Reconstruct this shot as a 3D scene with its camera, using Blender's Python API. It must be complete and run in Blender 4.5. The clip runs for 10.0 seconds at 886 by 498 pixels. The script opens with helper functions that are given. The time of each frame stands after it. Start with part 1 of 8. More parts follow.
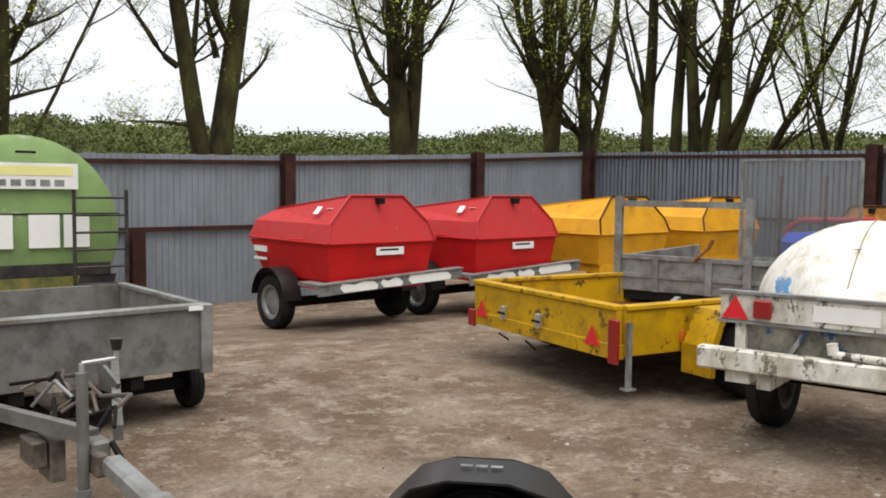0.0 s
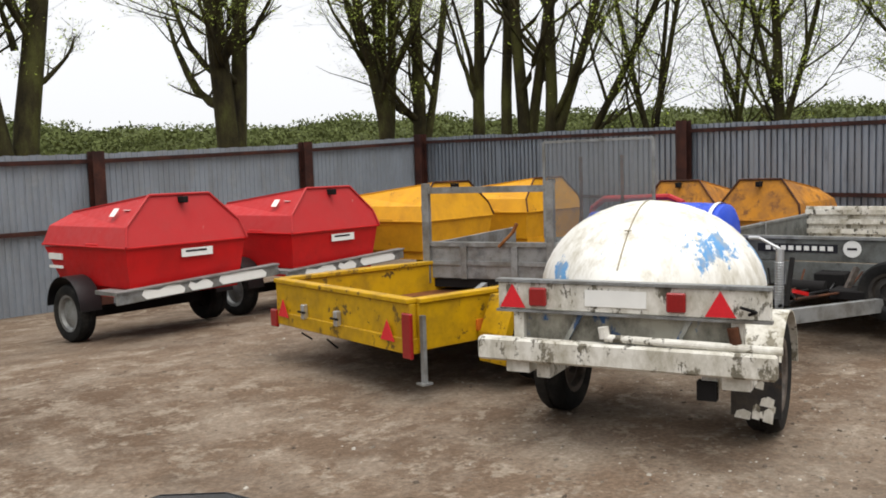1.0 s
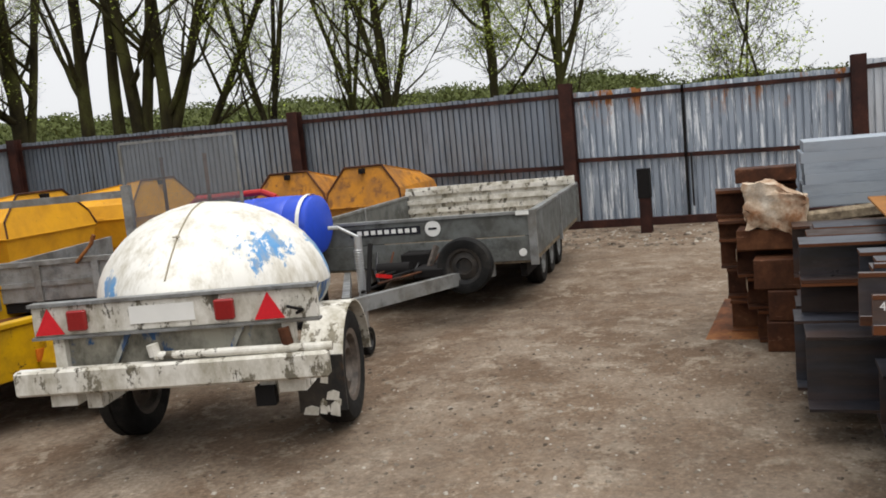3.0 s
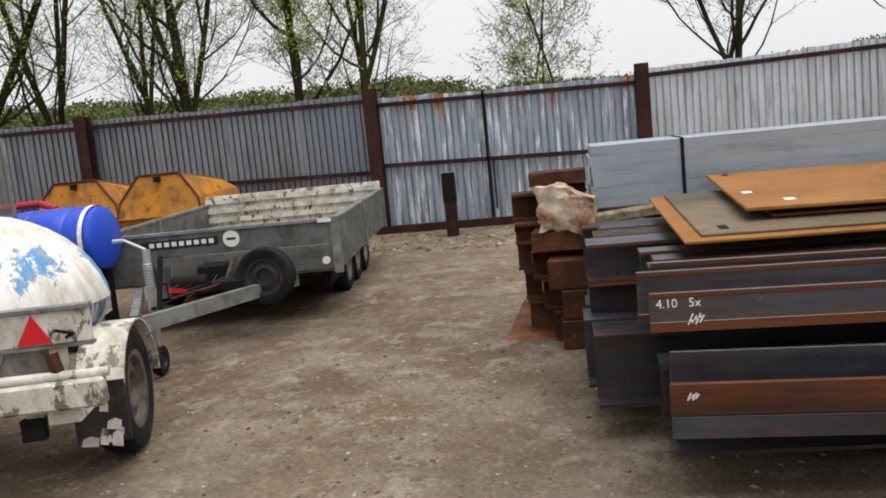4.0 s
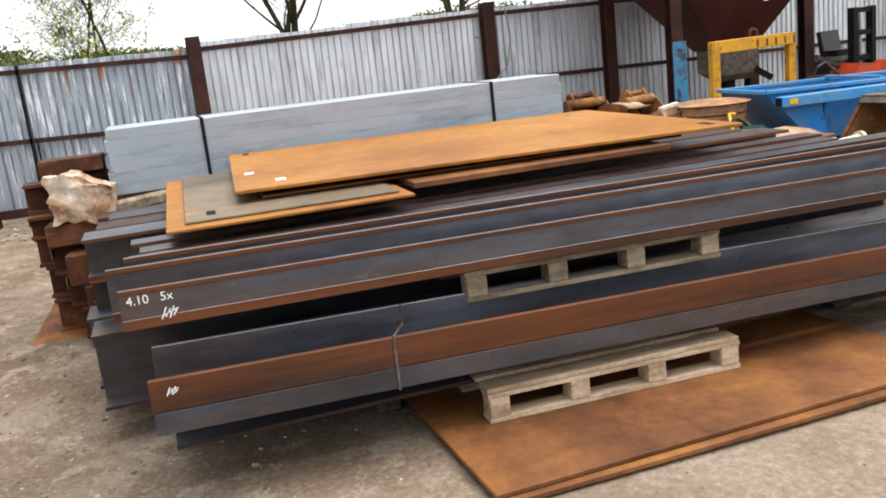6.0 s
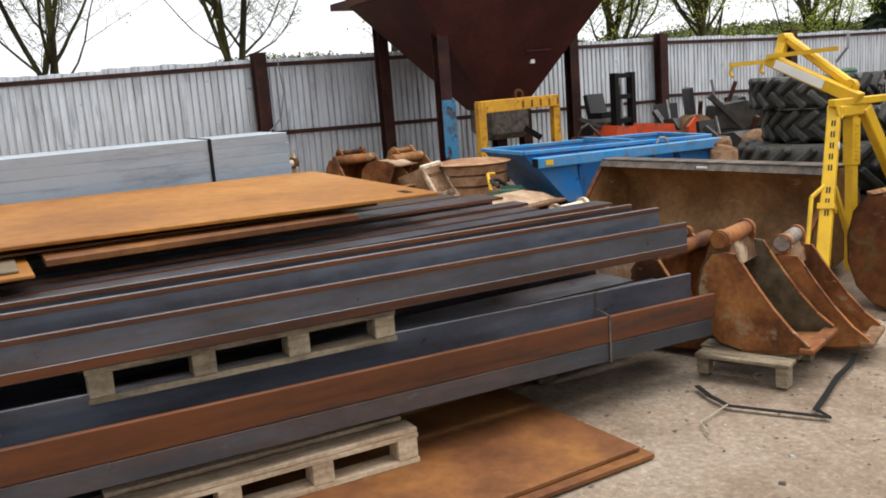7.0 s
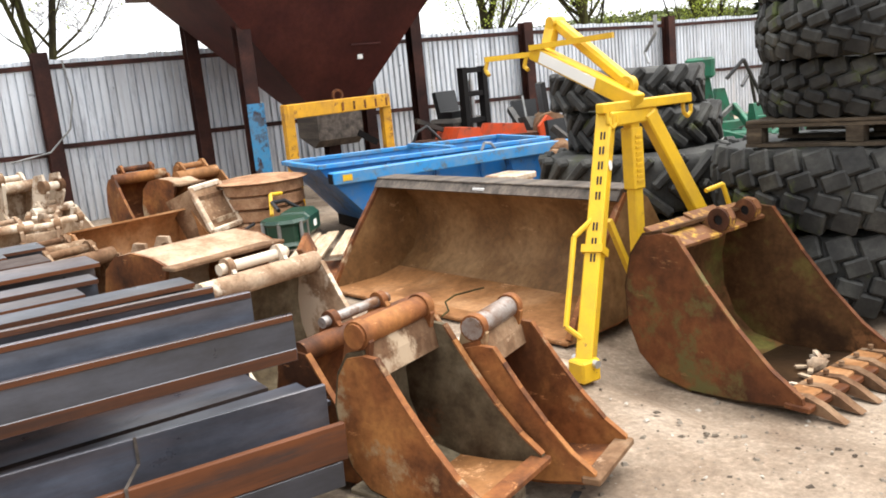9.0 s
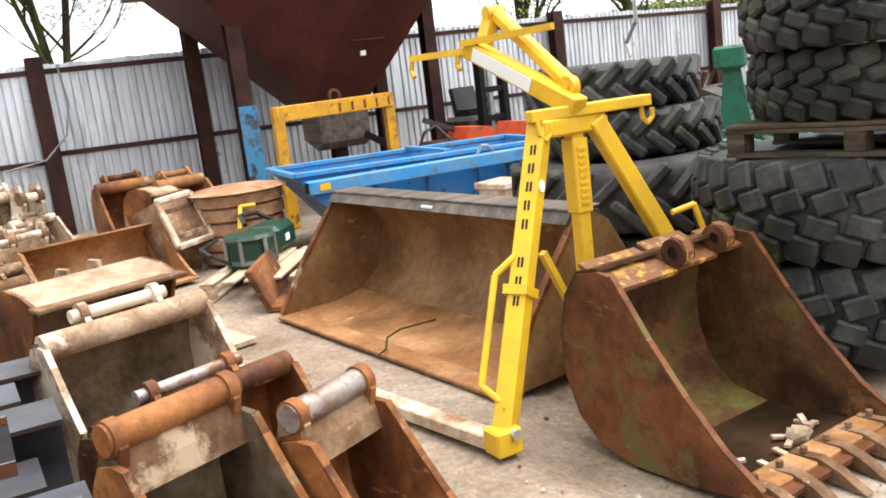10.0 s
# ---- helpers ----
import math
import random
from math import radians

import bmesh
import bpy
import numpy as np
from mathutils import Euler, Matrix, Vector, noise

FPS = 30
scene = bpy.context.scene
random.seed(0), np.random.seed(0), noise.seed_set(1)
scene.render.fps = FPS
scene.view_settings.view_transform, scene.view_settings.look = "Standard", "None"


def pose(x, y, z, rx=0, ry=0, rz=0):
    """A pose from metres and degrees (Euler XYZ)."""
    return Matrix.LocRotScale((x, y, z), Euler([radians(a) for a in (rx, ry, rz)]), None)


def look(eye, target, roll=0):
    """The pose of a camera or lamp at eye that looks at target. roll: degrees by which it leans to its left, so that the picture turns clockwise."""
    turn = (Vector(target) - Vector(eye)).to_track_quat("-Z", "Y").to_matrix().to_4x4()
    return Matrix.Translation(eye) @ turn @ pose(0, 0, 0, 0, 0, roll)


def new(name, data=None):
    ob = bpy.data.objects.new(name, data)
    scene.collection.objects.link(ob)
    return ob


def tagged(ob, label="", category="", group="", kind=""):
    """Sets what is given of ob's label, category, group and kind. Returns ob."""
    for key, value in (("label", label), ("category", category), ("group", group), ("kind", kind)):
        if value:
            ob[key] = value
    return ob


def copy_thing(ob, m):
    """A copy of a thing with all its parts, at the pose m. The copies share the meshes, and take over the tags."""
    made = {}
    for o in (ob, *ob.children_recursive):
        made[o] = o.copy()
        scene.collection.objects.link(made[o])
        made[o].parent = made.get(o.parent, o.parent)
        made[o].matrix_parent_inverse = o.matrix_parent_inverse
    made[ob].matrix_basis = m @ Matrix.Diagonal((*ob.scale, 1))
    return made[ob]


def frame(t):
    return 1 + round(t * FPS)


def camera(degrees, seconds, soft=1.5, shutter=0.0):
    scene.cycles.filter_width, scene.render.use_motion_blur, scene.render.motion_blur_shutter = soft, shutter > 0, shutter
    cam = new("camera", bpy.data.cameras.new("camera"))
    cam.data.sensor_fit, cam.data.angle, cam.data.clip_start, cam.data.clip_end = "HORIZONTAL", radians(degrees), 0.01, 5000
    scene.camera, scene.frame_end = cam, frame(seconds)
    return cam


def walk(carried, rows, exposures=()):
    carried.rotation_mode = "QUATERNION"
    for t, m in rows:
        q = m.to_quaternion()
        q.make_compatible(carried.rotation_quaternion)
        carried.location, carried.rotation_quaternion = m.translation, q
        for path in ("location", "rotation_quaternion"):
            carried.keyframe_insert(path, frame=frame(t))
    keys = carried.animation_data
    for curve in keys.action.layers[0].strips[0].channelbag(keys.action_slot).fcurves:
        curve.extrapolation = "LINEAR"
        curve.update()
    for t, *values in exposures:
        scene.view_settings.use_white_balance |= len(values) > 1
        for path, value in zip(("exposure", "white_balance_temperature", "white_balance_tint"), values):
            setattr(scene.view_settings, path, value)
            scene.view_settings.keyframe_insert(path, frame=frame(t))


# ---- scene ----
cam = camera(53.8, 10.0, 1.8)
PATH = [
    (0, (1.14, -0.4, 1.542), (2.366, 1.174, 1.399), 0.7),
    (0.5, (1.438, -0.478, 1.573), (2.774, 1.001, 1.405), -0.6),
    (1, (1.682, -0.553, 1.586), (3.143, 0.802, 1.408), -1.8),
    (1.5, (1.851, -0.603, 1.6), (3.439, 0.598, 1.407), -2.9),
    (2, (2.006, -0.722, 1.591), (3.694, 0.329, 1.383), -3.9),
    (2.5, (2.116, -0.854, 1.586), (3.892, 0.037, 1.362), -4.9),
    (2.7, (2.143, -0.884, 1.588), (3.954, -0.068, 1.355), -5.2),
    (4, (2.345, -0.994, 1.577), (4.304, -0.7, 1.303), -5.7),
    (4.5, (2.396, -1.011, 1.577), (4.374, -0.937, 1.285), -5.6),
    (5, (2.44, -1.054, 1.564), (4.409, -1.212, 1.245), -5.7),
    (5.2, (2.446, -1.092, 1.559), (4.402, -1.343, 1.226), -5.8),
    (6.3, (2.336, -1.716, 1.597), (4.163, -2.402, 1.157), -6.2),
    (6.5, (2.359, -1.865, 1.577), (4.157, -2.632, 1.155), -5.8),
    (7, (2.494, -2.296, 1.576), (4.208, -3.26, 1.214), -4.4),
    (7.5, (2.657, -2.826, 1.525), (4.311, -3.888, 1.157), -4.4),
    (8, (2.796, -3.312, 1.522), (4.418, -4.419, 1.142), -4.8),
    (8.5, (2.927, -3.844, 1.528), (4.542, -4.959, 1.141), -5.2),
    (9, (3.139, -4.409, 1.518), (4.772, -5.498, 1.129), -5.7),
    (9.5, (3.317, -4.933, 1.51), (4.984, -5.973, 1.136), -6.4),
    (10, (3.395, -5.467, 1.49), (5.108, -6.423, 1.1), -7.0),
]
EXPOSURES = [(0, -0.15), (1.5, -0.22), (2.5, -0.32), (4.0, -0.35), (4.6, -0.1), (5.2, 0.05), (6.4, 0.48), (7.0, 0.07), (7.6, 0.02), (8.2, 0.36), (8.6, 0.62), (9.0, 0.78), (10.0, 0.8)]
walk(cam, [(t, look(eye, target, roll)) for t, eye, target, roll in PATH], EXPOSURES)

# ---- light ----
world = bpy.data.worlds.new("sky")
scene.world = world
world.use_nodes = True
wn, wl = world.node_tree.nodes, world.node_tree.links
sky = wn.new("ShaderNodeTexSky")
sky.sky_type = "NISHITA"
sky.sun_disc = False
sky.sun_elevation, sky.sun_rotation = radians(72), radians(203)
sky.air_density, sky.dust_density, sky.ozone_density = 1.0, 4.0, 0.6
grey = wn.new("ShaderNodeHueSaturation")
grey.inputs["Saturation"].default_value = 0.10
wl.new(sky.outputs[0], grey.inputs["Color"])
lift = wn.new("ShaderNodeMixRGB")
lift.inputs[0].default_value = 0.75
lift.inputs[2].default_value = (10.0, 10.15, 10.4, 1)
wl.new(grey.outputs[0], lift.inputs[1])
wl.new(lift.outputs[0], wn["Background"].inputs["Color"])
wn["Background"].inputs["Strength"].default_value = 0.135
sun = new("sun", bpy.data.lights.new("sun", "SUN"))
sun.data.energy, sun.data.angle, sun.data.color = 3.6, radians(60), (1.0, 0.965, 0.91)
sun.matrix_world = look((-2.5, -6, 20), (0, 0, 0))


# ---- materials ----
def nodes_of(name):
    m = bpy.data.materials.new(name)
    m.use_nodes = True
    return m, m.node_tree.nodes, m.node_tree.links, m.node_tree.nodes["Principled BSDF"]


def tex(n, l, scale, detail=6.0, rough=0.6, stretch=(1, 1, 1), world_space=False):
    c = n.new("ShaderNodeTexCoord")
    mp = n.new("ShaderNodeMapping")
    mp.inputs["Scale"].default_value = stretch
    info = n.new("ShaderNodeObjectInfo")
    shift = n.new("ShaderNodeVectorMath")
    shift.operation = "ADD"
    mul = n.new("ShaderNodeMath")
    mul.operation = "MULTIPLY"
    mul.inputs[1].default_value = 0.0 if world_space else 37.0
    l.new(info.outputs["Random"], mul.inputs[0])
    l.new(c.outputs["Object"], shift.inputs[0])
    l.new(mul.outputs[0], shift.inputs[1])
    l.new(shift.outputs[0], mp.inputs["Vector"])
    t = n.new("ShaderNodeTexNoise")
    t.inputs["Scale"].default_value, t.inputs["Detail"].default_value, t.inputs["Roughness"].default_value = scale, detail, rough
    l.new(mp.outputs[0], t.inputs["Vector"])
    return t.outputs["Fac"]


def ramp(n, l, fac, stops):
    r = n.new("ShaderNodeValToRGB")
    while len(r.color_ramp.elements) < len(stops):
        r.color_ramp.elements.new(0.5)
    for e, (p, c) in zip(r.color_ramp.elements, stops):
        e.position, e.color = p, (c if len(c) == 4 else (*c, 1))
    l.new(fac, r.inputs[0])
    return r.outputs[0]


def mix(n, l, fac, a, b):
    m = n.new("ShaderNodeMixRGB")
    for s, v in ((0, fac), (1, a), (2, b)):
        if isinstance(v, bpy.types.NodeSocket):
            l.new(v, m.inputs[s])
        elif isinstance(v, tuple):
            m.inputs[s].default_value = (*v, 1)
        else:
            m.inputs[s].default_value = v
    return m.outputs[0]


def bump(n, l, b, fac, strength, dist):
    k = n.new("ShaderNodeBump")
    k.inputs["Strength"].default_value, k.inputs["Distance"].default_value = strength, dist
    l.new(fac, k.inputs["Height"])
    l.new(k.outputs[0], b.inputs["Normal"])


W, K = (1, 1, 1), (0, 0, 0)


def worn(name, base, under, wear=0.55, edge=0.04, scale=3.0, rough=0.45, metal=0.0, dirt=(0.1, 0.08, 0.06), dirty=0.35, stretch=(1, 1, 1), relief=0.15):
    """Paint or coating of one colour that has worn to another, with dirt."""
    m, n, l, b = nodes_of(name)
    tone = mix(n, l, tex(n, l, scale * 0.6, 4), tuple(c * 0.82 for c in base), tuple(min(1, c * 1.12) for c in base))
    spots = ramp(n, l, tex(n, l, scale * 2.2, 9, 0.72, stretch), [(wear - 0.07, K), (min(1, wear - 0.07 + edge), W)])
    under2 = mix(n, l, tex(n, l, scale * 9, 5), under, tuple(c * 0.6 for c in under))
    col = mix(n, l, spots, tone, under2)
    grime = ramp(n, l, tex(n, l, scale * 1.3, 8, 0.7, stretch), [(0.42, K), (0.66, (min(1, dirty * 1.5),) * 3)])
    l.new(mix(n, l, grime, col, dirt), b.inputs["Base Color"])
    l.new(ramp(n, l, tex(n, l, scale * 4, 6), [(0.3, (rough * 0.8,) * 3), (0.7, (min(1, rough * 1.35),) * 3)]), b.inputs["Roughness"])
    b.inputs["Metallic"].default_value = metal
    b.inputs["Specular IOR Level"].default_value = 0.3
    if relief:
        bump(n, l, b, tex(n, l, scale * 12, 6), relief, 0.01)
    return m


def rusty(name, a, b2, c, scale=4.0, rough=0.8, stretch=(1, 1, 1), metal=0.0, pale=None, pale_at=0.66, relief=0.14, worked=False):
    m, n, l, b = nodes_of(name)
    f = tex(n, l, scale, 9, 0.66, stretch)
    col = ramp(n, l, f, [(0.36, a), (0.5, b2), (0.64, c)])
    fine = ramp(n, l, tex(n, l, scale * 14, 7, 0.65), [(0.34, (0.8,) * 3), (0.5, (1.0,) * 3), (0.66, (1.15,) * 3)])
    mul = n.new("ShaderNodeMixRGB")
    mul.blend_type = "MULTIPLY"
    mul.inputs[0].default_value = 1
    l.new(col, mul.inputs[1])
    l.new(fine, mul.inputs[2])
    out = mul.outputs[0]
    if worked:
        stain = ramp(n, l, tex(n, l, scale * 0.7, 8, 0.7, (1, 1, 0.6)), [(0.52, K), (0.66, (0.7,) * 3)])
        out = mix(n, l, stain, out, tuple(v * 0.55 for v in a))
        scrape = ramp(n, l, tex(n, l, scale * 4, 10, 0.8, (0.5, 0.5, 1.6)), [(0.6, K), (0.64, (0.75,) * 3)])
        out = mix(n, l, scrape, out, tuple(min(1, v * 1.45 + 0.03) for v in c))
    if pale:
        out = mix(n, l, ramp(n, l, tex(n, l, scale * 0.8, 8, 0.7), [(pale_at, K), (pale_at + 0.06, W)]), out, pale)
    l.new(out, b.inputs["Base Color"])
    b.inputs["Roughness"].default_value, b.inputs["Metallic"].default_value = rough, metal
    b.inputs["Specular IOR Level"].default_value = 0.22 if rough < 0.75 else 0.14
    bump(n, l, b, tex(n, l, scale * 10, 8), relief, 0.01)
    return m


def plain(name, col, rough=0.6, metal=0.0, scale=20.0, vary=0.2, relief=0.1):
    m, n, l, b = nodes_of(name)
    l.new(mix(n, l, tex(n, l, scale, 5), tuple(c * (1 - vary) for c in col), tuple(min(1, c * (1 + vary)) for c in col)), b.inputs["Base Color"])
    b.inputs["Roughness"].default_value, b.inputs["Metallic"].default_value = rough, metal
    b.inputs["Specular IOR Level"].default_value = 0.5 if rough < 0.5 else 0.12
    if relief:
        bump(n, l, b, tex(n, l, scale * 3, 5), relief, 0.005)
    return m


def ground_material():
    m, n, l, b = nodes_of("yard_dirt")
    big = tex(n, l, 0.28, 8, 0.62, world_space=True)
    mid = tex(n, l, 1.7, 10, 0.7, world_space=True)
    fine = tex(n, l, 34, 6, 0.75, world_space=True)
    base = ramp(n, l, big, [(0.36, (0.115, 0.078, 0.053)), (0.5, (0.165, 0.118, 0.083)), (0.64, (0.21, 0.16, 0.118))])
    patch = ramp(n, l, tex(n, l, 1.5, 12, 0.72, world_space=True), [(0.45, K), (0.6, (0.6,) * 3)])
    col = mix(n, l, patch, base, (0.29, 0.24, 0.19))
    crust = ramp(n, l, tex(n, l, 3.4, 12, 0.8, (1.0, 1.0, 1.0), True), [(0.53, K), (0.575, (0.62,) * 3)])
    col = mix(n, l, crust, col, (0.33, 0.28, 0.222))
    clods = ramp(n, l, tex(n, l, 11, 8, 0.7, world_space=True), [(0.62, K), (0.67, (0.75,) * 3)])
    col = mix(n, l, clods, col, (0.06, 0.043, 0.032))
    damp = ramp(n, l, tex(n, l, 0.55, 6, 0.6, world_space=True), [(0.5, K), (0.68, (0.55,) * 3)])
    col = mix(n, l, damp, col, (0.075, 0.05, 0.036))
    # pale trodden dust over the southern end of the yard
    where = n.new("ShaderNodeTexCoord")
    axes = n.new("ShaderNodeSeparateXYZ")
    l.new(where.outputs["Object"], axes.inputs[0])
    wob = n.new("ShaderNodeMath")
    wob.operation = "MULTIPLY_ADD"
    wob.inputs[1].default_value = 4.0
    l.new(mid, wob.inputs[0])
    l.new(axes.outputs["Y"], wob.inputs[2])
    south = n.new("ShaderNodeMapRange")
    south.inputs["From Min"].default_value, south.inputs["From Max"].default_value = 0.9, -4.2
    south.inputs["To Min"].default_value, south.inputs["To Max"].default_value = 0.0, 0.8
    l.new(wob.outputs[0], south.inputs["Value"])
    dust = ramp(n, l, tex(n, l, 1.1, 9, 0.68, world_space=True), [(0.38, (0.2, 0.148, 0.108)), (0.52, (0.31, 0.243, 0.184)), (0.66, (0.43, 0.355, 0.282))])
    col = mix(n, l, south.outputs[0], col, dust)
    dark = ramp(n, l, tex(n, l, 0.9, 8, 0.7, world_space=True), [(0.56, K), (0.72, (0.55,) * 3)])
    col = mix(n, l, dark, col, (0.07, 0.048, 0.034))
    grit = ramp(n, l, fine, [(0.3, (0.62,) * 3), (0.55, (1.0,) * 3), (0.72, (1.45,) * 3)])
    mul = n.new("ShaderNodeMixRGB")
    mul.blend_type = "MULTIPLY"
    mul.inputs[0].default_value = 1
    l.new(col, mul.inputs[1])
    l.new(grit, mul.inputs[2])
    l.new(mul.outputs[0], b.inputs["Base Color"])
    b.inputs["Roughness"].default_value = 0.92
    b.inputs["Specular IOR Level"].default_value = 0.1
    bump(n, l, b, fine, 0.55, 0.02)
    return m


def gate_material():
    """Blue-grey sheeting with white run marks and orange rust that runs from its top."""
    m, n, l, b = nodes_of("streaked_gate_sheet")
    col = mix(n, l, tex(n, l, 1.2, 6, 0.6, (8, 8, 0.5)), (0.22, 0.26, 0.32), (0.44, 0.5, 0.58))
    runs = ramp(n, l, tex(n, l, 2.2, 9, 0.7, (5, 5, 0.55)), [(0.52, K), (0.59, (0.9,) * 3)])
    col = mix(n, l, runs, col, (0.8, 0.84, 0.88))
    c = n.new("ShaderNodeTexCoord")
    axes = n.new("ShaderNodeSeparateXYZ")
    l.new(c.outputs["Object"], axes.inputs[0])
    high = n.new("ShaderNodeMapRange")
    high.inputs["From Min"].default_value, high.inputs["From Max"].default_value = 1.55, 1.95
    l.new(axes.outputs["Z"], high.inputs["Value"])
    spots = ramp(n, l, tex(n, l, 1.9, 7, 0.65, (1.6, 1.6, 0.7), True), [(0.55, K), (0.6, W)])
    both = n.new("ShaderNodeMath")
    both.operation = "MULTIPLY"
    l.new(high.outputs[0], both.inputs[0])
    l.new(spots, both.inputs[1])
    l.new(mix(n, l, both.outputs[0], col, (0.42, 0.17, 0.05)), b.inputs["Base Color"])
    b.inputs["Roughness"].default_value, b.inputs["Metallic"].default_value = 0.45, 0.35
    return m


def leaf_material(name, col, low=0.6, high=1.45):
    """Thin leaves, some of them paler, that let light through."""
    m, n, l, b = nodes_of(name)
    g = n.new("ShaderNodeNewGeometry")
    l.new(ramp(n, l, g.outputs["Random Per Island"], [(0.0, tuple(c * low for c in col)), (0.6, col), (1.0, tuple(c * high for c in col))]), b.inputs["Base Color"])
    b.inputs["Roughness"].default_value = 0.7
    b.inputs["Specular IOR Level"].default_value = 0.15
    b.inputs["Transmission Weight"].default_value = 0.0
    b.inputs["Subsurface Weight"].default_value = 0.0
    return m


def mill_material(name="blue_grey_mill_scale", lift=1.0):
    """Hot-rolled steel: blue-grey scale with wiped streaks, brown bleeding along the length and small chips."""
    m, n, l, b = nodes_of(name)
    col = mix(n, l, ramp(n, l, tex(n, l, 1.1, 8, 0.65, (1, 0.16, 3)), [(0.36, K), (0.64, W)]), tuple(c * lift for c in (0.012, 0.014, 0.021)), tuple(c * lift for c in (0.058, 0.064, 0.082)))
    brown = ramp(n, l, tex(n, l, 1.7, 9, 0.7, (1, 0.22, 2.2)), [(0.47, K), (0.63, (0.85 / lift,) * 3)])
    col = mix(n, l, brown, col, (0.07, 0.04, 0.029))
    chips = ramp(n, l, tex(n, l, 9, 9, 0.75, (1, 0.5, 1)), [(0.63, K), (0.67, (0.8,) * 3)])
    col = mix(n, l, chips, col, (0.11, 0.1, 0.095))
    grime = ramp(n, l, tex(n, l, 5, 9, 0.7, (1, 0.35, 1)), [(0.36, (0.45,) * 3), (0.62, (1.35,) * 3)])
    mul = n.new("ShaderNodeMixRGB")
    mul.blend_type = "MULTIPLY"
    mul.inputs[0].default_value = 1
    l.new(col, mul.inputs[1])
    l.new(grime, mul.inputs[2])
    l.new(mul.outputs[0], b.inputs["Base Color"])
    l.new(ramp(n, l, tex(n, l, 6, 6), [(0.3, (0.27,) * 3), (0.7, (0.44,) * 3)]), b.inputs["Roughness"])
    b.inputs["Metallic"].default_value, b.inputs["Specular IOR Level"].default_value = 0.1, 0.75
    bump(n, l, b, tex(n, l, 18, 7), 0.1, 0.006)
    return m


def tank_material():
    """White tank paint with dirty run marks, worn to its old blue coat at the shoulders."""
    m, n, l, b = nodes_of("white_tank_with_blue_patches")
    col = mix(n, l, tex(n, l, 2.0, 6), (0.66, 0.64, 0.58), (0.82, 0.81, 0.78))
    c = n.new("ShaderNodeTexCoord")
    total = tex(n, l, 3.6, 9, 0.72, (1.0, 1.3, 0.8), True)
    for spot, reach in (((0.2, 0.58, 1.0), 0.34), ((0.42, -0.4, 1.14), 0.36), ((1.0, -0.52, 1.0), 0.3)):
        far = n.new("ShaderNodeVectorMath")
        far.operation = "DISTANCE"
        far.inputs[1].default_value = spot
        l.new(c.outputs["Object"], far.inputs[0])
        near = n.new("ShaderNodeMapRange")
        near.inputs["From Min"].default_value, near.inputs["From Max"].default_value = 0.0, reach
        near.inputs["To Min"].default_value, near.inputs["To Max"].default_value = 0.25, 0.0
        l.new(far.outputs["Value"], near.inputs["Value"])
        add = n.new("ShaderNodeMath")
        l.new(total, add.inputs[0])
        l.new(near.outputs[0], add.inputs[1])
        total = add.outputs[0]
    blue = ramp(n, l, total, [(0.645, K), (0.675, W)])
    col = mix(n, l, blue, col, mix(n, l, tex(n, l, 9, 6), (0.05, 0.2, 0.46), (0.14, 0.34, 0.58)))
    runs = ramp(n, l, tex(n, l, 2.4, 9, 0.72, (4, 4, 0.5), True), [(0.46, K), (0.66, (0.75,) * 3)])
    l.new(mix(n, l, runs, col, (0.38, 0.34, 0.25)), b.inputs["Base Color"])
    b.inputs["Roughness"].default_value, b.inputs["Specular IOR Level"].default_value = 0.5, 0.3
    bump(n, l, b, tex(n, l, 14, 7), 0.12, 0.008)
    return m


def stone_material():
    m, n, l, b = nodes_of("mixed_grit")
    g = n.new("ShaderNodeNewGeometry")
    l.new(ramp(n, l, g.outputs["Random Per Island"], [(0.0, (0.07, 0.055, 0.043)), (0.4, (0.14, 0.115, 0.09)), (0.8, (0.22, 0.19, 0.155)), (1.0, (0.42, 0.39, 0.34))]), b.inputs["Base Color"])
    b.inputs["Roughness"].default_value, b.inputs["Specular IOR Level"].default_value = 0.9, 0.1
    return m


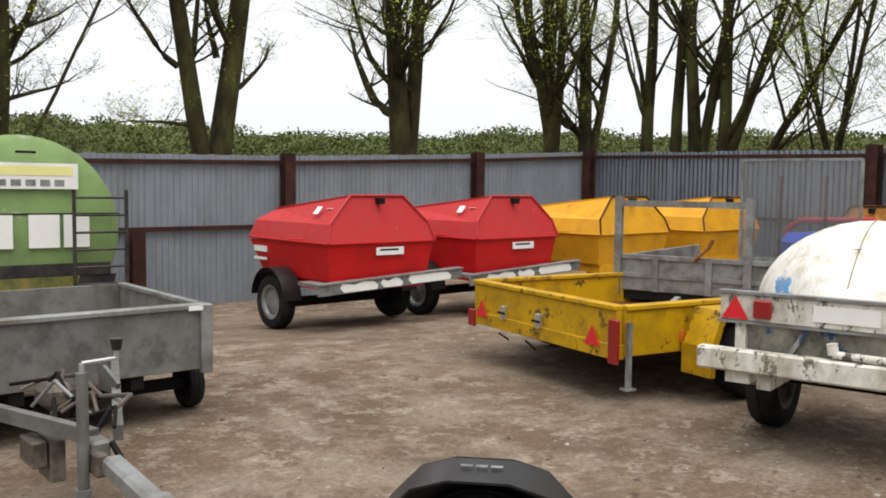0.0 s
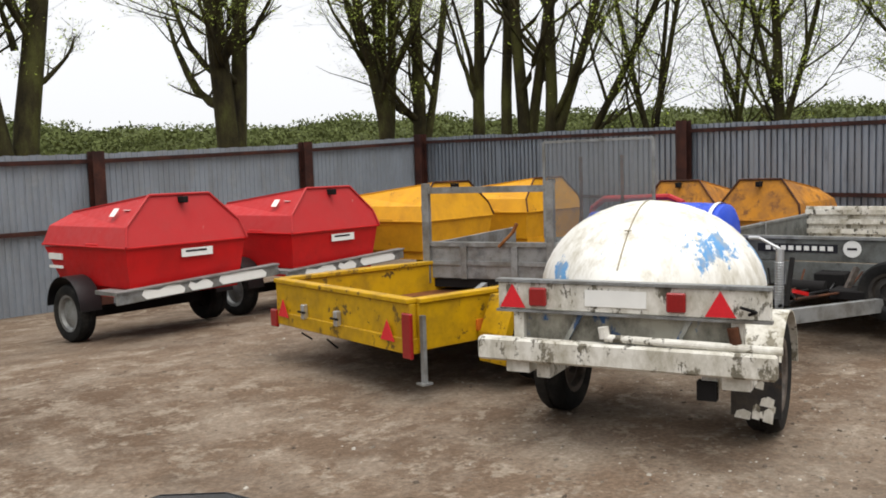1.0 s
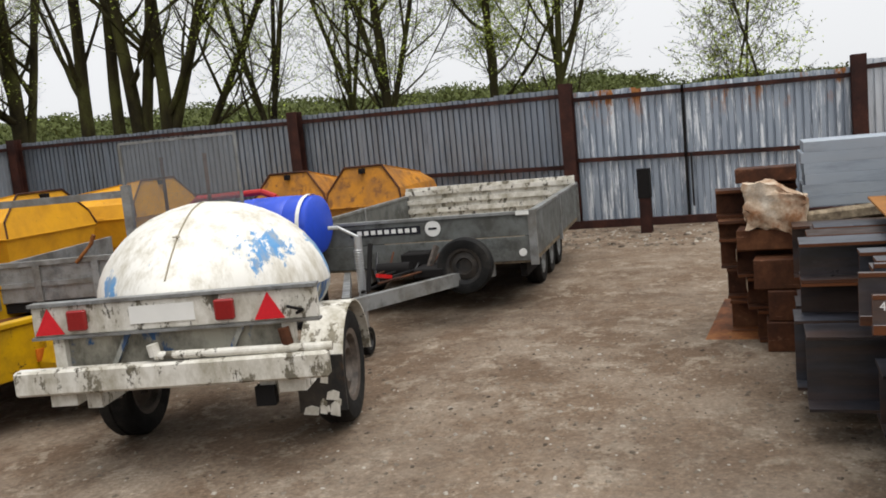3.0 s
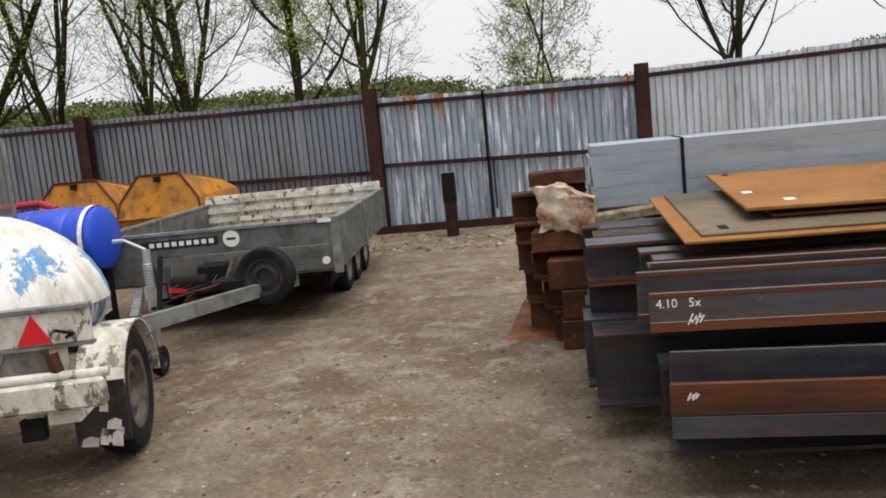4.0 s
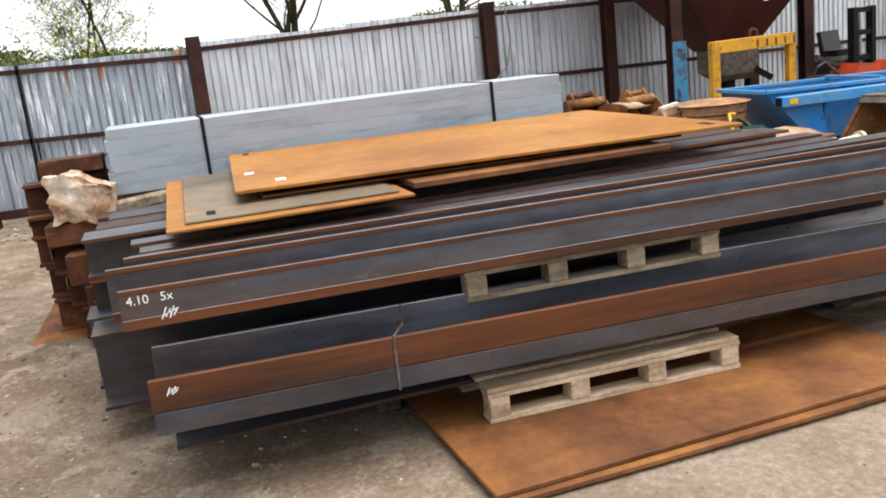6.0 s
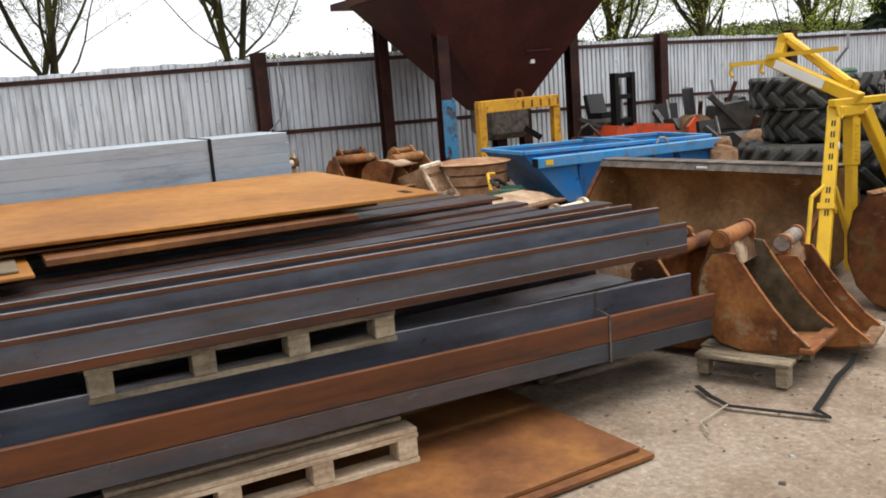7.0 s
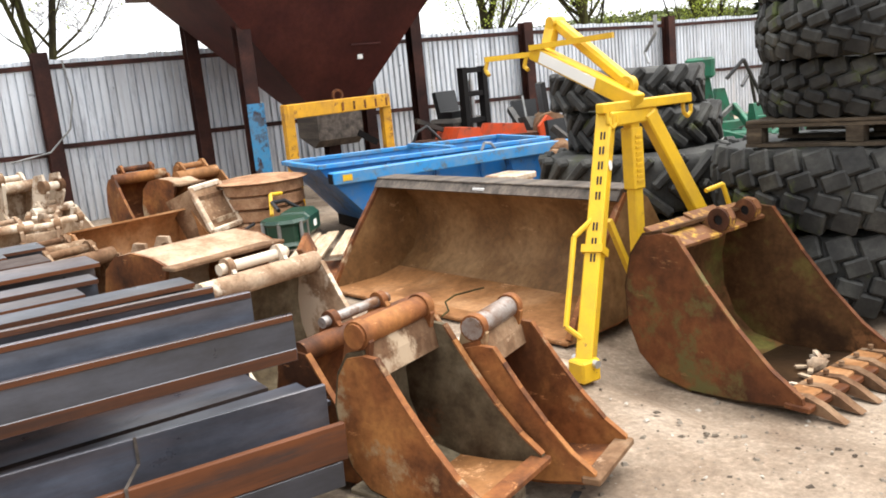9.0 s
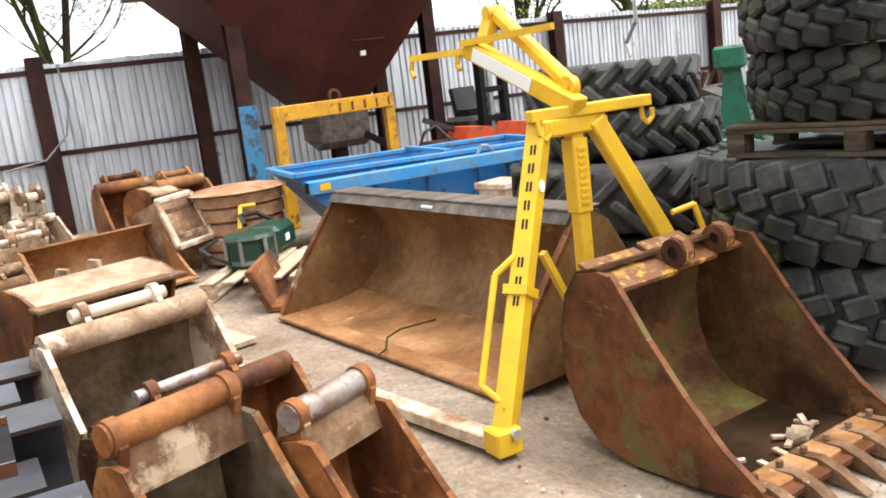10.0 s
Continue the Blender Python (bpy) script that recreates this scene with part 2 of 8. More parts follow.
M = dict(
    ground=ground_material(),
    stone=stone_material(),
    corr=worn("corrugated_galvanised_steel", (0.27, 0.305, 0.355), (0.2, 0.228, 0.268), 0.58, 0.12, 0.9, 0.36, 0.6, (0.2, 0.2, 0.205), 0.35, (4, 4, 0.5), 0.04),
    # paler than corr; sky reflection on the southern bays is put into the colour
    corr_light=worn("pale_corrugated_steel_with_sky_sheen", (0.74, 0.78, 0.83), (0.56, 0.6, 0.66), 0.58, 0.12, 0.9, 0.34, 0.5, (0.42, 0.42, 0.43), 0.35, (4, 4, 0.5), 0.04),
    corr_back=worn("dull_blue_grey_sheet", (0.25, 0.28, 0.32), (0.33, 0.36, 0.39), 0.6, 0.1, 1.1, 0.5, 0.3, (0.16, 0.165, 0.17), 0.35, (1.5, 1.5, 0.6), 0.05),
    corr_gate=gate_material(),
    post=rusty("brown_post_paint", (0.02, 0.008, 0.007), (0.036, 0.013, 0.01), (0.06, 0.021, 0.014), 3, 0.65),
    rust=rusty("rusted_steel", (0.05, 0.019, 0.009), (0.165, 0.057, 0.019), (0.3, 0.125, 0.038), 2.2, 0.66, pale=(0.36, 0.27, 0.17), pale_at=0.61, worked=True),
    rust_smear=rusty("rusted_steel_with_mud_smears", (0.06, 0.022, 0.01), (0.19, 0.068, 0.022), (0.32, 0.135, 0.042), 2.6, 0.68, pale=(0.3, 0.21, 0.12), pale_at=0.57, worked=True),
    # dried mud, darkened further to hold the shade inside the buckets
    mud_green=rusty("grey_green_dried_mud_with_shade", (0.03, 0.018, 0.01), (0.09, 0.069, 0.042), (0.185, 0.155, 0.105), 2.2, 0.85, pale=(0.1, 0.046, 0.022), pale_at=0.56),
    rust_brown=rusty("dull_olive_brown_steel", (0.11, 0.055, 0.022), (0.18, 0.095, 0.038), (0.26, 0.15, 0.068), 1.6, 0.58, relief=0.08, worked=True),
    rust_floor=rusty("orange_brown_worn_steel", (0.18, 0.078, 0.027), (0.28, 0.13, 0.05), (0.39, 0.21, 0.1), 1.8, 0.62, relief=0.1, worked=True),
    guard=rusty("dark_grey_brown_steel", (0.05, 0.042, 0.036), (0.095, 0.078, 0.066), (0.16, 0.13, 0.105), 3.0, 0.55, (0.3, 3, 3), relief=0.1),
    galv_dull=worn("dull_grey_trailer_steel", (0.2, 0.2, 0.192), (0.13, 0.13, 0.125), 0.55, 0.15, 2.0, 0.55, 0.3, (0.1, 0.092, 0.078), 0.5),
    yellow_worn=worn("worn_yellow_on_rust", (0.5, 0.29, 0.045), (0.17, 0.065, 0.024), 0.48, 0.06, 5, 0.6, 0, (0.17, 0.08, 0.035), 0.6),
    rust_red=rusty("red_brown_rust", (0.032, 0.012, 0.007), (0.075, 0.027, 0.012), (0.13, 0.052, 0.022), 2.2, 0.7, worked=True),
    rust_moss=rusty("red_brown_rust_with_moss", (0.048, 0.016, 0.007), (0.13, 0.045, 0.016), (0.2, 0.095, 0.033), 1.7, 0.6, pale=(0.1, 0.085, 0.03), pale_at=0.58, worked=True),
    # bucket floor dirt whose dark colour includes the shade inside the bucket
    wet_dirt=rusty("shaded_brown_dirt", (0.018, 0.011, 0.006), (0.035, 0.02, 0.011), (0.065, 0.036, 0.018), 3.0, 0.35, relief=0.2),
    moss_in=rusty("mossy_brown_bucket_inside", (0.035, 0.017, 0.008), (0.095, 0.046, 0.019), (0.13, 0.115, 0.032), 2.2, 0.75, pale=(0.18, 0.08, 0.033), pale_at=0.55),
    rust_mud=rusty("bucket_steel_with_dried_mud", (0.085, 0.042, 0.022), (0.17, 0.098, 0.055), (0.26, 0.172, 0.107), 2.8, 0.85, pale=(0.36, 0.275, 0.19), pale_at=0.58, worked=True),
    mud_pale=rusty("pale_clay_on_steel", (0.19, 0.11, 0.064), (0.37, 0.262, 0.178), (0.5, 0.395, 0.292), 3.0, 0.9, pale=(0.6, 0.51, 0.405), pale_at=0.48, worked=True),
    dust_pale=rusty("pale_dust_on_steel", (0.2, 0.12, 0.07), (0.34, 0.24, 0.16), (0.45, 0.35, 0.255), 2.5, 0.9, relief=0.08),
    plate=rusty("fresh_orange_rust_plate", (0.2, 0.076, 0.012), (0.27, 0.11, 0.018), (0.33, 0.145, 0.03), 0.9, 0.55, relief=0.05),
    plate_dark=rusty("dark_rust_plate_and_shade", (0.085, 0.033, 0.014), (0.15, 0.06, 0.023), (0.23, 0.1, 0.028), 1.2, 0.55, relief=0.08),
    mill=mill_material(),
    # lifted copy of mill, with the sky's light on the steel put into its colour
    mill_blue=mill_material("sky_lit_blue_grey_mill_scale", 1.55),
    plate_tan=rusty("grey_tan_scaled_plate", (0.08, 0.06, 0.04), (0.125, 0.095, 0.062), (0.18, 0.13, 0.08), 0.9, 0.5, relief=0.06, pale=(0.33, 0.15, 0.035), pale_at=0.6),
    mill_edge=worn("brown_sawn_steel_edge", (0.05, 0.032, 0.026), (0.03, 0.03, 0.034), 0.56, 0.12, 2.0, 0.6, 0.05, (0.02, 0.012, 0.01), 0.5, (1, 0.3, 2.0), 0.1),
    mill_rust=worn("rust_on_beam_flange", (0.13, 0.042, 0.013), (0.055, 0.035, 0.03), 0.6, 0.1, 1.5, 0.6, 0.05, (0.035, 0.015, 0.009), 0.62, (1, 0.2, 2.5), 0.1),
    red=worn("red_paint", (0.54, 0.011, 0.012), (0.5, 0.42, 0.36), 0.76, 0.02, 2.5, 0.38, 0, (0.28, 0.012, 0.012), 0.3),
    red_lid=worn("faded_red_lid_paint", (0.44, 0.022, 0.024), (0.6, 0.4, 0.34), 0.73, 0.03, 2.5, 0.48, 0, (0.38, 0.035, 0.035), 0.4),
    orange=worn("orange_yellow_paint", (0.66, 0.32, 0.012), (0.35, 0.15, 0.02), 0.7, 0.03, 2.5, 0.45, 0, (0.42, 0.19, 0.015), 0.4),
    orange_old=worn("rusty_orange_paint", (0.5, 0.205, 0.016), (0.24, 0.1, 0.025), 0.6, 0.08, 2.5, 0.6, 0, (0.2, 0.09, 0.03), 0.6),
    yellow=worn("yellow_trailer_paint", (0.53, 0.305, 0.003), (0.1, 0.06, 0.02), 0.65, 0.03, 3.4, 0.42, 0, (0.28, 0.16, 0.01), 0.55),
    yellow_old=worn("orange_yellow_frame_paint", (0.62, 0.31, 0.015), (0.25, 0.11, 0.03), 0.64, 0.03, 4, 0.45, 0, (0.35, 0.17, 0.03), 0.5),
    blue_faded=worn("faded_blue_paint", (0.04, 0.22, 0.42), (0.05, 0.03, 0.03), 0.58, 0.06, 3, 0.6, 0, (0.1, 0.2, 0.3), 0.5),
    yellow_crane=worn("crane_yellow_paint", (0.7, 0.43, 0.02), (0.35, 0.2, 0.05), 0.73, 0.02, 4, 0.4, 0, (0.4, 0.24, 0.04), 0.35),
    white=worn("peeling_white_paint", (0.7, 0.68, 0.62), (0.09, 0.08, 0.06), 0.62, 0.03, 3.6, 0.55, 0, (0.3, 0.27, 0.2), 0.6, (1.2, 1.2, 0.7)),
    tank=tank_material(),
    pin=worn("worn_bright_pin_steel", (0.34, 0.31, 0.29), (0.2, 0.1, 0.05), 0.54, 0.12, 5, 0.42, 0.4, (0.16, 0.09, 0.055), 0.6),
    grime=plain("brown_grime", (0.3, 0.27, 0.2), 0.7, 0, 20, 0.3),
    tank_low=worn("darker_blue_white_tank_base", (0.42, 0.42, 0.38), (0.03, 0.13, 0.36), 0.56, 0.03, 2.2, 0.6, 0, (0.06, 0.06, 0.045), 0.9, (3, 3, 0.6)),
    skirt=worn("streaked_white_panel", (0.4, 0.38, 0.31), (0.03, 0.13, 0.34), 0.62, 0.04, 2.2, 0.6, 0, (0.07, 0.065, 0.05), 1.0, (1.2, 1.2, 0.8)),
    galv=worn("weathered_galvanised_steel", (0.3, 0.31, 0.31), (0.2, 0.205, 0.21), 0.55, 0.15, 2.4, 0.5, 0.45, (0.14, 0.125, 0.1), 0.55),
    galv_new=worn("bright_galvanised_planks", (0.36, 0.415, 0.485), (0.27, 0.315, 0.375), 0.58, 0.15, 2.0, 0.42, 0.4, (0.33, 0.35, 0.37), 0.35, (1, 0.2, 1)),
    alu=worn("grey_trailer_panel", (0.17, 0.18, 0.175), (0.1, 0.105, 0.1), 0.55, 0.12, 2.2, 0.55, 0.25, (0.08, 0.078, 0.068), 0.5),
    zinc=plain("zinc_plated_steel", (0.5, 0.51, 0.52), 0.35, 0.7),
    rubber=rusty("black_rubber", (0.008, 0.008, 0.008), (0.014, 0.014, 0.014), (0.03, 0.028, 0.025), 4, 0.8, relief=0.15),
    rubber_moss=rusty("weathered_tyre_rubber", (0.024, 0.024, 0.024), (0.046, 0.046, 0.044), (0.085, 0.084, 0.076), 3, 0.6, relief=0.15, pale=(0.06, 0.068, 0.024), pale_at=0.6),
    rubber_tread=rusty("black_block_tread_rubber", (0.016, 0.016, 0.016), (0.036, 0.036, 0.034), (0.08, 0.08, 0.072), 3, 0.55, relief=0.15, pale=(0.062, 0.078, 0.024), pale_at=0.57),
    black=plain("black_plastic", (0.009, 0.009, 0.01), 0.38, 0, 15, 0.3),
    black_paint=worn("black_steel_paint", (0.016, 0.016, 0.017), (0.06, 0.035, 0.02), 0.66, 0.05, 3, 0.5),
    dark=plain("dark_steel_and_shade", (0.012, 0.011, 0.011), 0.8),
    wood=rusty("pallet_wood", (0.13, 0.1, 0.07), (0.22, 0.175, 0.12), (0.33, 0.27, 0.19), 3, 0.85, (1, 6, 6)),
    wood_dark=rusty("dark_and_shaded_timber", (0.035, 0.026, 0.018), (0.065, 0.05, 0.036), (0.11, 0.085, 0.06), 3, 0.85, (1, 6, 6)),
    wood_pale=rusty("pale_sawn_wood", (0.3, 0.21, 0.14), (0.42, 0.32, 0.22), (0.54, 0.43, 0.32), 3, 0.8, (1, 6, 6)),
    blue=worn("blue_skip_paint", (0.01, 0.15, 0.45), (0.02, 0.05, 0.12), 0.64, 0.05, 2.4, 0.42, 0, (0.09, 0.16, 0.26), 0.5),
    blue_light=worn("scuffed_light_blue_paint", (0.03, 0.24, 0.56), (0.12, 0.2, 0.28), 0.6, 0.08, 3.2, 0.45, 0, (0.16, 0.25, 0.34), 0.5),
    blue_bright=plain("bright_blue_plastic", (0.02, 0.07, 0.55), 0.35),
    green=worn("green_tank_paint", (0.2, 0.31, 0.11), (0.42, 0.46, 0.32), 0.71, 0.02, 2, 0.5, 0, (0.14, 0.2, 0.08), 0.5),
    tank_rust=rusty("green_paint_with_orange_stain", (0.05, 0.07, 0.03), (0.16, 0.15, 0.04), (0.36, 0.16, 0.03), 1.6, 0.6, relief=0.08),
    green_dark=plain("dark_green_machine_paint", (0.005, 0.036, 0.02), 0.4),
    green_teal=worn("green_machine_paint", (0.012, 0.13, 0.07), (0.03, 0.06, 0.04), 0.62, 0.06, 4, 0.45, 0, (0.03, 0.07, 0.045), 0.5),
    hopper=rusty("hopper_brown_paint", (0.035, 0.009, 0.007), (0.05, 0.0125, 0.0095), (0.07, 0.019, 0.013), 1.0, 0.55, relief=0.06),
    reflector=plain("red_reflector", (0.62, 0.02, 0.03), 0.25, 0, 60, 0.15),
    lens=plain("dark_red_lamp_lens", (0.25, 0.015, 0.015), 0.2, 0, 60, 0.2),
    amber=plain("amber_lens", (0.6, 0.16, 0.02), 0.25),
    label=plain("white_label", (0.75, 0.75, 0.72), 0.5, 0, 8, 0.08),
    ink=plain("dark_print", (0.02, 0.02, 0.025), 0.6),
    yellow_sign=plain("pale_yellow_panel", (0.75, 0.72, 0.3), 0.5, 0, 8, 0.1),
    bark=rusty("mossy_bark", (0.02, 0.016, 0.01), (0.042, 0.037, 0.016), (0.075, 0.076, 0.024), 2.2, 0.95, (1, 1, 0.4), relief=0.6),
    leaf=leaf_material("young_leaves", (0.36, 0.44, 0.075)),
    hedge=leaf_material("hedge_leaves", (0.095, 0.115, 0.036), 0.8, 1.15),
    conifer=plain("dark_conifer", (0.014, 0.024, 0.012), 0.8, 0, 3, 0.5, 0),
    hill=rusty("far_woodland", (0.035, 0.042, 0.016), (0.06, 0.07, 0.026), (0.095, 0.108, 0.04), 1.2, 1.0, relief=0.15),
    orange_red=worn("orange_red_machine", (0.6, 0.07, 0.015), (0.2, 0.05, 0.03), 0.66, 0.05, 3, 0.45),
    mesh=plain("fine_galvanised_mesh", (0.24, 0.25, 0.26), 0.5, 0.5),
    hose=rusty("coiled_rusty_strip", (0.17, 0.085, 0.045), (0.29, 0.16, 0.09), (0.4, 0.25, 0.15), 4, 0.8),
    tarp=rusty("dirty_plastic_sheet", (0.24, 0.115, 0.055), (0.47, 0.36, 0.26), (0.62, 0.55, 0.46), 5, 0.45),
    chalk=plain("chalk_mark", (0.75, 0.75, 0.75), 0.9),
)


# ---- mesh helpers ----
def thing(name, x=0, y=0, z=0, yaw=0, label="", category="", group="", kind="", rx=0, ry=0):
    ob = new(name)
    ob.matrix_world = pose(x, y, z, rx, ry, yaw)
    return tagged(ob, label, category, group, kind)


def part(name, bm, material, parent=None, label="", smooth=False, kind="", category=""):
    me = bpy.data.meshes.new(name)
    bm.normal_update()
    bm.to_mesh(me)
    bm.free()
    for m in material if isinstance(material, (list, tuple)) else [material]:
        me.materials.append(M[m])
    if smooth:
        me.shade_smooth()
        me.set_sharp_from_angle(angle=radians(35))
    ob = new(name, me)
    ob.parent = parent
    return tagged(ob, label, category, "", kind)


def box(bm, x0, x1, y0, y1, z0, z1, m=None, bevel=0.0, mat=0):
    r = bmesh.ops.create_cube(bm, size=1)
    vs = r["verts"]
    t = Matrix.Translation(((x0 + x1) / 2, (y0 + y1) / 2, (z0 + z1) / 2)) @ Matrix.Diagonal((abs(x1 - x0), abs(y1 - y0), abs(z1 - z0), 1))
    bmesh.ops.transform(bm, matrix=(m @ t) if m else t, verts=vs)
    fs = {f for v in vs for f in v.link_faces}
    for f in fs:
        f.material_index = mat
    if bevel:
        es = list({e for v in vs for e in v.link_edges})
        bmesh.ops.bevel(bm, geom=es, offset=bevel, segments=1, affect="EDGES", profile=0.5)
    return bm


def bx(*a, **k):
    return box(bmesh.new(), *a, **k)


def rod(bm, p, q, r, r2=None, seg=10, caps=True):
    p, q = Vector(p), Vector(q)
    d = q - p
    m = Matrix.Translation((p + q) / 2) @ d.to_track_quat("Z", "Y").to_matrix().to_4x4()
    bmesh.ops.create_cone(bm, cap_ends=caps, segments=seg, radius1=r, radius2=r if r2 is None else r2, depth=d.length, matrix=m)
    return bm


def rd(*a, **k):
    return rod(bmesh.new(), *a, **k)


def beam(bm, p, q, w, h, roll=0, bevel=0.0):
    """A straight bar of w x h section from p to q."""
    p, q = Vector(p), Vector(q)
    d = q - p
    up = Vector((0, 0, 1)) if abs(d.normalized().z) < 0.95 else Vector((1, 0, 0))
    x = d.normalized()
    y = up.cross(x).normalized()
    z = x.cross(y)
    m = Matrix((x, y, z)).transposed().to_4x4()
    m.translation = (p + q) / 2
    m = m @ Matrix.Rotation(radians(roll), 4, "X")
    return box(bm, -d.length / 2, d.length / 2, -w / 2, w / 2, -h / 2, h / 2, m, bevel)


def bar(*a, **k):
    return beam(bmesh.new(), *a, **k)


def extrude(bm, pts, y0, y1, mat=0):
    """A solid with the outline pts (x, z) from y0 to y1."""
    a = [bm.verts.new((x, y0, z)) for x, z in pts]
    b = [bm.verts.new((x, y1, z)) for x, z in pts]
    n = len(pts)
    fs = [bm.faces.new(a), bm.faces.new(b[::-1])]
    for i in range(n):
        fs.append(bm.faces.new((a[i], b[i], b[(i + 1) % n], a[(i + 1) % n])))
    for f in fs:
        f.material_index = mat
    bmesh.ops.recalc_face_normals(bm, faces=fs)
    return bm


def shell(bm, pts, y0, y1, t):
    """A plate of thickness t bent along the open outline pts (x, z)."""
    out = []
    for i, (x, z) in enumerate(pts):
        a, b = pts[max(i - 1, 0)], pts[min(i + 1, len(pts) - 1)]
        d = Vector((b[0] - a[0], b[1] - a[1])).normalized()
        out.append((x - d.y * t, z + d.x * t))
    return extrude_strip(bm, pts, out, y0, y1)


def extrude_strip(bm, inner, outer, y0, y1):
    n = len(inner)
    v = [[bm.verts.new((x, y, z)) for x, z in row] for row in (inner, outer) for y in (y0, y1)]
    fs = []
    for i in range(n - 1):
        fs.append(bm.faces.new((v[0][i], v[0][i + 1], v[1][i + 1], v[1][i])))
        fs.append(bm.faces.new((v[2][i], v[3][i], v[3][i + 1], v[2][i + 1])))
        fs.append(bm.faces.new((v[0][i], v[2][i], v[2][i + 1], v[0][i + 1])))
        fs.append(bm.faces.new((v[1][i], v[1][i + 1], v[3][i + 1], v[3][i])))
    for i in (0, n - 1):
        fs.append(bm.faces.new((v[0][i], v[1][i], v[3][i], v[2][i])))
    bmesh.ops.recalc_face_normals(bm, faces=fs)
    return bm


def lathe(bm, prof, seg=32, axis="y", m=None, mat=0):
    """Turns the outline prof (radius, along) round an axis through the origin."""
    rings = []
    for i in range(seg):
        a = 2 * math.pi * i / seg
        ring = []
        for r, s in prof:
            c = {"y": (r * math.cos(a), s, r * math.sin(a)), "z": (r * math.cos(a), r * math.sin(a), s), "x": (s, r * math.cos(a), r * math.sin(a))}[axis]
            ring.append(bm.verts.new(m @ Vector(c) if m else c))
        rings.append(ring)
    fs = []
    for i in range(seg):
        a, b = rings[i], rings[(i + 1) % seg]
        for j in range(len(prof) - 1):
            fs.append(bm.faces.new((a[j], a[j + 1], b[j + 1], b[j])))
    for f in fs:
        f.material_index = mat
    bmesh.ops.recalc_face_normals(bm, faces=fs)
    return bm


def bend(pts, r, name, mat, parent, label=""):
    """A round bar of radius r along pts."""
    bm = bmesh.new()
    for p, q in zip(pts, pts[1:]):
        rod(bm, p, q, r, seg=8)
    return part(name, bm, mat, parent, label, True)


def wheel(parent, x, y, z, r=0.3, w=0.18, rim="galv", name="wheel", flat=False):
    """A road wheel whose axle lies along y of its parent (along x if flat)."""
    o = new(name)
    o.parent = parent
    o.matrix_local = pose(x, y, z, 0, 0, 90 if flat else 0)
    prof = [(r * 0.62, -w * 0.4), (r * 0.78, -w * 0.5), (r * 0.94, -w * 0.45), (r, -w * 0.3), (r, -w * 0.07), (r * 0.975, -w * 0.05), (r * 0.975, w * 0.05), (r, w * 0.07), (r, w * 0.3), (r * 0.94, w * 0.45), (r * 0.78, w * 0.5), (r * 0.62, w * 0.4)]
    part("tyre", lathe(bmesh.new(), prof, 32), "rubber", o, "black rubber tyre", True)
    prof = [(0.0, -w * 0.12), (r * 0.25, -w * 0.14), (r * 0.3, -w * 0.3), (r * 0.5, -w * 0.2), (r * 0.55, -w * 0.38), (r * 0.64, -w * 0.42), (r * 0.64, w * 0.42), (r * 0.55, w * 0.38), (r * 0.5, w * 0.2), (r * 0.3, w * 0.3), (r * 0.25, w * 0.32), (0.0, w * 0.33)]
    part("rim", lathe(bmesh.new(), prof, 24), rim, o, "steel rim", True)
    return o


def ground_z(x, y):
    """The yard is level but for a fall to its back corner and a shallow hollow at its southern end."""
    k = min(1.0, max(0.0, (y - 6.0) / 7.3))
    w = min(1.0, max(0.0, (14.0 - x) / 5.0))
    h = min(1.0, max(0.0, (1.0 - math.hypot((x - 5.6) / 1.25, (y + 8.05) / 0.95)) / 0.28))
    return -0.45 * k * k * (3 - 2 * k) * w - 0.105 * h * h * (3 - 2 * h)


# ---- ground ----
def build_ground():
    bm = bmesh.new()
    xs = [-400, -150, -60, -25] + [-12 + i * 0.2 for i in range(145)] + [18.5, 24, 40, 90, 200, 500]
    ys = [-400, -150, -60, -34] + [-26 + i * 0.2 for i in range(209)] + [17, 22, 40, 90, 200, 500]
    grid = [[bm.verts.new((x, y, ground_z(x, y) + (0.02 * noise.noise((x * 0.45, y * 0.45, 0)) - 0.012 if -12 < x < 15 and -24 < y < 12 else 0.0))) for y in ys] for x in xs]
    for i in range(len(xs) - 1):
        for j in range(len(ys) - 1):
            bm.faces.new((grid[i][j], grid[i + 1][j], grid[i + 1][j + 1], grid[i][j + 1]))
    return tagged(part("ground", bm, "ground", None, "compacted grey-brown dirt and gravel yard with pale patches", True), category="ground", kind="structure")


build_ground()


# ---- fence ----
FENCE_X, BACK_Y = 15.95, 13.3
PITCH = 0.1


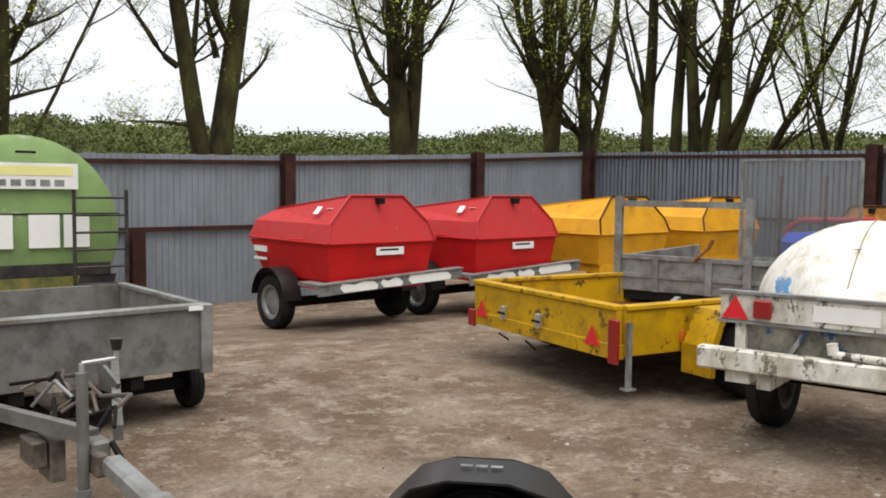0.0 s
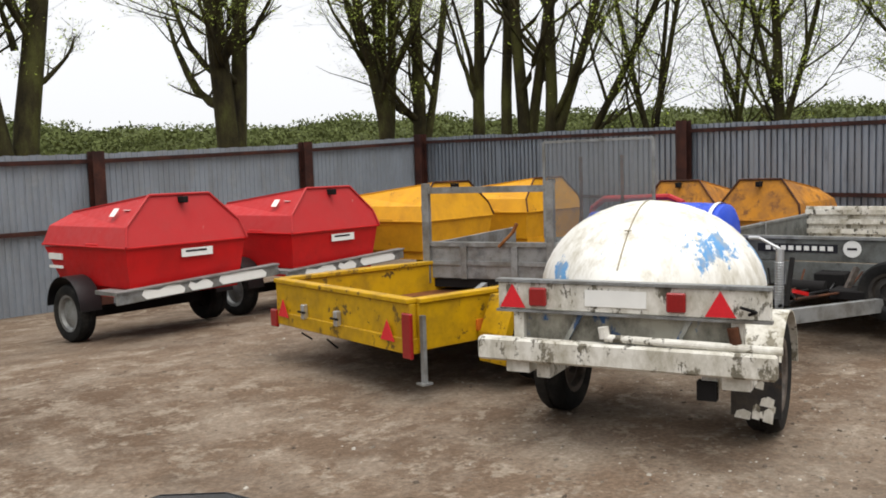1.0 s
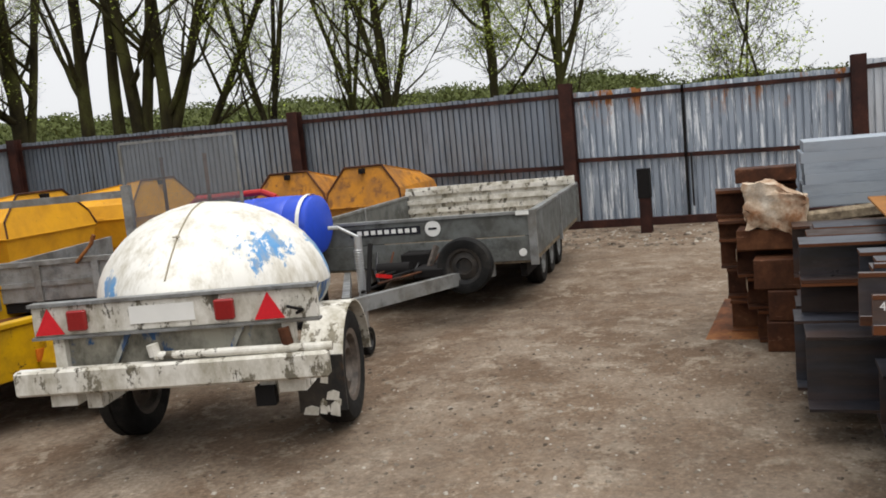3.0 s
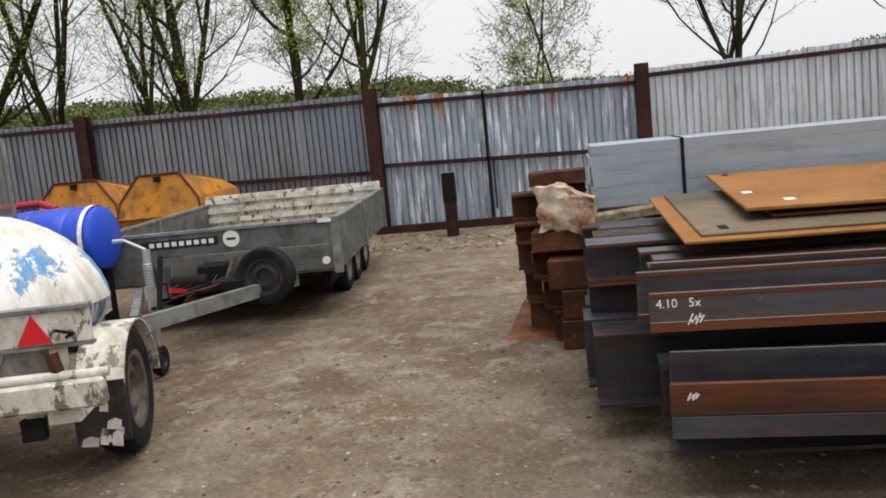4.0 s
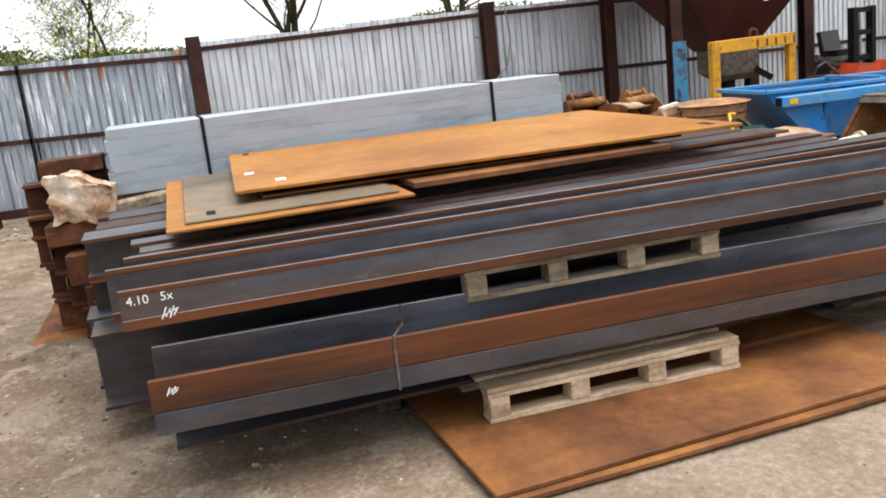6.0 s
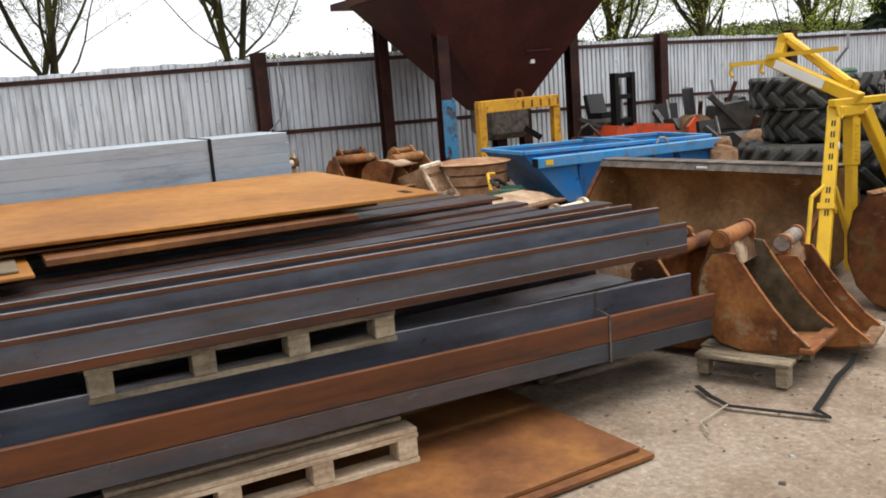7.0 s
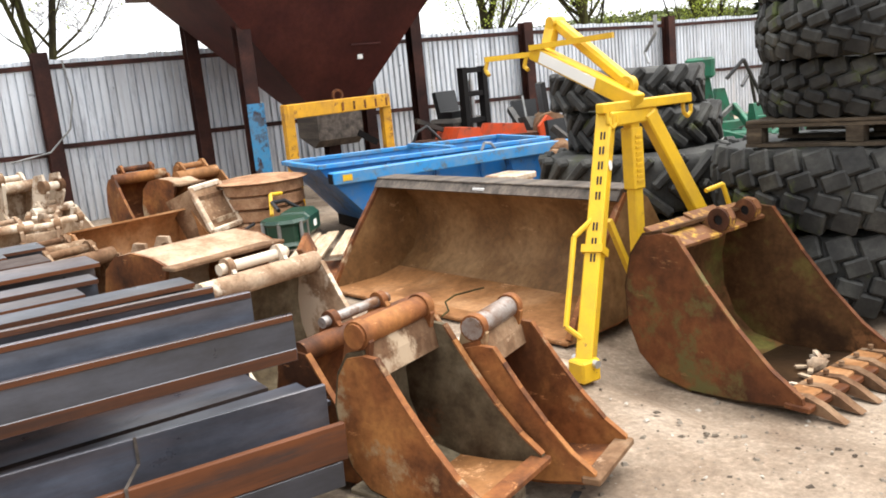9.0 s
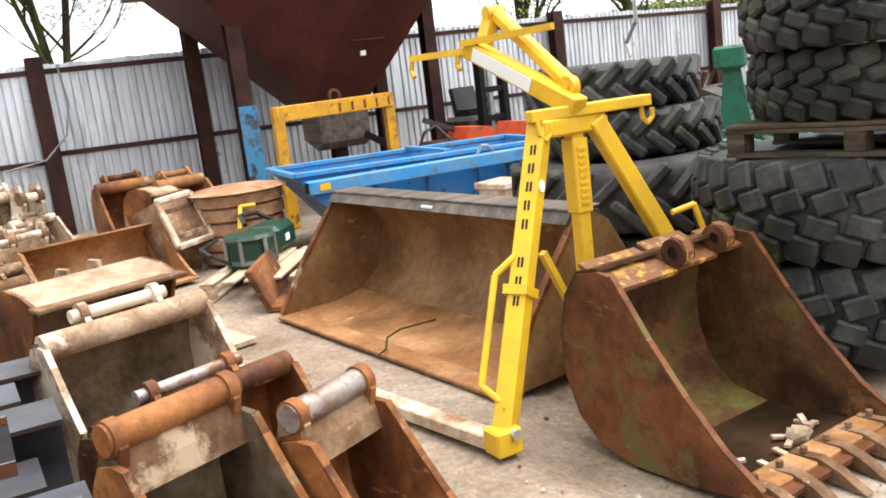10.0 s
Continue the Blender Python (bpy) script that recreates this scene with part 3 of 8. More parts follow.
def sheet(bm, p, q, z0a, z0b, z1a, z1b, depth=0.042, side=1.0):
    """Corrugated sheeting from p to q on the plan."""
    p, q = Vector(p), Vector(q)
    d = (q - p)
    n = max(2, int(d.length / PITCH))
    t = d.normalized()
    out = Vector((-t.y, t.x)) * side
    prof = [(0.0, 0.0), (0.64, 0.0), (0.71, 1.0), (0.9, 1.0)]
    lo, hi = [], []
    for i in range(n):
        for f, h in prof:
            s = (i + f) / n
            c = p + d * s + out * (depth * h)
            j = 0.006 * math.sin(i * 1.7 + 0.4 * math.sin(i * 0.37))
            lo.append(bm.verts.new((c.x, c.y, z0a + (z0b - z0a) * s)))
            hi.append(bm.verts.new((c.x, c.y, z1a + (z1b - z1a) * s + j)))
    back = Vector((out.x, out.y, 0)) * 0.003
    lo2 = [bm.verts.new(v.co + back) for v in lo]
    hi2 = [bm.verts.new(v.co + back) for v in hi]
    for i in range(len(lo) - 1):
        bm.faces.new((lo[i], lo[i + 1], hi[i + 1], hi[i]))
        bm.faces.new((lo2[i + 1], lo2[i], hi2[i], hi2[i + 1]))
        bm.faces.new((hi[i], hi[i + 1], hi2[i + 1], hi2[i]))
    return bm


def h_post(bm, x, y, z0, z1, w=0.2, d=0.2, along_y=True):
    t = 0.014
    if along_y:
        box(bm, x - d / 2, x - d / 2 + t, y - w / 2, y + w / 2, z0, z1)
        box(bm, x + d / 2 - t, x + d / 2, y - w / 2, y + w / 2, z0, z1)
        box(bm, x - d / 2 + t, x + d / 2 - t, y - t / 2, y + t / 2, z0, z1)
    else:
        box(bm, x - w / 2, x + w / 2, y - d / 2, y - d / 2 + t, z0, z1)
        box(bm, x - w / 2, x + w / 2, y + d / 2 - t, y + d / 2, z0, z1)
        box(bm, x - t / 2, x + t / 2, y - d / 2 + t, y + d / 2 - t, z0, z1)
    return bm


def build_fence():
    side = thing("fence_east", kind="structure", label="tall corrugated steel fence with dark brown posts and rails", category="fence")
    ys = [13.2, 6.78, 1.95, -2.2, -6.8, -15.2, -19.1, -23.6, -30]
    tops = [2.36, 2.27, 2.22, 2.17, 2.26, 2.26, 2.2, 2.2, 2.2]
    for i, y in enumerate(ys):
        part("post", h_post(bmesh.new(), FENCE_X - 0.08, y, -0.3, tops[i] + 0.06), "post", side, "dark brown steel post")
    for i in range(len(ys) - 1):
        a, b = ys[i], ys[i + 1]
        gate = i == 2
        za, zb = tops[i] - 0.02, tops[i + 1] - 0.02
        if gate:
            za, zb = 2.12, 2.06
        n = max(1, round((a - b) / 1.1))
        for k in range(n):
            y0, y1 = a + (b - a) * k / n, a + (b - a) * (k + 1) / n
            s0, s1 = za + (zb - za) * k / n, za + (zb - za) * (k + 1) / n
            jit = 0.012 * math.sin(k * 2.3 + i)
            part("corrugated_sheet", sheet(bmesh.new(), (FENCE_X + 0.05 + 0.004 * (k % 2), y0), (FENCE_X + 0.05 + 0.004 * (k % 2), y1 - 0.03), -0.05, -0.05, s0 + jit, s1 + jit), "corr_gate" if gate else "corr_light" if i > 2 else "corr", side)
        for h, z in (("top_rail", -0.1), ("middle_rail", None)):
            z0 = za + z if z else 1.07
            z1 = zb + z if z else (1.07 if y > -4 else 0.98)
            part(h, bar((FENCE_X + 0.0, a - 0.1, z0), (FENCE_X + 0.0, b + 0.1, z1), 0.05, 0.065), "post", side, "dark brown rail")
        if gate:
            part("bottom_rail", bar((FENCE_X - 0.12, a - 0.1, 0.06), (FENCE_X - 0.12, b + 0.1, 0.06), 0.1, 0.12), "post", side, "rusty bottom beam")
            part("gate_stile", bar((FENCE_X + 0.0, 0.2, 0.1), (FENCE_X + 0.0, 0.2, 2.08), 0.04, 0.05), "dark", side, "dark gate meeting stile")
            part("gate_bolt", rd((FENCE_X - 0.05, 0.12, 0.25), (FENCE_X - 0.05, 0.12, 1.05), 0.014), "dark", side, "long drop bolt")
    back = thing("fence_north", kind="structure", label="long grey corrugated fence with brown posts on falling ground", category="fence")
    xs = [FENCE_X, 12.62, 8.33, 3.6, 0.2, -6.0]
    tops = [2.36, 2.2, 2.04, 1.96, 1.96, 1.96]
    for i, x in enumerate(xs[1:], 1):
        part("post", h_post(bmesh.new(), x, BACK_Y - 0.08, -0.8, tops[i] + 0.04, along_y=False), "post", back, "dark brown steel post")
    for i in range(len(xs) - 1):
        a, b = xs[i], xs[i + 1]
        n = max(1, round((a - b) / 1.1))
        for k in range(n):
            x0, x1 = a + (b - a) * k / n, a + (b - a) * (k + 1) / n
            s0 = tops[i] + (tops[i + 1] - tops[i]) * k / n
            s1 = tops[i] + (tops[i + 1] - tops[i]) * (k + 1) / n
            part("corrugated_sheet", sheet(bmesh.new(), (x0, BACK_Y + 0.05 + 0.004 * (k % 2)), (x1 - 0.04, BACK_Y + 0.05 + 0.004 * (k % 2)), -0.6, -0.6, s0, s1, 0.012, -1), "corr_back", back)
        part("top_rail", bar((a - 0.1, BACK_Y, tops[i] - 0.12), (b + 0.1, BACK_Y, tops[i + 1] - 0.12), 0.05, 0.07), "post", back, "dark brown rail")
        part("middle_rail", bar((a - 0.1, BACK_Y, 0.82), (b + 0.1, BACK_Y, 0.8), 0.05, 0.07), "post", back, "dark brown rail")
    part("stub_post", h_post(bmesh.new(), 5.7, BACK_Y - 0.12, -0.8, 0.8, along_y=False), "post", back, "short brown post under the middle rail")
    for nm, p, q in (("fence_west", (-6.0, 13.3), (-6.0, -30)), ("fence_south", (-6, -30), (16, -30))):
        part(nm, sheet(bmesh.new(), p, q, -0.6, -0.6, 2.2, 2.2), "corr", None, "plain corrugated fence behind the yard", kind="structure", category="fence")
    g = thing("gate_stop_post", 14.95, 0.72, 0, 0, "short dark steel post standing before the gate", "post")
    part("shaft", h_post(bmesh.new(), 0, 0, -0.1, 0.9, 0.16, 0.16), "post", g)
    part("cap", bx(-0.09, 0.09, -0.09, 0.09, 0.5, 0.92), "dark", g, "black upper half")


build_fence()


# ---- steel stacks ----
def rusty_ends(bm):
    """Sawn ends along y rust first (material 1)."""
    bm.normal_update()
    for f in bm.faces:
        if abs(f.normal.y) > 0.9:
            f.material_index = 1
    return bm


def ibeam(bm, y0, y1, x, z, w, h, lean=0.0, t=0.016):
    """An I-section along y: web upright, flanges at top and bottom with rust (material 1) on their edges."""
    m = Matrix.Translation((x, 0, z)) @ Matrix.Rotation(lean, 4, "Y")
    box(bm, -t / 2, t / 2, y0, y1, t, h - t, m, 0, 0)
    for z0 in (0, h - t):
        box(bm, -w / 2, w / 2, y0, y1, z0, z0 + t, m, 0, 0)
    bm.normal_update()
    for f in bm.faces:
        if abs(f.normal.x) > 0.5 and f.calc_area() < abs(y1 - y0) * t * 1.5:
            f.material_index = 1
    return rusty_ends(bm)


def channel(bm, y0, y1, w, h, t=0.012, lip=0.02, foot=0.04):
    """A channel along y with its flat web to -x and flanges behind; its rims are rust (material 1)."""
    box(bm, 0, t, y0, y1, foot, h - lip, None, 0, 0)
    box(bm, -0.002, 0.006, y0, y1, h - lip, h + 0.001, None, 0.002, 1)
    box(bm, 0.006, w, y0, y1, h - lip, h, None, 0, 0)
    box(bm, -0.003, 0.006, y0, y1, 0, foot, None, 0.002, 1)
    box(bm, 0.006, w, y0, y1, 0.002, foot, None, 0, 0)
    return rusty_ends(bm)


def build_steel():
    def one(x, z, y0, y1, w, h, label, lean=0.0, yaw=0.0, web="mill", flange="mill_rust"):
        ob = part("steel_beam", ibeam(bmesh.new(), y0, y1, 0, 0, w, h, lean), [web, flange], None, label, category="beam")
        ob.matrix_world = pose(x, 0, z, 0, 0, 0) @ Matrix.Rotation(yaw, 4, "Z")
        return tagged(ob, group="stacked steel beams")
    # timbers under the beams, coloured dark to match the shade beneath the stack
    for y in (-2.3, -4.9):
        tagged(part("timber_bearer", bx(6.1, 9.2, y - 0.06, y + 0.06, 0, 0.162, bevel=0.006), "wood_dark", None, "square timber bearer under a stack of beams", category="timber"), group="bearers")
    # lower row, laid flat side up
    rows = [(5.96, 0.165, 0.0), (6.28, 0.165, 0.02), (6.6, 0.165, 0.3), (6.94, 0.165, 0.34), (7.3, 0.165, 0.32)]
    for i, (x, z, dy) in enumerate(rows):
        one(x, z, -5.66 + 0.1 * (i % 2), -1.36 + dy, 0.28, 0.27 if i < 2 else 0.36, "long steel I-beam with blue-grey web in the lower row", flange="mill_edge")
    # the outer section of the lower row: a wide flange with a rust-red upper half, and a blue-grey web behind it
    ch = thing("steel_channel", 5.57, 0, 0.366, 0, "long steel section with a rust-red band along its outer flange", "beam", "stacked steel beams", rx=1.345)
    part("outer_flange", bx(0.0, 0.02, -5.56, -1.31, 0.0, 0.088, bevel=0.003), "mill", ch, "blue-grey lower strip")
    part("rust_band", bx(-0.003, 0.02, -5.58, -1.305, 0.09, 0.217, bevel=0.004), "mill_rust", ch, "rust-red upper band")
    part("web", bx(0.02, 0.2, -5.56, -1.33, 0.1, 0.114), "mill", ch)
    part("inner_flange", bx(0.2, 0.22, -5.62, -1.33, 0.0, 0.285, bevel=0.003), "mill_blue", ch, "blue-grey inner flange")
    for y in (-2.24, -4.885):
        zb = 0.366 + y * 0.0235
        bm = bmesh.new()
        for p, q in (((5.564, y, zb - 0.004), (5.564, y, zb + 0.222)), ((5.564, y, zb + 0.222), (5.768, y - 0.09, zb + 0.2)), ((5.766, y - 0.09, zb + 0.2), (5.766, y - 0.09, zb + 0.288))):
            beam(bm, p, q, 0.01, 0.003)
        part("steel_band", bm, "guard", None, "thin steel strap round the lower beams", category="strap")
    # upper row on pallets: channels with flat faces to the yard, one stepped behind the other
    for x, z, y0, y1, w, h, rx, web in ((5.66, 0.7455, -5.49, -1.26, 0.022, 0.152, 0.8, "mill"), (5.76, 0.7545, -5.4, -1.225, 0.022, 0.205, 0.64, "mill_blue"), (5.872, 0.7585, -5.32, -1.29, 0.022, 0.215, 0.6, "mill")):
        ob = part("steel_beam", channel(bmesh.new(), y0, y1, w, h), [web, "mill_rust"], None, "steel channel with rusted rims on the upper row", category="beam")
        ob.matrix_world = pose(x, 0, z, rx, 0, 0)
        tagged(ob, group="stacked steel beams")
    for i, (x, z, h, y0, y1) in enumerate([(6.06, 0.7, 0.22, -5.3, -1.3), (6.3, 0.69, 0.22, -5.0, -1.34), (6.54, 0.69, 0.22, -5.1, -1.3)]):
        one(x, z, y0, y1, 0.14, h, "steel I-beam with rusted flanges on the upper row", 0)
    # the bundle further in
    for i, (x, z) in enumerate([(7.0, 0.5), (7.3, 0.5), (7.6, 0.5), (7.0, 0.702), (7.3, 0.702), (7.62, 0.702), (7.62, 0.16), (7.94, 0.165), (7.94, 0.5), (8.2, 0.5)]):
        one(x, z, -5.2 + 0.13 * (i % 3), -1.06 - 0.05 * (i % 3), 0.26, 0.2 if i < 6 else 0.34, "dark steel I-beam in the inner bundle", web="mill" if i % 4 else "mill_edge")
    # shorter sections with brown ends, heaped askew against the planks
    heap = [(8.3, -0.96, 0.0, 0.2), (8.56, -0.9, 0.0, 0.22), (8.84, -0.72, 0.0, 0.24), (8.32, -0.98, 0.205, 0.2), (8.6, -0.84, 0.225, 0.22), (8.9, -0.7, 0.245, 0.22), (8.36, -0.9, 0.41, 0.2), (8.62, -0.78, 0.45, 0.2), (8.9, -0.66, 0.47, 0.2), (8.5, -0.8, 0.655, 0.14), (8.82, -0.66, 0.675, 0.15), (8.98, -0.64, 0.83, 0.2), (8.78, -0.8, 1.09, 0.1), (8.96, -0.86, 1.035, 0.13)]
    for i, (x, y1, z, h) in enumerate(heap):
        y1 += 0.08
        long = 1.4 if z + h < 0.69 else y1 + 1.12
        ob = part("steel_section", ibeam(bmesh.new(), -long, 0.0, 0, 0, 0.24, h, 0, 0.02) if i % 3 else bx(-0.12, 0.12, -long, 0.0, 0, h, bevel=0.006), ["rust_red", "mill_rust"] if i % 3 else "rust_red", None, "short red-brown steel section with squared ends", category="steel")
        ob.matrix_world = pose(x, y1, z, 0, 0, 4 * math.sin(i * 1.9))
        tagged(ob, group="short sections")
        if i in (4, 7, 10):
            part("paper_label", bx(-0.09, 0.05, 0.001, 0.004, h * 0.55, h * 0.9), "tarp", ob, "torn pale paper label")
    # crumpled wrapping round the bundle end
    bm = bmesh.new()
    bmesh.ops.create_cube(bm, size=2)
    bmesh.ops.subdivide_edges(bm, edges=bm.edges, cuts=13, use_grid_fill=True)
    for v in bm.verts:
        c = v.co.copy()
        k = 1 + 0.16 * noise.noise(c * 1.7) + 0.11 * noise.noise(c * 4.5) + 0.06 * noise.noise(c * 9.0)
        sag = 0.12 * max(0.0, -c.y) * c.z
        v.co = Vector((8.47 + 0.13 * c.x * k, -0.97 + 0.185 * c.y * k, 0.955 + (0.145 - sag) * c.z * k))
    part("plastic_sheet", bm, "tarp", None, "crumpled pale plastic wrapping with rust stains over steel ends", True, category="sheet")
    part("timber_batten", bar((8.5, -1.08, 0.835), (8.56, -1.95, 0.9), 0.16, 0.07, bevel=0.01), "wood", None, "weathered timber batten beside the wrapped bundle", category="timber")
    # rusty plates on top
    def flat_plate(name, x0, x1, y0, y1, z, t, mat, label, yaw=0.0, rx=0.0, ry=0.0, holes=()):
        ob = part(name, bx(-(x1 - x0) / 2, (x1 - x0) / 2, -(y1 - y0) / 2, (y1 - y0) / 2, 0, t, bevel=0.003), mat, None, label, category="plate")
        ob.matrix_world = pose((x0 + x1) / 2, (y0 + y1) / 2, z, rx, ry, yaw)
        for hx, hy in holes:
            # dark inlay on the solid plate, in place of the hole's shade
            part("slot", bx(hx - 0.06, hx + 0.06, hy - 0.02, hy + 0.02, t, t + 0.002), "dark", ob, "dark inlay for the shade in a slotted lifting hole")
        return tagged(ob, group="rusty plates")
    # dark rust here also carries the top plate's shade; the open north end stays orange
    flat_plate("steel_plate", 6.3, 8.1, -4.0, -2.62, 0.985, 0.03, "plate_dark", "thick rusted plate on stacked beams, shade of the top plate in its colour", -1.0)
    flat_plate("steel_plate", 6.1, 8.1, -2.56, -1.48, 0.985, 0.014, "plate", "orange rusted steel plate lying on stacked beams", -1.0)
    flat_plate("steel_plate", 6.19, 8.06, -2.52, -1.57, 1.0, 0.012, "plate_tan", "grey-tan steel plate with rust round its rim and a white sticker", -1.5, holes=[(-0.76, 0.36)])
    flat_plate("steel_plate", 6.5, 8.2, -4.2, -1.95, 1.0185, 0.012, "plate_dark", "rusty steel plate beneath the topmost one", -2)
    top = flat_plate("steel_plate", 6.4, 8.46, -4.52, -1.86, 1.052, 0.018, "plate", "bright orange rusted steel plate on top of the stack", -4.0, 0.3, holes=[(0.9, 1.22), (-0.85, -1.22)])
    for dx, dy in ((-0.36, 1.24), (-0.8, 1.1)):
        part("sticker", bx(dx - 0.05, dx + 0.05, dy - 0.025, dy + 0.025, 0.0195, 0.021), "label", top, "white paper sticker")
    for x, y in ((6.95, -2.3), (7.7, -2.2), (6.9, -3.7), (7.7, -3.7)):
        tagged(part("timber_packer", bx(x - 0.3, x + 0.3, y - 0.04, y + 0.04, 1.0315, 1.053), "wood", None, "thin timber packer between plates", category="timber"), group="packers")
    # galvanised planks
    g = thing("plank_bundle", 8.95, 0, 0, 0, "tall strapped bundle of bright galvanised steel planks", "steel bundle")
    for i in range(6):
        part("plank", bx(-0.3, 0.3 + 0.008 * math.sin(i * 5), -4.53 + 0.012 * math.sin(i * 3), -1.16 + 0.012 * math.sin(i * 2), 0.9 + i * 0.074, 0.9 + i * 0.074 + 0.0732, bevel=0.002), "galv_new", g)
    for y in (-1.8, -3.95):
        part("strap", bx(-0.308, 0.308, y - 0.012, y + 0.012, 0.897, 1.348), "dark", g, "black banding strap")
    for y in (-1.6, -3.0, -4.4):
        tagged(part("timber_bearer", bx(8.6, 9.3, y - 0.05, y + 0.05, 0.7, 0.9), "wood", None, "timber bearer under the galvanised bundle", category="timber"), group="bearers")
    for i in range(4):
        one(8.75 + 0.28 * (i % 2), 0.165 + 0.27 * (i // 2), -4.6, -2.3, 0.26, 0.26, "dark steel I-beam under the galvanised bundle")
    # plates on the ground
    flat_plate("floor_plate", 5.04, 6.35, -4.66, -2.42, 0.0, 0.022, "plate_dark", "rust-brown steel plate lying on the ground", 1.0)
    flat_plate("floor_plate", 5.08, 6.35, -4.62, -2.4, 0.024, 0.02, "plate_dark", "rust-brown steel plate stacked on another on the ground", 1.6)
    ob = flat_plate("loose_plate", 8.42, 9.5, -0.98, -0.5, 0.02, 0.02, "rust", "red-brown plate leaning low on the ground", -6, 0, -6)
    # chalk marks
    c = bpy.data.curves.new("chalk_writing", "FONT")
    c.body, c.size, c.extrude = "4.10   5x", 0.047, 0.0008
    ob = new("chalk_writing", c)
    c.materials.append(M["chalk"])
    ob.matrix_world = pose(5.6565, -1.285, 0.822, 90, 0, -90)
    tagged(ob, "white chalk figures written on a beam", "writing")
    for x, y, z, k2 in ((5.657, -1.4, 0.772, 1.0), (5.565, -1.37, 0.5, 0.7)):
        bm = bmesh.new()
        for k in range(4):
            beam(bm, (x, y - 0.014 * k * k2, z - 0.02 * k2 + 0.006 * (k % 2)), (x, y - 0.014 * k * k2 - 0.02 * k2, z + (0.022 - 0.008 * (k % 2)) * k2), 0.002, 0.005)
        beam(bm, (x, y - 0.01, z - 0.006), (x, y - 0.06 * k2, z + 0.012 * k2), 0.002, 0.005)
        part("chalk_mark", bm, "chalk", None, "scribbled white chalk mark on steel", category="writing")


build_steel()


# ---- pallets ----
def pallet(x, y, z, yaw, label, wood="wood", l=1.2, w=1.0, rx=0, ry=0, posts=4):
    p = thing("pallet", x, y, z, yaw, label, "pallet", "pallets", rx=rx, ry=ry)
    for i in range(posts):
        s = -l / 2 + 0.05 + (l - 0.1) * i / (posts - 1)
        for t in (-w / 2 + 0.05, 0, w / 2 - 0.05):
            part("block", bx(s - 0.045, s + 0.045, t - 0.05, t + 0.05, 0.02, 0.11, bevel=0.004), wood, p)
    for t in (-w / 2 + 0.05, 0, w / 2 - 0.05):
        part("bottom_board", bx(-l / 2, l / 2, t - 0.05, t + 0.05, 0, 0.02), wood, p)
        part("stringer_board", bx(-l / 2, l / 2, t - 0.05, t + 0.05, 0.11, 0.128), wood, p)
    n = 6
    for i in range(n):
        t = -w / 2 + 0.06 + (w - 0.12) * i / (n - 1)
        part("deck_board", bx(-l / 2, l / 2, t - 0.055, t + 0.055, 0.13, 0.15, bevel=0.003), wood, p)
    return p


pallet(6.225, -3.26, 0.55, -93, "worn timber pallet between two rows of beams", "wood", 1.22, 1.0)
pallet(6.05, -3.25, 0.046, -92, "broken timber pallet with pale splintered boards on a plate", "wood_pale", 1.22, 0.9)


# ---- trailers ----
def reflector(parent, x, y, z, s=0.16, face=-1):
    """A red warning triangle on a face that looks along x."""
    bm = bmesh.new()
    extrude(bm, [(-s / 2, 0), (s / 2, 0), (0, s * 0.87)], -0.006, 0.0)
    o = part("reflector", bm, "reflector", parent, "red triangular reflector")
    o.matrix_local = pose(x, y, z, 0, 0, -90)
    return o


def mudguard(parent, x, y, z, r, w, mat, a0=10, a1=170, name="mudguard", label=""):
    pts = [(r * math.cos(radians(a)), r * math.sin(radians(a))) for a in np.linspace(a0, a1, 13)]
    bm = shell(bmesh.new(), pts, -w / 2, w / 2, 0.01)
    o = part(name, bm, mat, parent, label, True)
    o.matrix_local = pose(x, y, z)
    return o


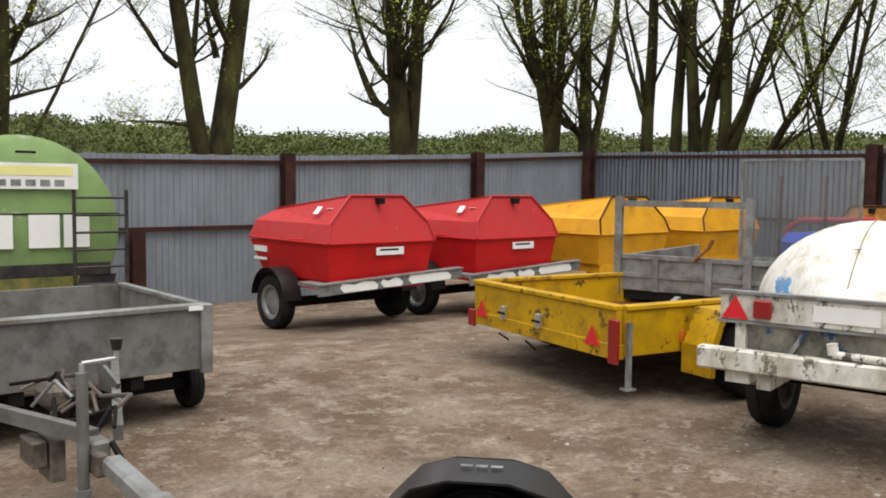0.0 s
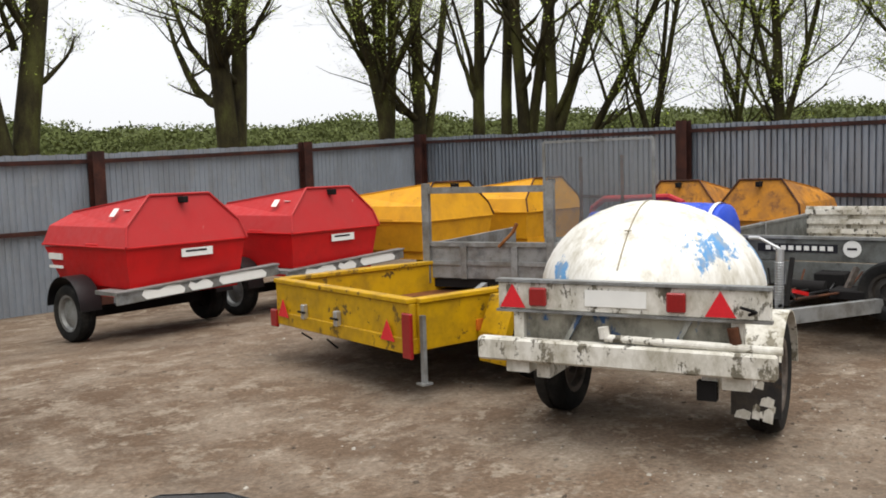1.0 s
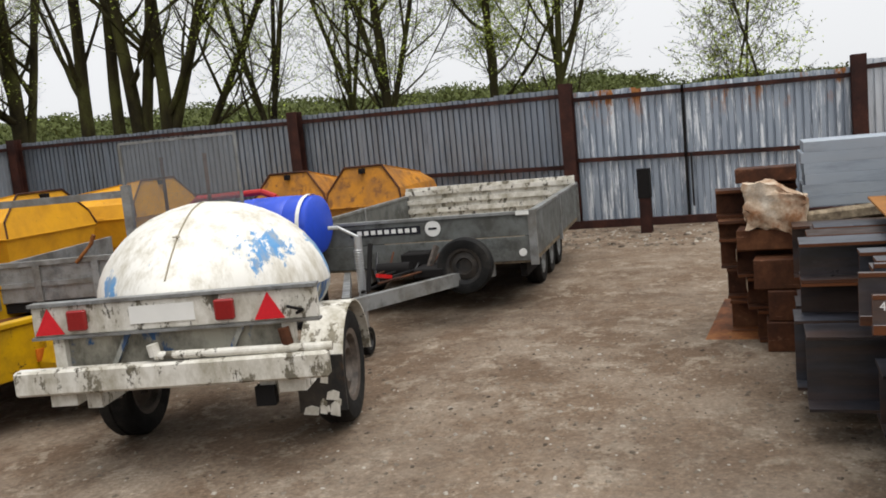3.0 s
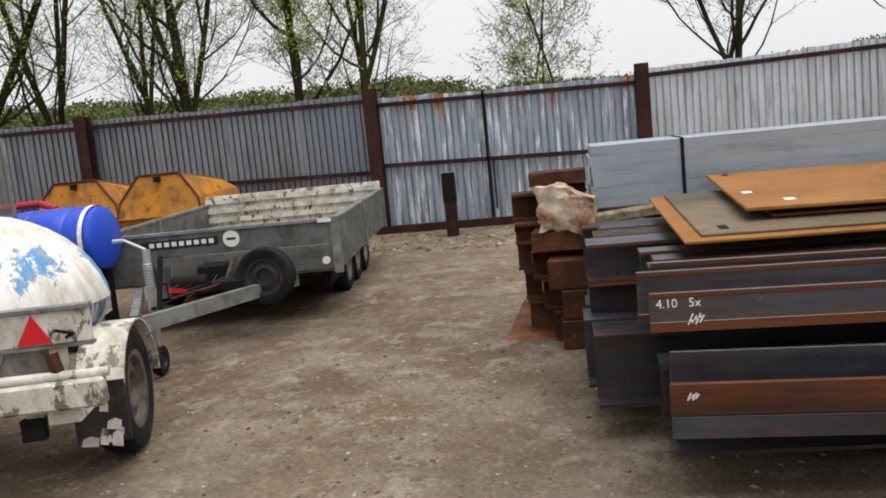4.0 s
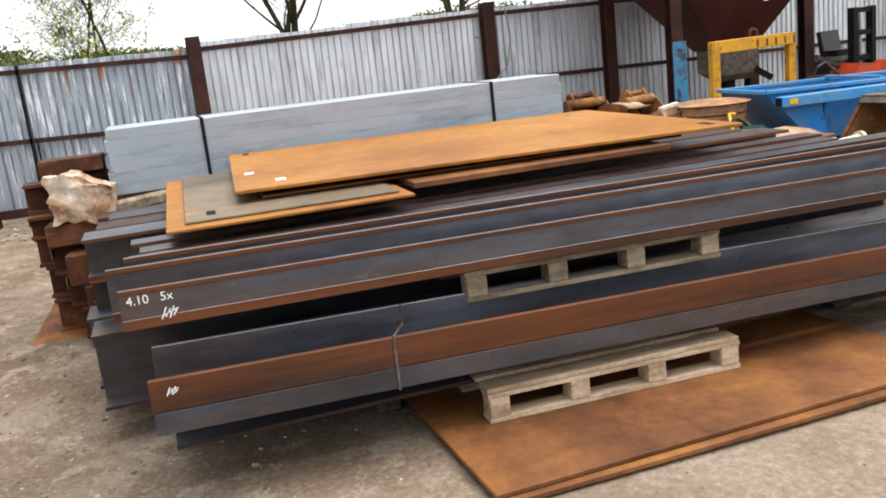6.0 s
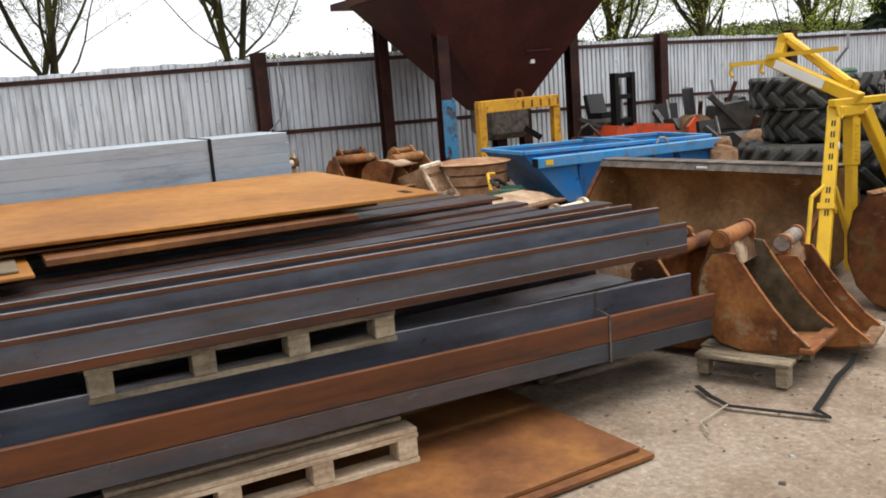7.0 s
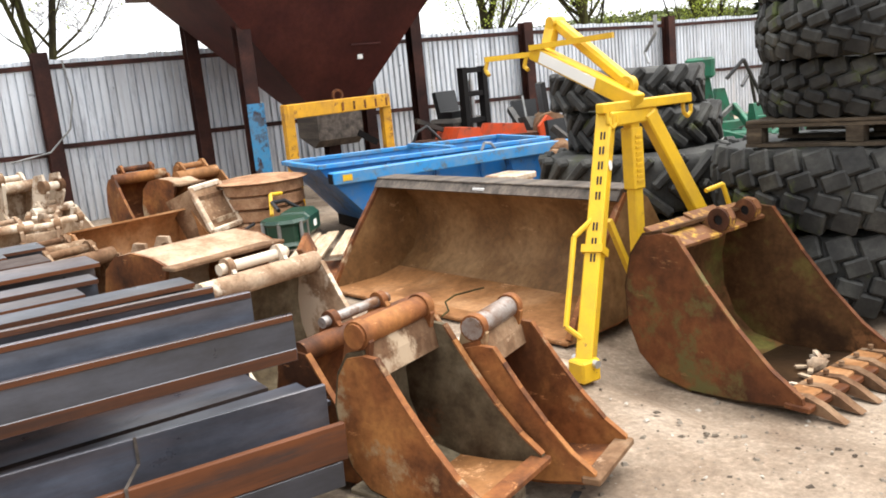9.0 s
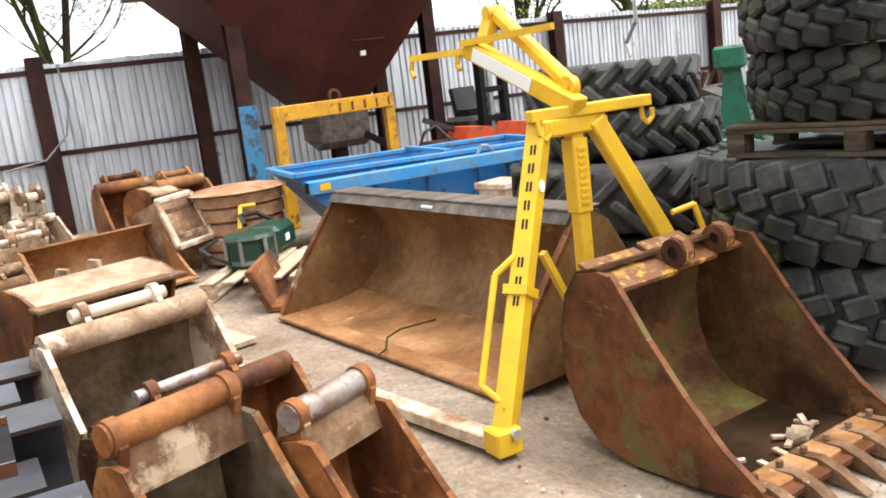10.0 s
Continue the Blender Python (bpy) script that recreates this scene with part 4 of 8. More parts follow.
def bowser():
    b = thing("water_bowser", 5.745, 1.915, 0, 14.4, "white two-wheel water bowser trailer with peeling blue patches", "trailer")
    # tank: a rounded body along x
    bm = bmesh.new()
    seg, rings = 40, 16
    L, wdt, hgt, cz = 1.62, 0.69, 0.515, 0.85
    grid = []
    for i in range(rings + 1):
        u = i / rings
        s = math.sin(math.pi * u)
        k = s ** 0.8 if s > 0 else 0.0
        x = 0.04 + L * u
        grid.append([bm.verts.new((x, 0.07 + wdt * k * math.cos(2 * math.pi * j / seg), cz + hgt * k * (abs(math.sin(2 * math.pi * j / seg)) ** 1.15) * (1 if math.sin(2 * math.pi * j / seg) >= 0 else -0.75))) for j in range(seg)])
    for i in range(rings):
        for j in range(seg):
            f = bm.faces.new((grid[i][j], grid[i][(j + 1) % seg], grid[i + 1][(j + 1) % seg], grid[i + 1][j]))
            # below z 0.83 the tank takes a darker blue and grey-white colour
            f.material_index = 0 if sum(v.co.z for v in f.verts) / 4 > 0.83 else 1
    bmesh.ops.remove_doubles(bm, verts=bm.verts, dist=0.001)
    bmesh.ops.recalc_face_normals(bm, faces=bm.faces)
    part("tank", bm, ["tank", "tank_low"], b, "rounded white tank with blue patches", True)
    bm = bmesh.new()
    prev = None
    for i in range(1, 12):
        u = 0.03 + 0.5 * i / 12
        k = math.sin(math.pi * u) ** 0.8
        p = Vector((0.04 + L * u - 0.004, 0.07, cz + hgt * k + 0.002))
        if prev:
            beam(bm, prev, p, 0.006, 0.007)
        prev = p
    part("seam", bm, "grime", b, "dark raised seam along the tank")
    part("lifting_eye", rod(rd((0.37, 0.05, 1.21), (0.37, 0.09, 1.21), 0.004), (0.38, 0.07, 1.18), (0.375, 0.07, 1.215), 0.005), "grime", b, "small steel lifting eye")
    part("skirt_panel", bx(0.03, 0.05, -0.6, 0.6, 0.6, 0.79, bevel=0.004), "skirt", b, "streaked white and blue lower panel")
    for y in (0.33, -0.27):
        part("panel_stay", bar((0.015, y, 0.61), (0.015, y - 0.1, 0.785), 0.03, 0.025), "tank_low", b)
    part("light_board", bx(-0.02, 0.02, -0.765, 0.72, 0.79, 0.945, bevel=0.006), "white", b, "white light board")
    part("board_top_rail", bx(-0.035, 0.035, -0.77, 0.73, 0.945, 0.962), "galv", b, "grey top rail")
    part("board_bottom_rail", bx(-0.03, 0.03, -0.77, 0.73, 0.775, 0.789), "galv", b, "grey lower rail")
    for y in (0.63, -0.52):
        reflector(b, -0.022, y, 0.80, 0.155)
    for y, m in ((0.47, "lens"), (-0.3, "lens")):
        part("tail_lamp", bx(-0.055, -0.021, y - 0.05, y + 0.05, 0.815, 0.92, bevel=0.008), m, b, "dark red tail lamp")
    part("number_plate", bx(-0.026, -0.021, -0.14, 0.2, 0.825, 0.915), "label", b, "blank white plate")
    part("hook", rod(rd((-0.03, -0.66, 0.82), (-0.06, -0.7, 0.84), 0.008), (-0.06, -0.7, 0.84), (-0.05, -0.62, 0.86), 0.008), "dark", b, "small dark hook")
    part("bumper", bx(-0.09, -0.01, -0.80, 0.83, 0.5, 0.63, bevel=0.012), "white", b, "chipped white timber bumper")
    part("spreader_pipe", rod(rd((-0.05, 0.08, 0.66), (-0.03, -0.82, 0.645), 0.022, seg=12), (-0.05, 0.08, 0.66), (-0.05, 0.09, 0.72), 0.03), "white", b, "white spray pipe")
    part("hose_valve", rd((-0.02, -0.6, 0.64), (-0.02, -0.58, 0.75), 0.03), "rust_red", b, "rusty valve")
    for s in (-1, 1):
        part("chassis_rail", bx(0.0, 1.9, s * 0.46 - 0.04, s * 0.46 + 0.04, 0.4, 0.5), "white", b, "white chassis rail")
        part("rear_upright", bx(-0.01, 0.05, s * 0.6 - 0.03, s * 0.6 + 0.03, 0.44, 0.79), "white", b)
        part("rail_end", bx(-0.04, 0.3, s * 0.6 - 0.07, s * 0.6 + 0.07, 0.43, 0.5), "white", b)
        wheel(b, 0.8, s * 0.635, 0.335, 0.335, 0.2, "guard")
        mudguard(b, 0.8, s * 0.635, 0.3, 0.42, 0.24, "white" if s < 0 else "guard", 5, 175, label="chipped white mudguard")
    part("mud_flap", bx(0.37, 0.385, -0.765, -0.5, 0.19, 0.5), "black_paint", b, "black flap with flaking white paint")
    rnd = random.Random(7)
    for k in range(9):
        fy, fz = rnd.uniform(-0.72, -0.56), 0.2 + 0.26 * rnd.random() ** 2.2
        fw, fh = rnd.uniform(0.02, 0.05), rnd.uniform(0.02, 0.05)
        part("flap_paint", extrude(bmesh.new(), [(-fw, -fh * 0.7), (fw * 0.8, -fh), (fw, fh * 0.5), (fw * 0.1, fh), (-fw * 0.7, fh * 0.6)], -0.002, 0.0), "white", b, "white paint remains").matrix_local = pose(0.368 - 0.0004 * k, fy, fz, 0, 0, -90)
    part("axle", rd((0.8, -0.6, 0.33), (0.8, 0.6, 0.33), 0.035), "dark", b)
    part("drawbar", bx(1.9, 3.0, -0.04, 0.04, 0.42, 0.5), "white", b, "white drawbar")
    part("tow_socket", bx(-0.03, 0.03, -0.5, -0.4, 0.36, 0.46), "dark", b, "black socket")
    part("drawbar_foot", rd((2.8, 0, 0.0), (2.8, 0, 0.42), 0.03), "galv", b)
    return b


bowser()


def yellow_trailer():
    t = thing("plant_trailer", 6.05, 4.62, 0, -8.4, "yellow flat plant trailer with scuffed sides and red triangles", "trailer")
    L, hw, z0, z1 = 2.5, 0.96, 0.345, 0.68
    part("tailgate", bx(-0.03, 0.03, -hw, hw, z0, z1, bevel=0.008), "yellow", t, "scratched yellow tailgate")
    part("tailgate_rail", bx(-0.05, 0.045, -hw, hw, z1, z1 + 0.035, bevel=0.005), "yellow", t)
    part("tailgate_sill", bx(-0.045, 0.05, -hw - 0.01, hw + 0.01, z0 - 0.02, z0 + 0.09, bevel=0.006), "yellow", t)
    for s in (-1, 1):
        part("side_panel", bx(0.03, L, s * hw - 0.025, s * hw + 0.025, z0, z1, bevel=0.006), "yellow", t, "yellow side panel")
        part("side_rail", bx(0.03, L, s * hw - 0.045, s * hw + 0.045, z1, z1 + 0.035, bevel=0.005), "yellow", t)
        wheel(t, 1.05, s * (hw + 0.2), 0.31, 0.31, 0.2, "galv")
        bm = extrude(bmesh.new(), [(0.55, 0.42), (0.66, 0.68), (1.46, 0.68), (1.58, 0.42), (1.52, 0.40), (1.42, 0.64), (0.7, 0.64), (0.61, 0.4)], s * (hw + 0.07), s * (hw + 0.34))
        part("mudguard", bm, "yellow", t, "angular yellow mudguard")
        part("guard_flap", bx(0.55, 0.6, s * (hw + 0.05), s * (hw + 0.34), 0.2, 0.42, bevel=0.004), "yellow", t)
    part("headboard", bx(L, L + 0.05, -hw, hw, z0, z1, bevel=0.006), "yellow", t, "yellow headboard")
    part("deck", bx(0.03, L, -hw + 0.03, hw - 0.03, z0 + 0.04, z0 + 0.08), "rust", t, "rusty dirty deck")
    part("chassis", bx(0.2, L, -0.5, 0.5, z0 - 0.08, z0 + 0.03), "dark", t)
    part("drawbar", bx(L, L + 1.3, -0.06, 0.06, 0.33, 0.43), "yellow", t)
    part("drawbar_leg", rd((L + 1.0, 0.0, 0.0), (L + 1.0, 0.0, 0.33), 0.03), "galv", t)
    for y in (0.8, -0.72):
        reflector(t, -0.052, y, 0.4, 0.17)
    for s in (-1, 1):
        part("tail_lamp", bx(-0.07, -0.035, s * (hw + 0.0) - 0.05, s * (hw + 0.0) + 0.05, 0.3, 0.62 if s < 0 else 0.45, bevel=0.008), "lens", t, "tall red lamp cluster")
    for y in (0.45, -0.05):
        part("latch", bx(-0.075, -0.03, y - 0.025, y + 0.025, 0.42, 0.54, bevel=0.006), "zinc", t, "worn steel latch")
        part("latch_pin", rd((-0.08, y - 0.05, 0.48), (-0.08, y + 0.05, 0.48), 0.01), "dark", t)
    part("side_lamp", bx(0.55, 0.75, -hw - 0.04, -hw - 0.024, 0.42, 0.5), "amber", t, "amber side reflector")
    part("prop_leg", bx(0.02, 0.05, -hw - 0.08, -hw - 0.045, 0.13, 0.6), "galv", t, "grey steel prop leg")
    part("prop_foot", bx(-0.01, 0.08, -hw - 0.1, -hw - 0.025, 0.115, 0.13), "galv", t, "flat foot plate")
    for y, z in ((0.6, 0.2), (0.2, 0.18)):
        part("hanging_cable", rd((0.0, y, 0.28), (0.05, y - 0.08, z + 0.03), 0.008), "dark", t)
    # clutter in the bed
    part("bed_frame", bar((0.6, -0.6, 0.48), (1.6, 0.1, 0.55), 0.05, 0.05), "zinc", None, "loose pale steel bar lying in the trailer bed", category="bar").matrix_world = t.matrix_world
    return t


yellow_trailer()


def mesh_trailer():
    t = thing("mesh_trailer", 8.13, 4.38, 0, 16.5, "grey galvanised trailer with posts and a fine mesh screen", "trailer")
    hw = 1.02
    part("rear_panel", bx(-0.02, 0.02, -hw, hw, 0.55, 0.86, bevel=0.004), "galv", t, "grey rear panel")
    part("rear_rib", bx(-0.035, -0.02, -hw, hw, 0.68, 0.72), "galv", t)
    part("rear_top", bx(-0.04, 0.04, -hw, hw, 0.86, 0.9), "galv", t)
    for y in (-0.55, 0.1, 0.62):
        part("panel_rib", bx(-0.045, -0.02, y - 0.03, y + 0.03, 0.55, 0.86), "galv", t)
    for s in (-1, 1):
        part("side_panel", bx(0.02, 2.3, s * hw - 0.02, s * hw + 0.02, 0.55, 0.88), "galv", t)
        wheel(t, 1.2, s * (hw + 0.14), 0.3, 0.3, 0.18)
    part("deck", bx(0, 2.3, -hw, hw, 0.46, 0.54), "dark", t, "dark deck")
    part("drawbar", bx(2.3, 3.2, -0.05, 0.05, 0.42, 0.5), "galv", t)
    part("drawbar_leg", rd((3.0, 0, 0), (3.0, 0, 0.42), 0.03), "galv", t)
    for y in (hw - 0.01, -0.26):
        part("post", bx(-0.06, 0.0, y - 0.035, y + 0.035, 0.5, 1.47), "galv", t, "square grey post")
    part("cross_rail", bx(-0.055, -0.01, -0.26, hw, 1.37, 1.43), "galv", t, "horizontal grey rail")
    part("ramp_lever", rod(rd((-0.05, 0.25, 0.86), (-0.06, 0.1, 1.0), 0.015), (-0.06, 0.1, 1.0), (-0.06, 0.06, 1.08), 0.018), "rust", t, "rusty ramp lever")
    # the mesh screen, woven of thin wires in a frame
    z0, z1, y0, y1, x = 0.9, 1.83, -1.08, -0.02, 0.5
    bm = bmesh.new()
    for k in range(90):
        z = z0 + (z1 - z0) * k / 89
        box(bm, x - 0.0015, x + 0.0015, y0, y1, z - 0.0016, z + 0.0016)
    for k in range(100):
        y = y0 + (y1 - y0) * k / 99
        box(bm, x - 0.0045, x - 0.0015, y - 0.0016, y + 0.0016, z0, z1)
    part("mesh_screen", bm, "mesh", t, "see-through woven wire screen", kind="stuff")
    bm = bmesh.new()
    for p, q in (((x, y0, z0), (x, y0, z1)), ((x, y1, z0), (x, y1, z1)), ((x, y0, z1), (x, y1, z1)), ((x, y0, z0), (x, y1, z0))):
        beam(bm, p, q, 0.025, 0.025)
    part("screen_frame", bm, "galv", t, "thin screen frame")
    for y in (y0 + 0.3, y0 + 0.7):
        part("screen_brace", bx(x + 0.01, x + 0.03, y - 0.015, y + 0.015, 0.56, z1 - 0.15), "rust", t, "rusty upright bar")
    part("screen_foot", bx(x - 0.03, x + 0.03, y0, y1, 0.54, 0.9), "galv", t)
    return t


mesh_trailer()


SPARE = (0.5, 0.6, 0.5)


def big_trailer():
    t = thing("flatbed_trailer", 9.72, 2.2, 0, 185, "long grey flatbed trailer with dropsides, drawbar and spare wheel", "trailer")
    L, hw, z0, z1 = 3.45, 1.13, 0.47, 0.87
    # front board, two planks high
    part("headboard_plank", bx(-0.02, 0.02, -hw, hw, 0.67, z1, bevel=0.004), "alu", t, "grey aluminium headboard")
    part("headboard_plank", bx(-0.02, 0.02, -hw, hw, 0.44, 0.663, bevel=0.004), "alu", t)
    part("headboard_rail", bx(-0.035, 0.035, -hw, hw, z1, z1 + 0.025), "galv", t, "pale top rail")
    for s in (-1, 1):
        for k in range(2):
            part("dropside", bx(-L / 2 * (k + 1) + 0.02, -L / 2 * k - 0.02, s * hw - 0.02, s * hw + 0.02, z0, z1, bevel=0.004), "alu", t, "grey dropside panel")
        part("side_rail", bx(-L, 0, s * hw - 0.03, s * hw + 0.03, z1, z1 + 0.025), "galv", t)
        for k in range(3):
            part("side_post", bx(-L * k / 2 - 0.03, -L * k / 2 + 0.03, s * hw - 0.035, s * hw + 0.035, 0.4, z1 + 0.03), "galv", t)
        for k in range(3):
            wheel(t, -1.35 - 0.62 * k, s * (hw - 0.22), 0.28, 0.28, 0.18)
    part("tailboard", bx(-L - 0.02, -L + 0.02, -hw, hw, z0, z1 + 0.12, bevel=0.004), "white", t, "ribbed pale tailboard")
    for z in (0.55, 0.68, 0.8, 0.92):
        part("tailboard_rib", bx(-L + 0.02, -L + 0.05, -hw, hw, z - 0.03, z + 0.03), "white", t)
    part("deck", bx(-L, 0, -hw, hw, 0.42, 0.47), "wood", t, "weathered plank deck")
    for y in (-0.5, 0.5):
        part("chassis_rail", bx(-L, 0.0, y - 0.04, y + 0.04, 0.3, 0.42), "galv", t)
    part("side_skirt", bx(-0.9, -0.1, hw - 0.16, hw - 0.1, 0.28, 0.44), "dark", t)
    tip = Vector((1.95, 0.05, 0.45))
    for s in (-1, 1):
        part("drawbar_arm", bar((-0.05, s * 0.72, 0.36), tip, 0.06, 0.11), "galv", t, "galvanised drawbar arm")
    part("coupling", bar((1.9, 0.05, 0.47), (2.25, 0.05, 0.47), 0.09, 0.1, bevel=0.01), "dark", t, "dark tow coupling")
    part("brake_lever", bar((1.6, 0.1, 0.5), (1.45, 0.1, 0.85), 0.03, 0.03), "dark", t)
    part("brake_rod", rd((0.1, 0.0, 0.42), (1.6, 0.05, 0.5), 0.012), "dark", t)
    part("winch_frame", bar((0.42, 0.22, 0.42), (0.3, 0.3, 0.66), 0.035, 0.045), "guard", t, "grimy winch bracket")
    part("winch_plate", bx(0.05, 0.3, -0.05, 0.2, 0.45, 0.6, bevel=0.01), "dark", t, "dark winch")
    part("jockey_tube", rd((1.55, 0.03, 0.2), (1.52, 0.03, 0.92), 0.03, seg=14), "zinc", t, "ribbed zinc jockey tube")
    part("jockey_handle", rod(rd((1.52, 0.03, 0.92), (1.5, -0.13, 1.0), 0.012), (1.5, -0.13, 1.0), (1.5, -0.21, 1.0), 0.016), "zinc", t, "crank handle")
    wheel(t, 1.55, 0.03, 0.11, 0.11, 0.07, "black", "jockey_wheel")
    wheel(t, SPARE[0], SPARE[1], SPARE[2], 0.245, 0.16, "black_paint", "spare_wheel", True)
    part("spare_bracket", bx(0.0, SPARE[0], SPARE[1] - 0.04, SPARE[1] + 0.04, 0.45, 0.52), "galv", t)
    part("winch_drum", rd((0.5, -0.2, 0.5), (0.5, 0.1, 0.5), 0.06, seg=16), "dark", t, "dark winch drum", True)
    part("red_handle", bar((1.05, 0.1, 0.52), (1.2, 0.04, 0.56), 0.03, 0.03), "red", t, "faded red handle")
    part("tool_box", bx(0.25, 0.6, 0.15, 0.42, 0.42, 0.5, bevel=0.01), "dark", t)
    for k in range(6):
        bend([(0.1, -0.5 + 0.16 * k, 0.6), (0.2 + 0.05 * k, -0.45 + 0.14 * k, 0.47), (0.6 + 0.15 * k, -0.2 + 0.06 * k, 0.52), (1.2, 0.05, 0.5)], 0.01, "cable", ("dark", "black", "rust_red")[k % 3], t)
    for z in (0.5, 0.52, 0.54, 0.56, 0.58, 0.6, 0.62, 0.64, 0.66, 0.68, 0.7, 0.72, 0.74, 0.76, 0.78, 0.8, 0.82):
        part("spring_coil", lathe(bmesh.new(), [(0.03, -0.004), (0.036, 0.0), (0.03, 0.004)], 12, "z", Matrix.Translation((1.538, 0.03, z))), "zinc", t)
    # maker's panel: plain bars
    part("name_strip", bx(0.021, 0.025, -0.62, 0.08, 0.75, 0.825), "ink", t, "black strip with pale bars")
    for k in range(9):
        y = 0.02 - 0.068 * k
        part("name_bar", bx(0.026, 0.028, y - 0.022, y + 0.022, 0.768, 0.808), "label", t)
    part("round_badge", rd((0.021, 0.2, 0.79), (0.027, 0.2, 0.79), 0.075, seg=24), "label", t, "round white badge")
    part("badge_bar", bx(0.028, 0.03, 0.16, 0.24, 0.78, 0.8), "ink", t)
    part("marker_lamp", rd((0.021, hw - 0.1, 0.52), (0.04, hw - 0.1, 0.52), 0.035, seg=16), "label", t, "round white marker lamp")
    part("corner_label", bx(0.036, 0.04, hw - 0.14, hw - 0.02, 0.86, 0.895), "label", t, "white label")
    return t


big_trailer()


def grit_trailer(x, y, yaw, body, lid, label, wheels=True, bar_mat="galv", lean=0.0, group="grit trailers", z=0.0, hw=0.75, signs=True):
    """A towed box with a sloping eight-sided lid; its rear faces -x before turning."""
    t = thing("grit_trailer", x, y, z, yaw, label, "trailer", group)
    L, drop = 1.75, 0.15
    # body, tapering to its foot
    bm = bmesh.new()
    lo = [bm.verts.new(c) for c in ((0.06, -hw + 0.06, 0.46), (0.06, hw - 0.06, 0.46), (L - 0.25, hw - 0.06, 0.46), (L - 0.25, -hw + 0.06, 0.46))]
    hi = [bm.verts.new(c) for c in ((0.0, -hw, 0.89), (0.0, hw, 0.89), (L, hw, 0.86), (L, -hw, 0.86))]
    bm.faces.new(lo)
    bm.faces.new(hi[::-1])
    for i in range(4):
        bm.faces.new((lo[i], lo[(i + 1) % 4], hi[(i + 1) % 4], hi[i]))
    bmesh.ops.recalc_face_normals(bm, faces=bm.faces)
    part("body", bm, body, t, "painted steel box")
    part("body_rim", bx(-0.025, L + 0.02, -hw - 0.025, hw + 0.025, 0.875, 0.9, bevel=0.006), body, t)
    # lid
    bm = bmesh.new()
    a = [bm.verts.new(c) for c in ((-0.02, -hw - 0.015, 0.9), (-0.02, hw + 0.015, 0.9), (L, hw + 0.015, 0.9), (L, -hw - 0.015, 0.9))]
    b = [bm.verts.new(c) for c in ((0.04, -hw * 0.93, 1.1), (0.04, hw * 0.93, 1.1), (L - 0.05, hw * 0.93, 1.1), (L - 0.05, -hw * 0.93, 1.1))]
    c = [bm.verts.new(c) for c in ((0.13, -hw * 0.5, 1.42), (0.13, hw * 0.5, 1.42), (L - 0.15, hw * 0.6, 1.24), (L - 0.15, -hw * 0.6, 1.24))]
    for lo2, hi2 in ((a, b), (b, c)):
        for i in range(4):
            bm.faces.new((lo2[i], lo2[(i + 1) % 4], hi2[(i + 1) % 4], hi2[i]))
    bm.faces.new(c)
    bm.faces.new(a[::-1])
    bmesh.ops.recalc_face_normals(bm, faces=bm.faces)
    part("lid", bm, lid, t, "sloping lid with folded edges")
    edge = bmesh.new()
    pts = [(-0.03, -hw * 1.01, 0.9), (0.035, -hw * 0.94, 1.1), (0.12, -hw * 0.5, 1.425), (0.12, hw * 0.5, 1.425), (0.035, hw * 0.94, 1.1), (-0.03, hw * 1.01, 0.9)]
    for p, q in zip(pts, pts[1:]):
        rod(edge, p, q, 0.014, seg=6)
    part("lid_edge", edge, lid if signs else "rust_red", t, "folded lid edge")
    part("latch", bx(0.0, 0.14, -0.03, 0.03, 1.33, 1.4, bevel=0.005), "dark", t, "dark lid latch")
    for s in (-1, 1):
        part("lid_rib", bar((0.14, s * hw * 0.5, 1.42), (L - 0.15, s * hw * 0.6, 1.245), 0.03, 0.015), lid, t)
        part("hinge", rd((L * 0.3, s * hw, 0.91), (L * 0.45, s * hw, 0.91), 0.018), body, t)
    if signs:
        part("rear_sign", bx(-0.012, -0.003, -0.3, 0.1, 0.74, 0.83), "label", t, "white sign with a dark bar")
        part("sign_bar", bx(-0.0145, -0.0125, -0.22, 0.05, 0.79, 0.812), "ink", t)
        for zz, hh in ((0.72, 0.07), (0.62, 0.03)):
            part("side_sign", bx(L - 0.4, L - 0.1, hw - 0.012, hw + 0.006, zz, zz + hh), "label", t, "small white side sign")
        part("white_scrape", bx(0.26, 0.36, hw * 0.66, hw * 0.72, 1.27, 1.275), "label", t)
    if wheels:
        for s in (-1, 1):
            # one rim is dark to stand for the shade on that wheel
            wheel(t, 0.95, s * (hw + 0.1), 0.31 - drop, 0.32, 0.19, "galv" if s > 0 else "dark")
            mudguard(t, 0.95, s * (hw + 0.1), 0.3 - drop * 0.7, 0.38, 0.24, "black", 5, 178, label="black mudguard")
        part("chassis", bx(0.0, L, -0.4, 0.4, 0.36, 0.46), "dark", t)
        # dark beam added to deepen the shade under the body
        part("axle", bx(0.88, 1.02, -hw, hw, 0.24 - drop, 0.34 - drop), "dark", t, "axle beam added to darken the underside")
        part("light_bar", bar((-0.105, hw + 0.2, 0.385), (-0.105, -hw - 0.38, 0.475), 0.03, 0.12, bevel=0.005), "galv", t, "dented grey light bar")
        part("bar_lip", bar((-0.08, hw + 0.2, 0.452), (-0.08, -hw - 0.38, 0.542), 0.12, 0.015), "galv", t)
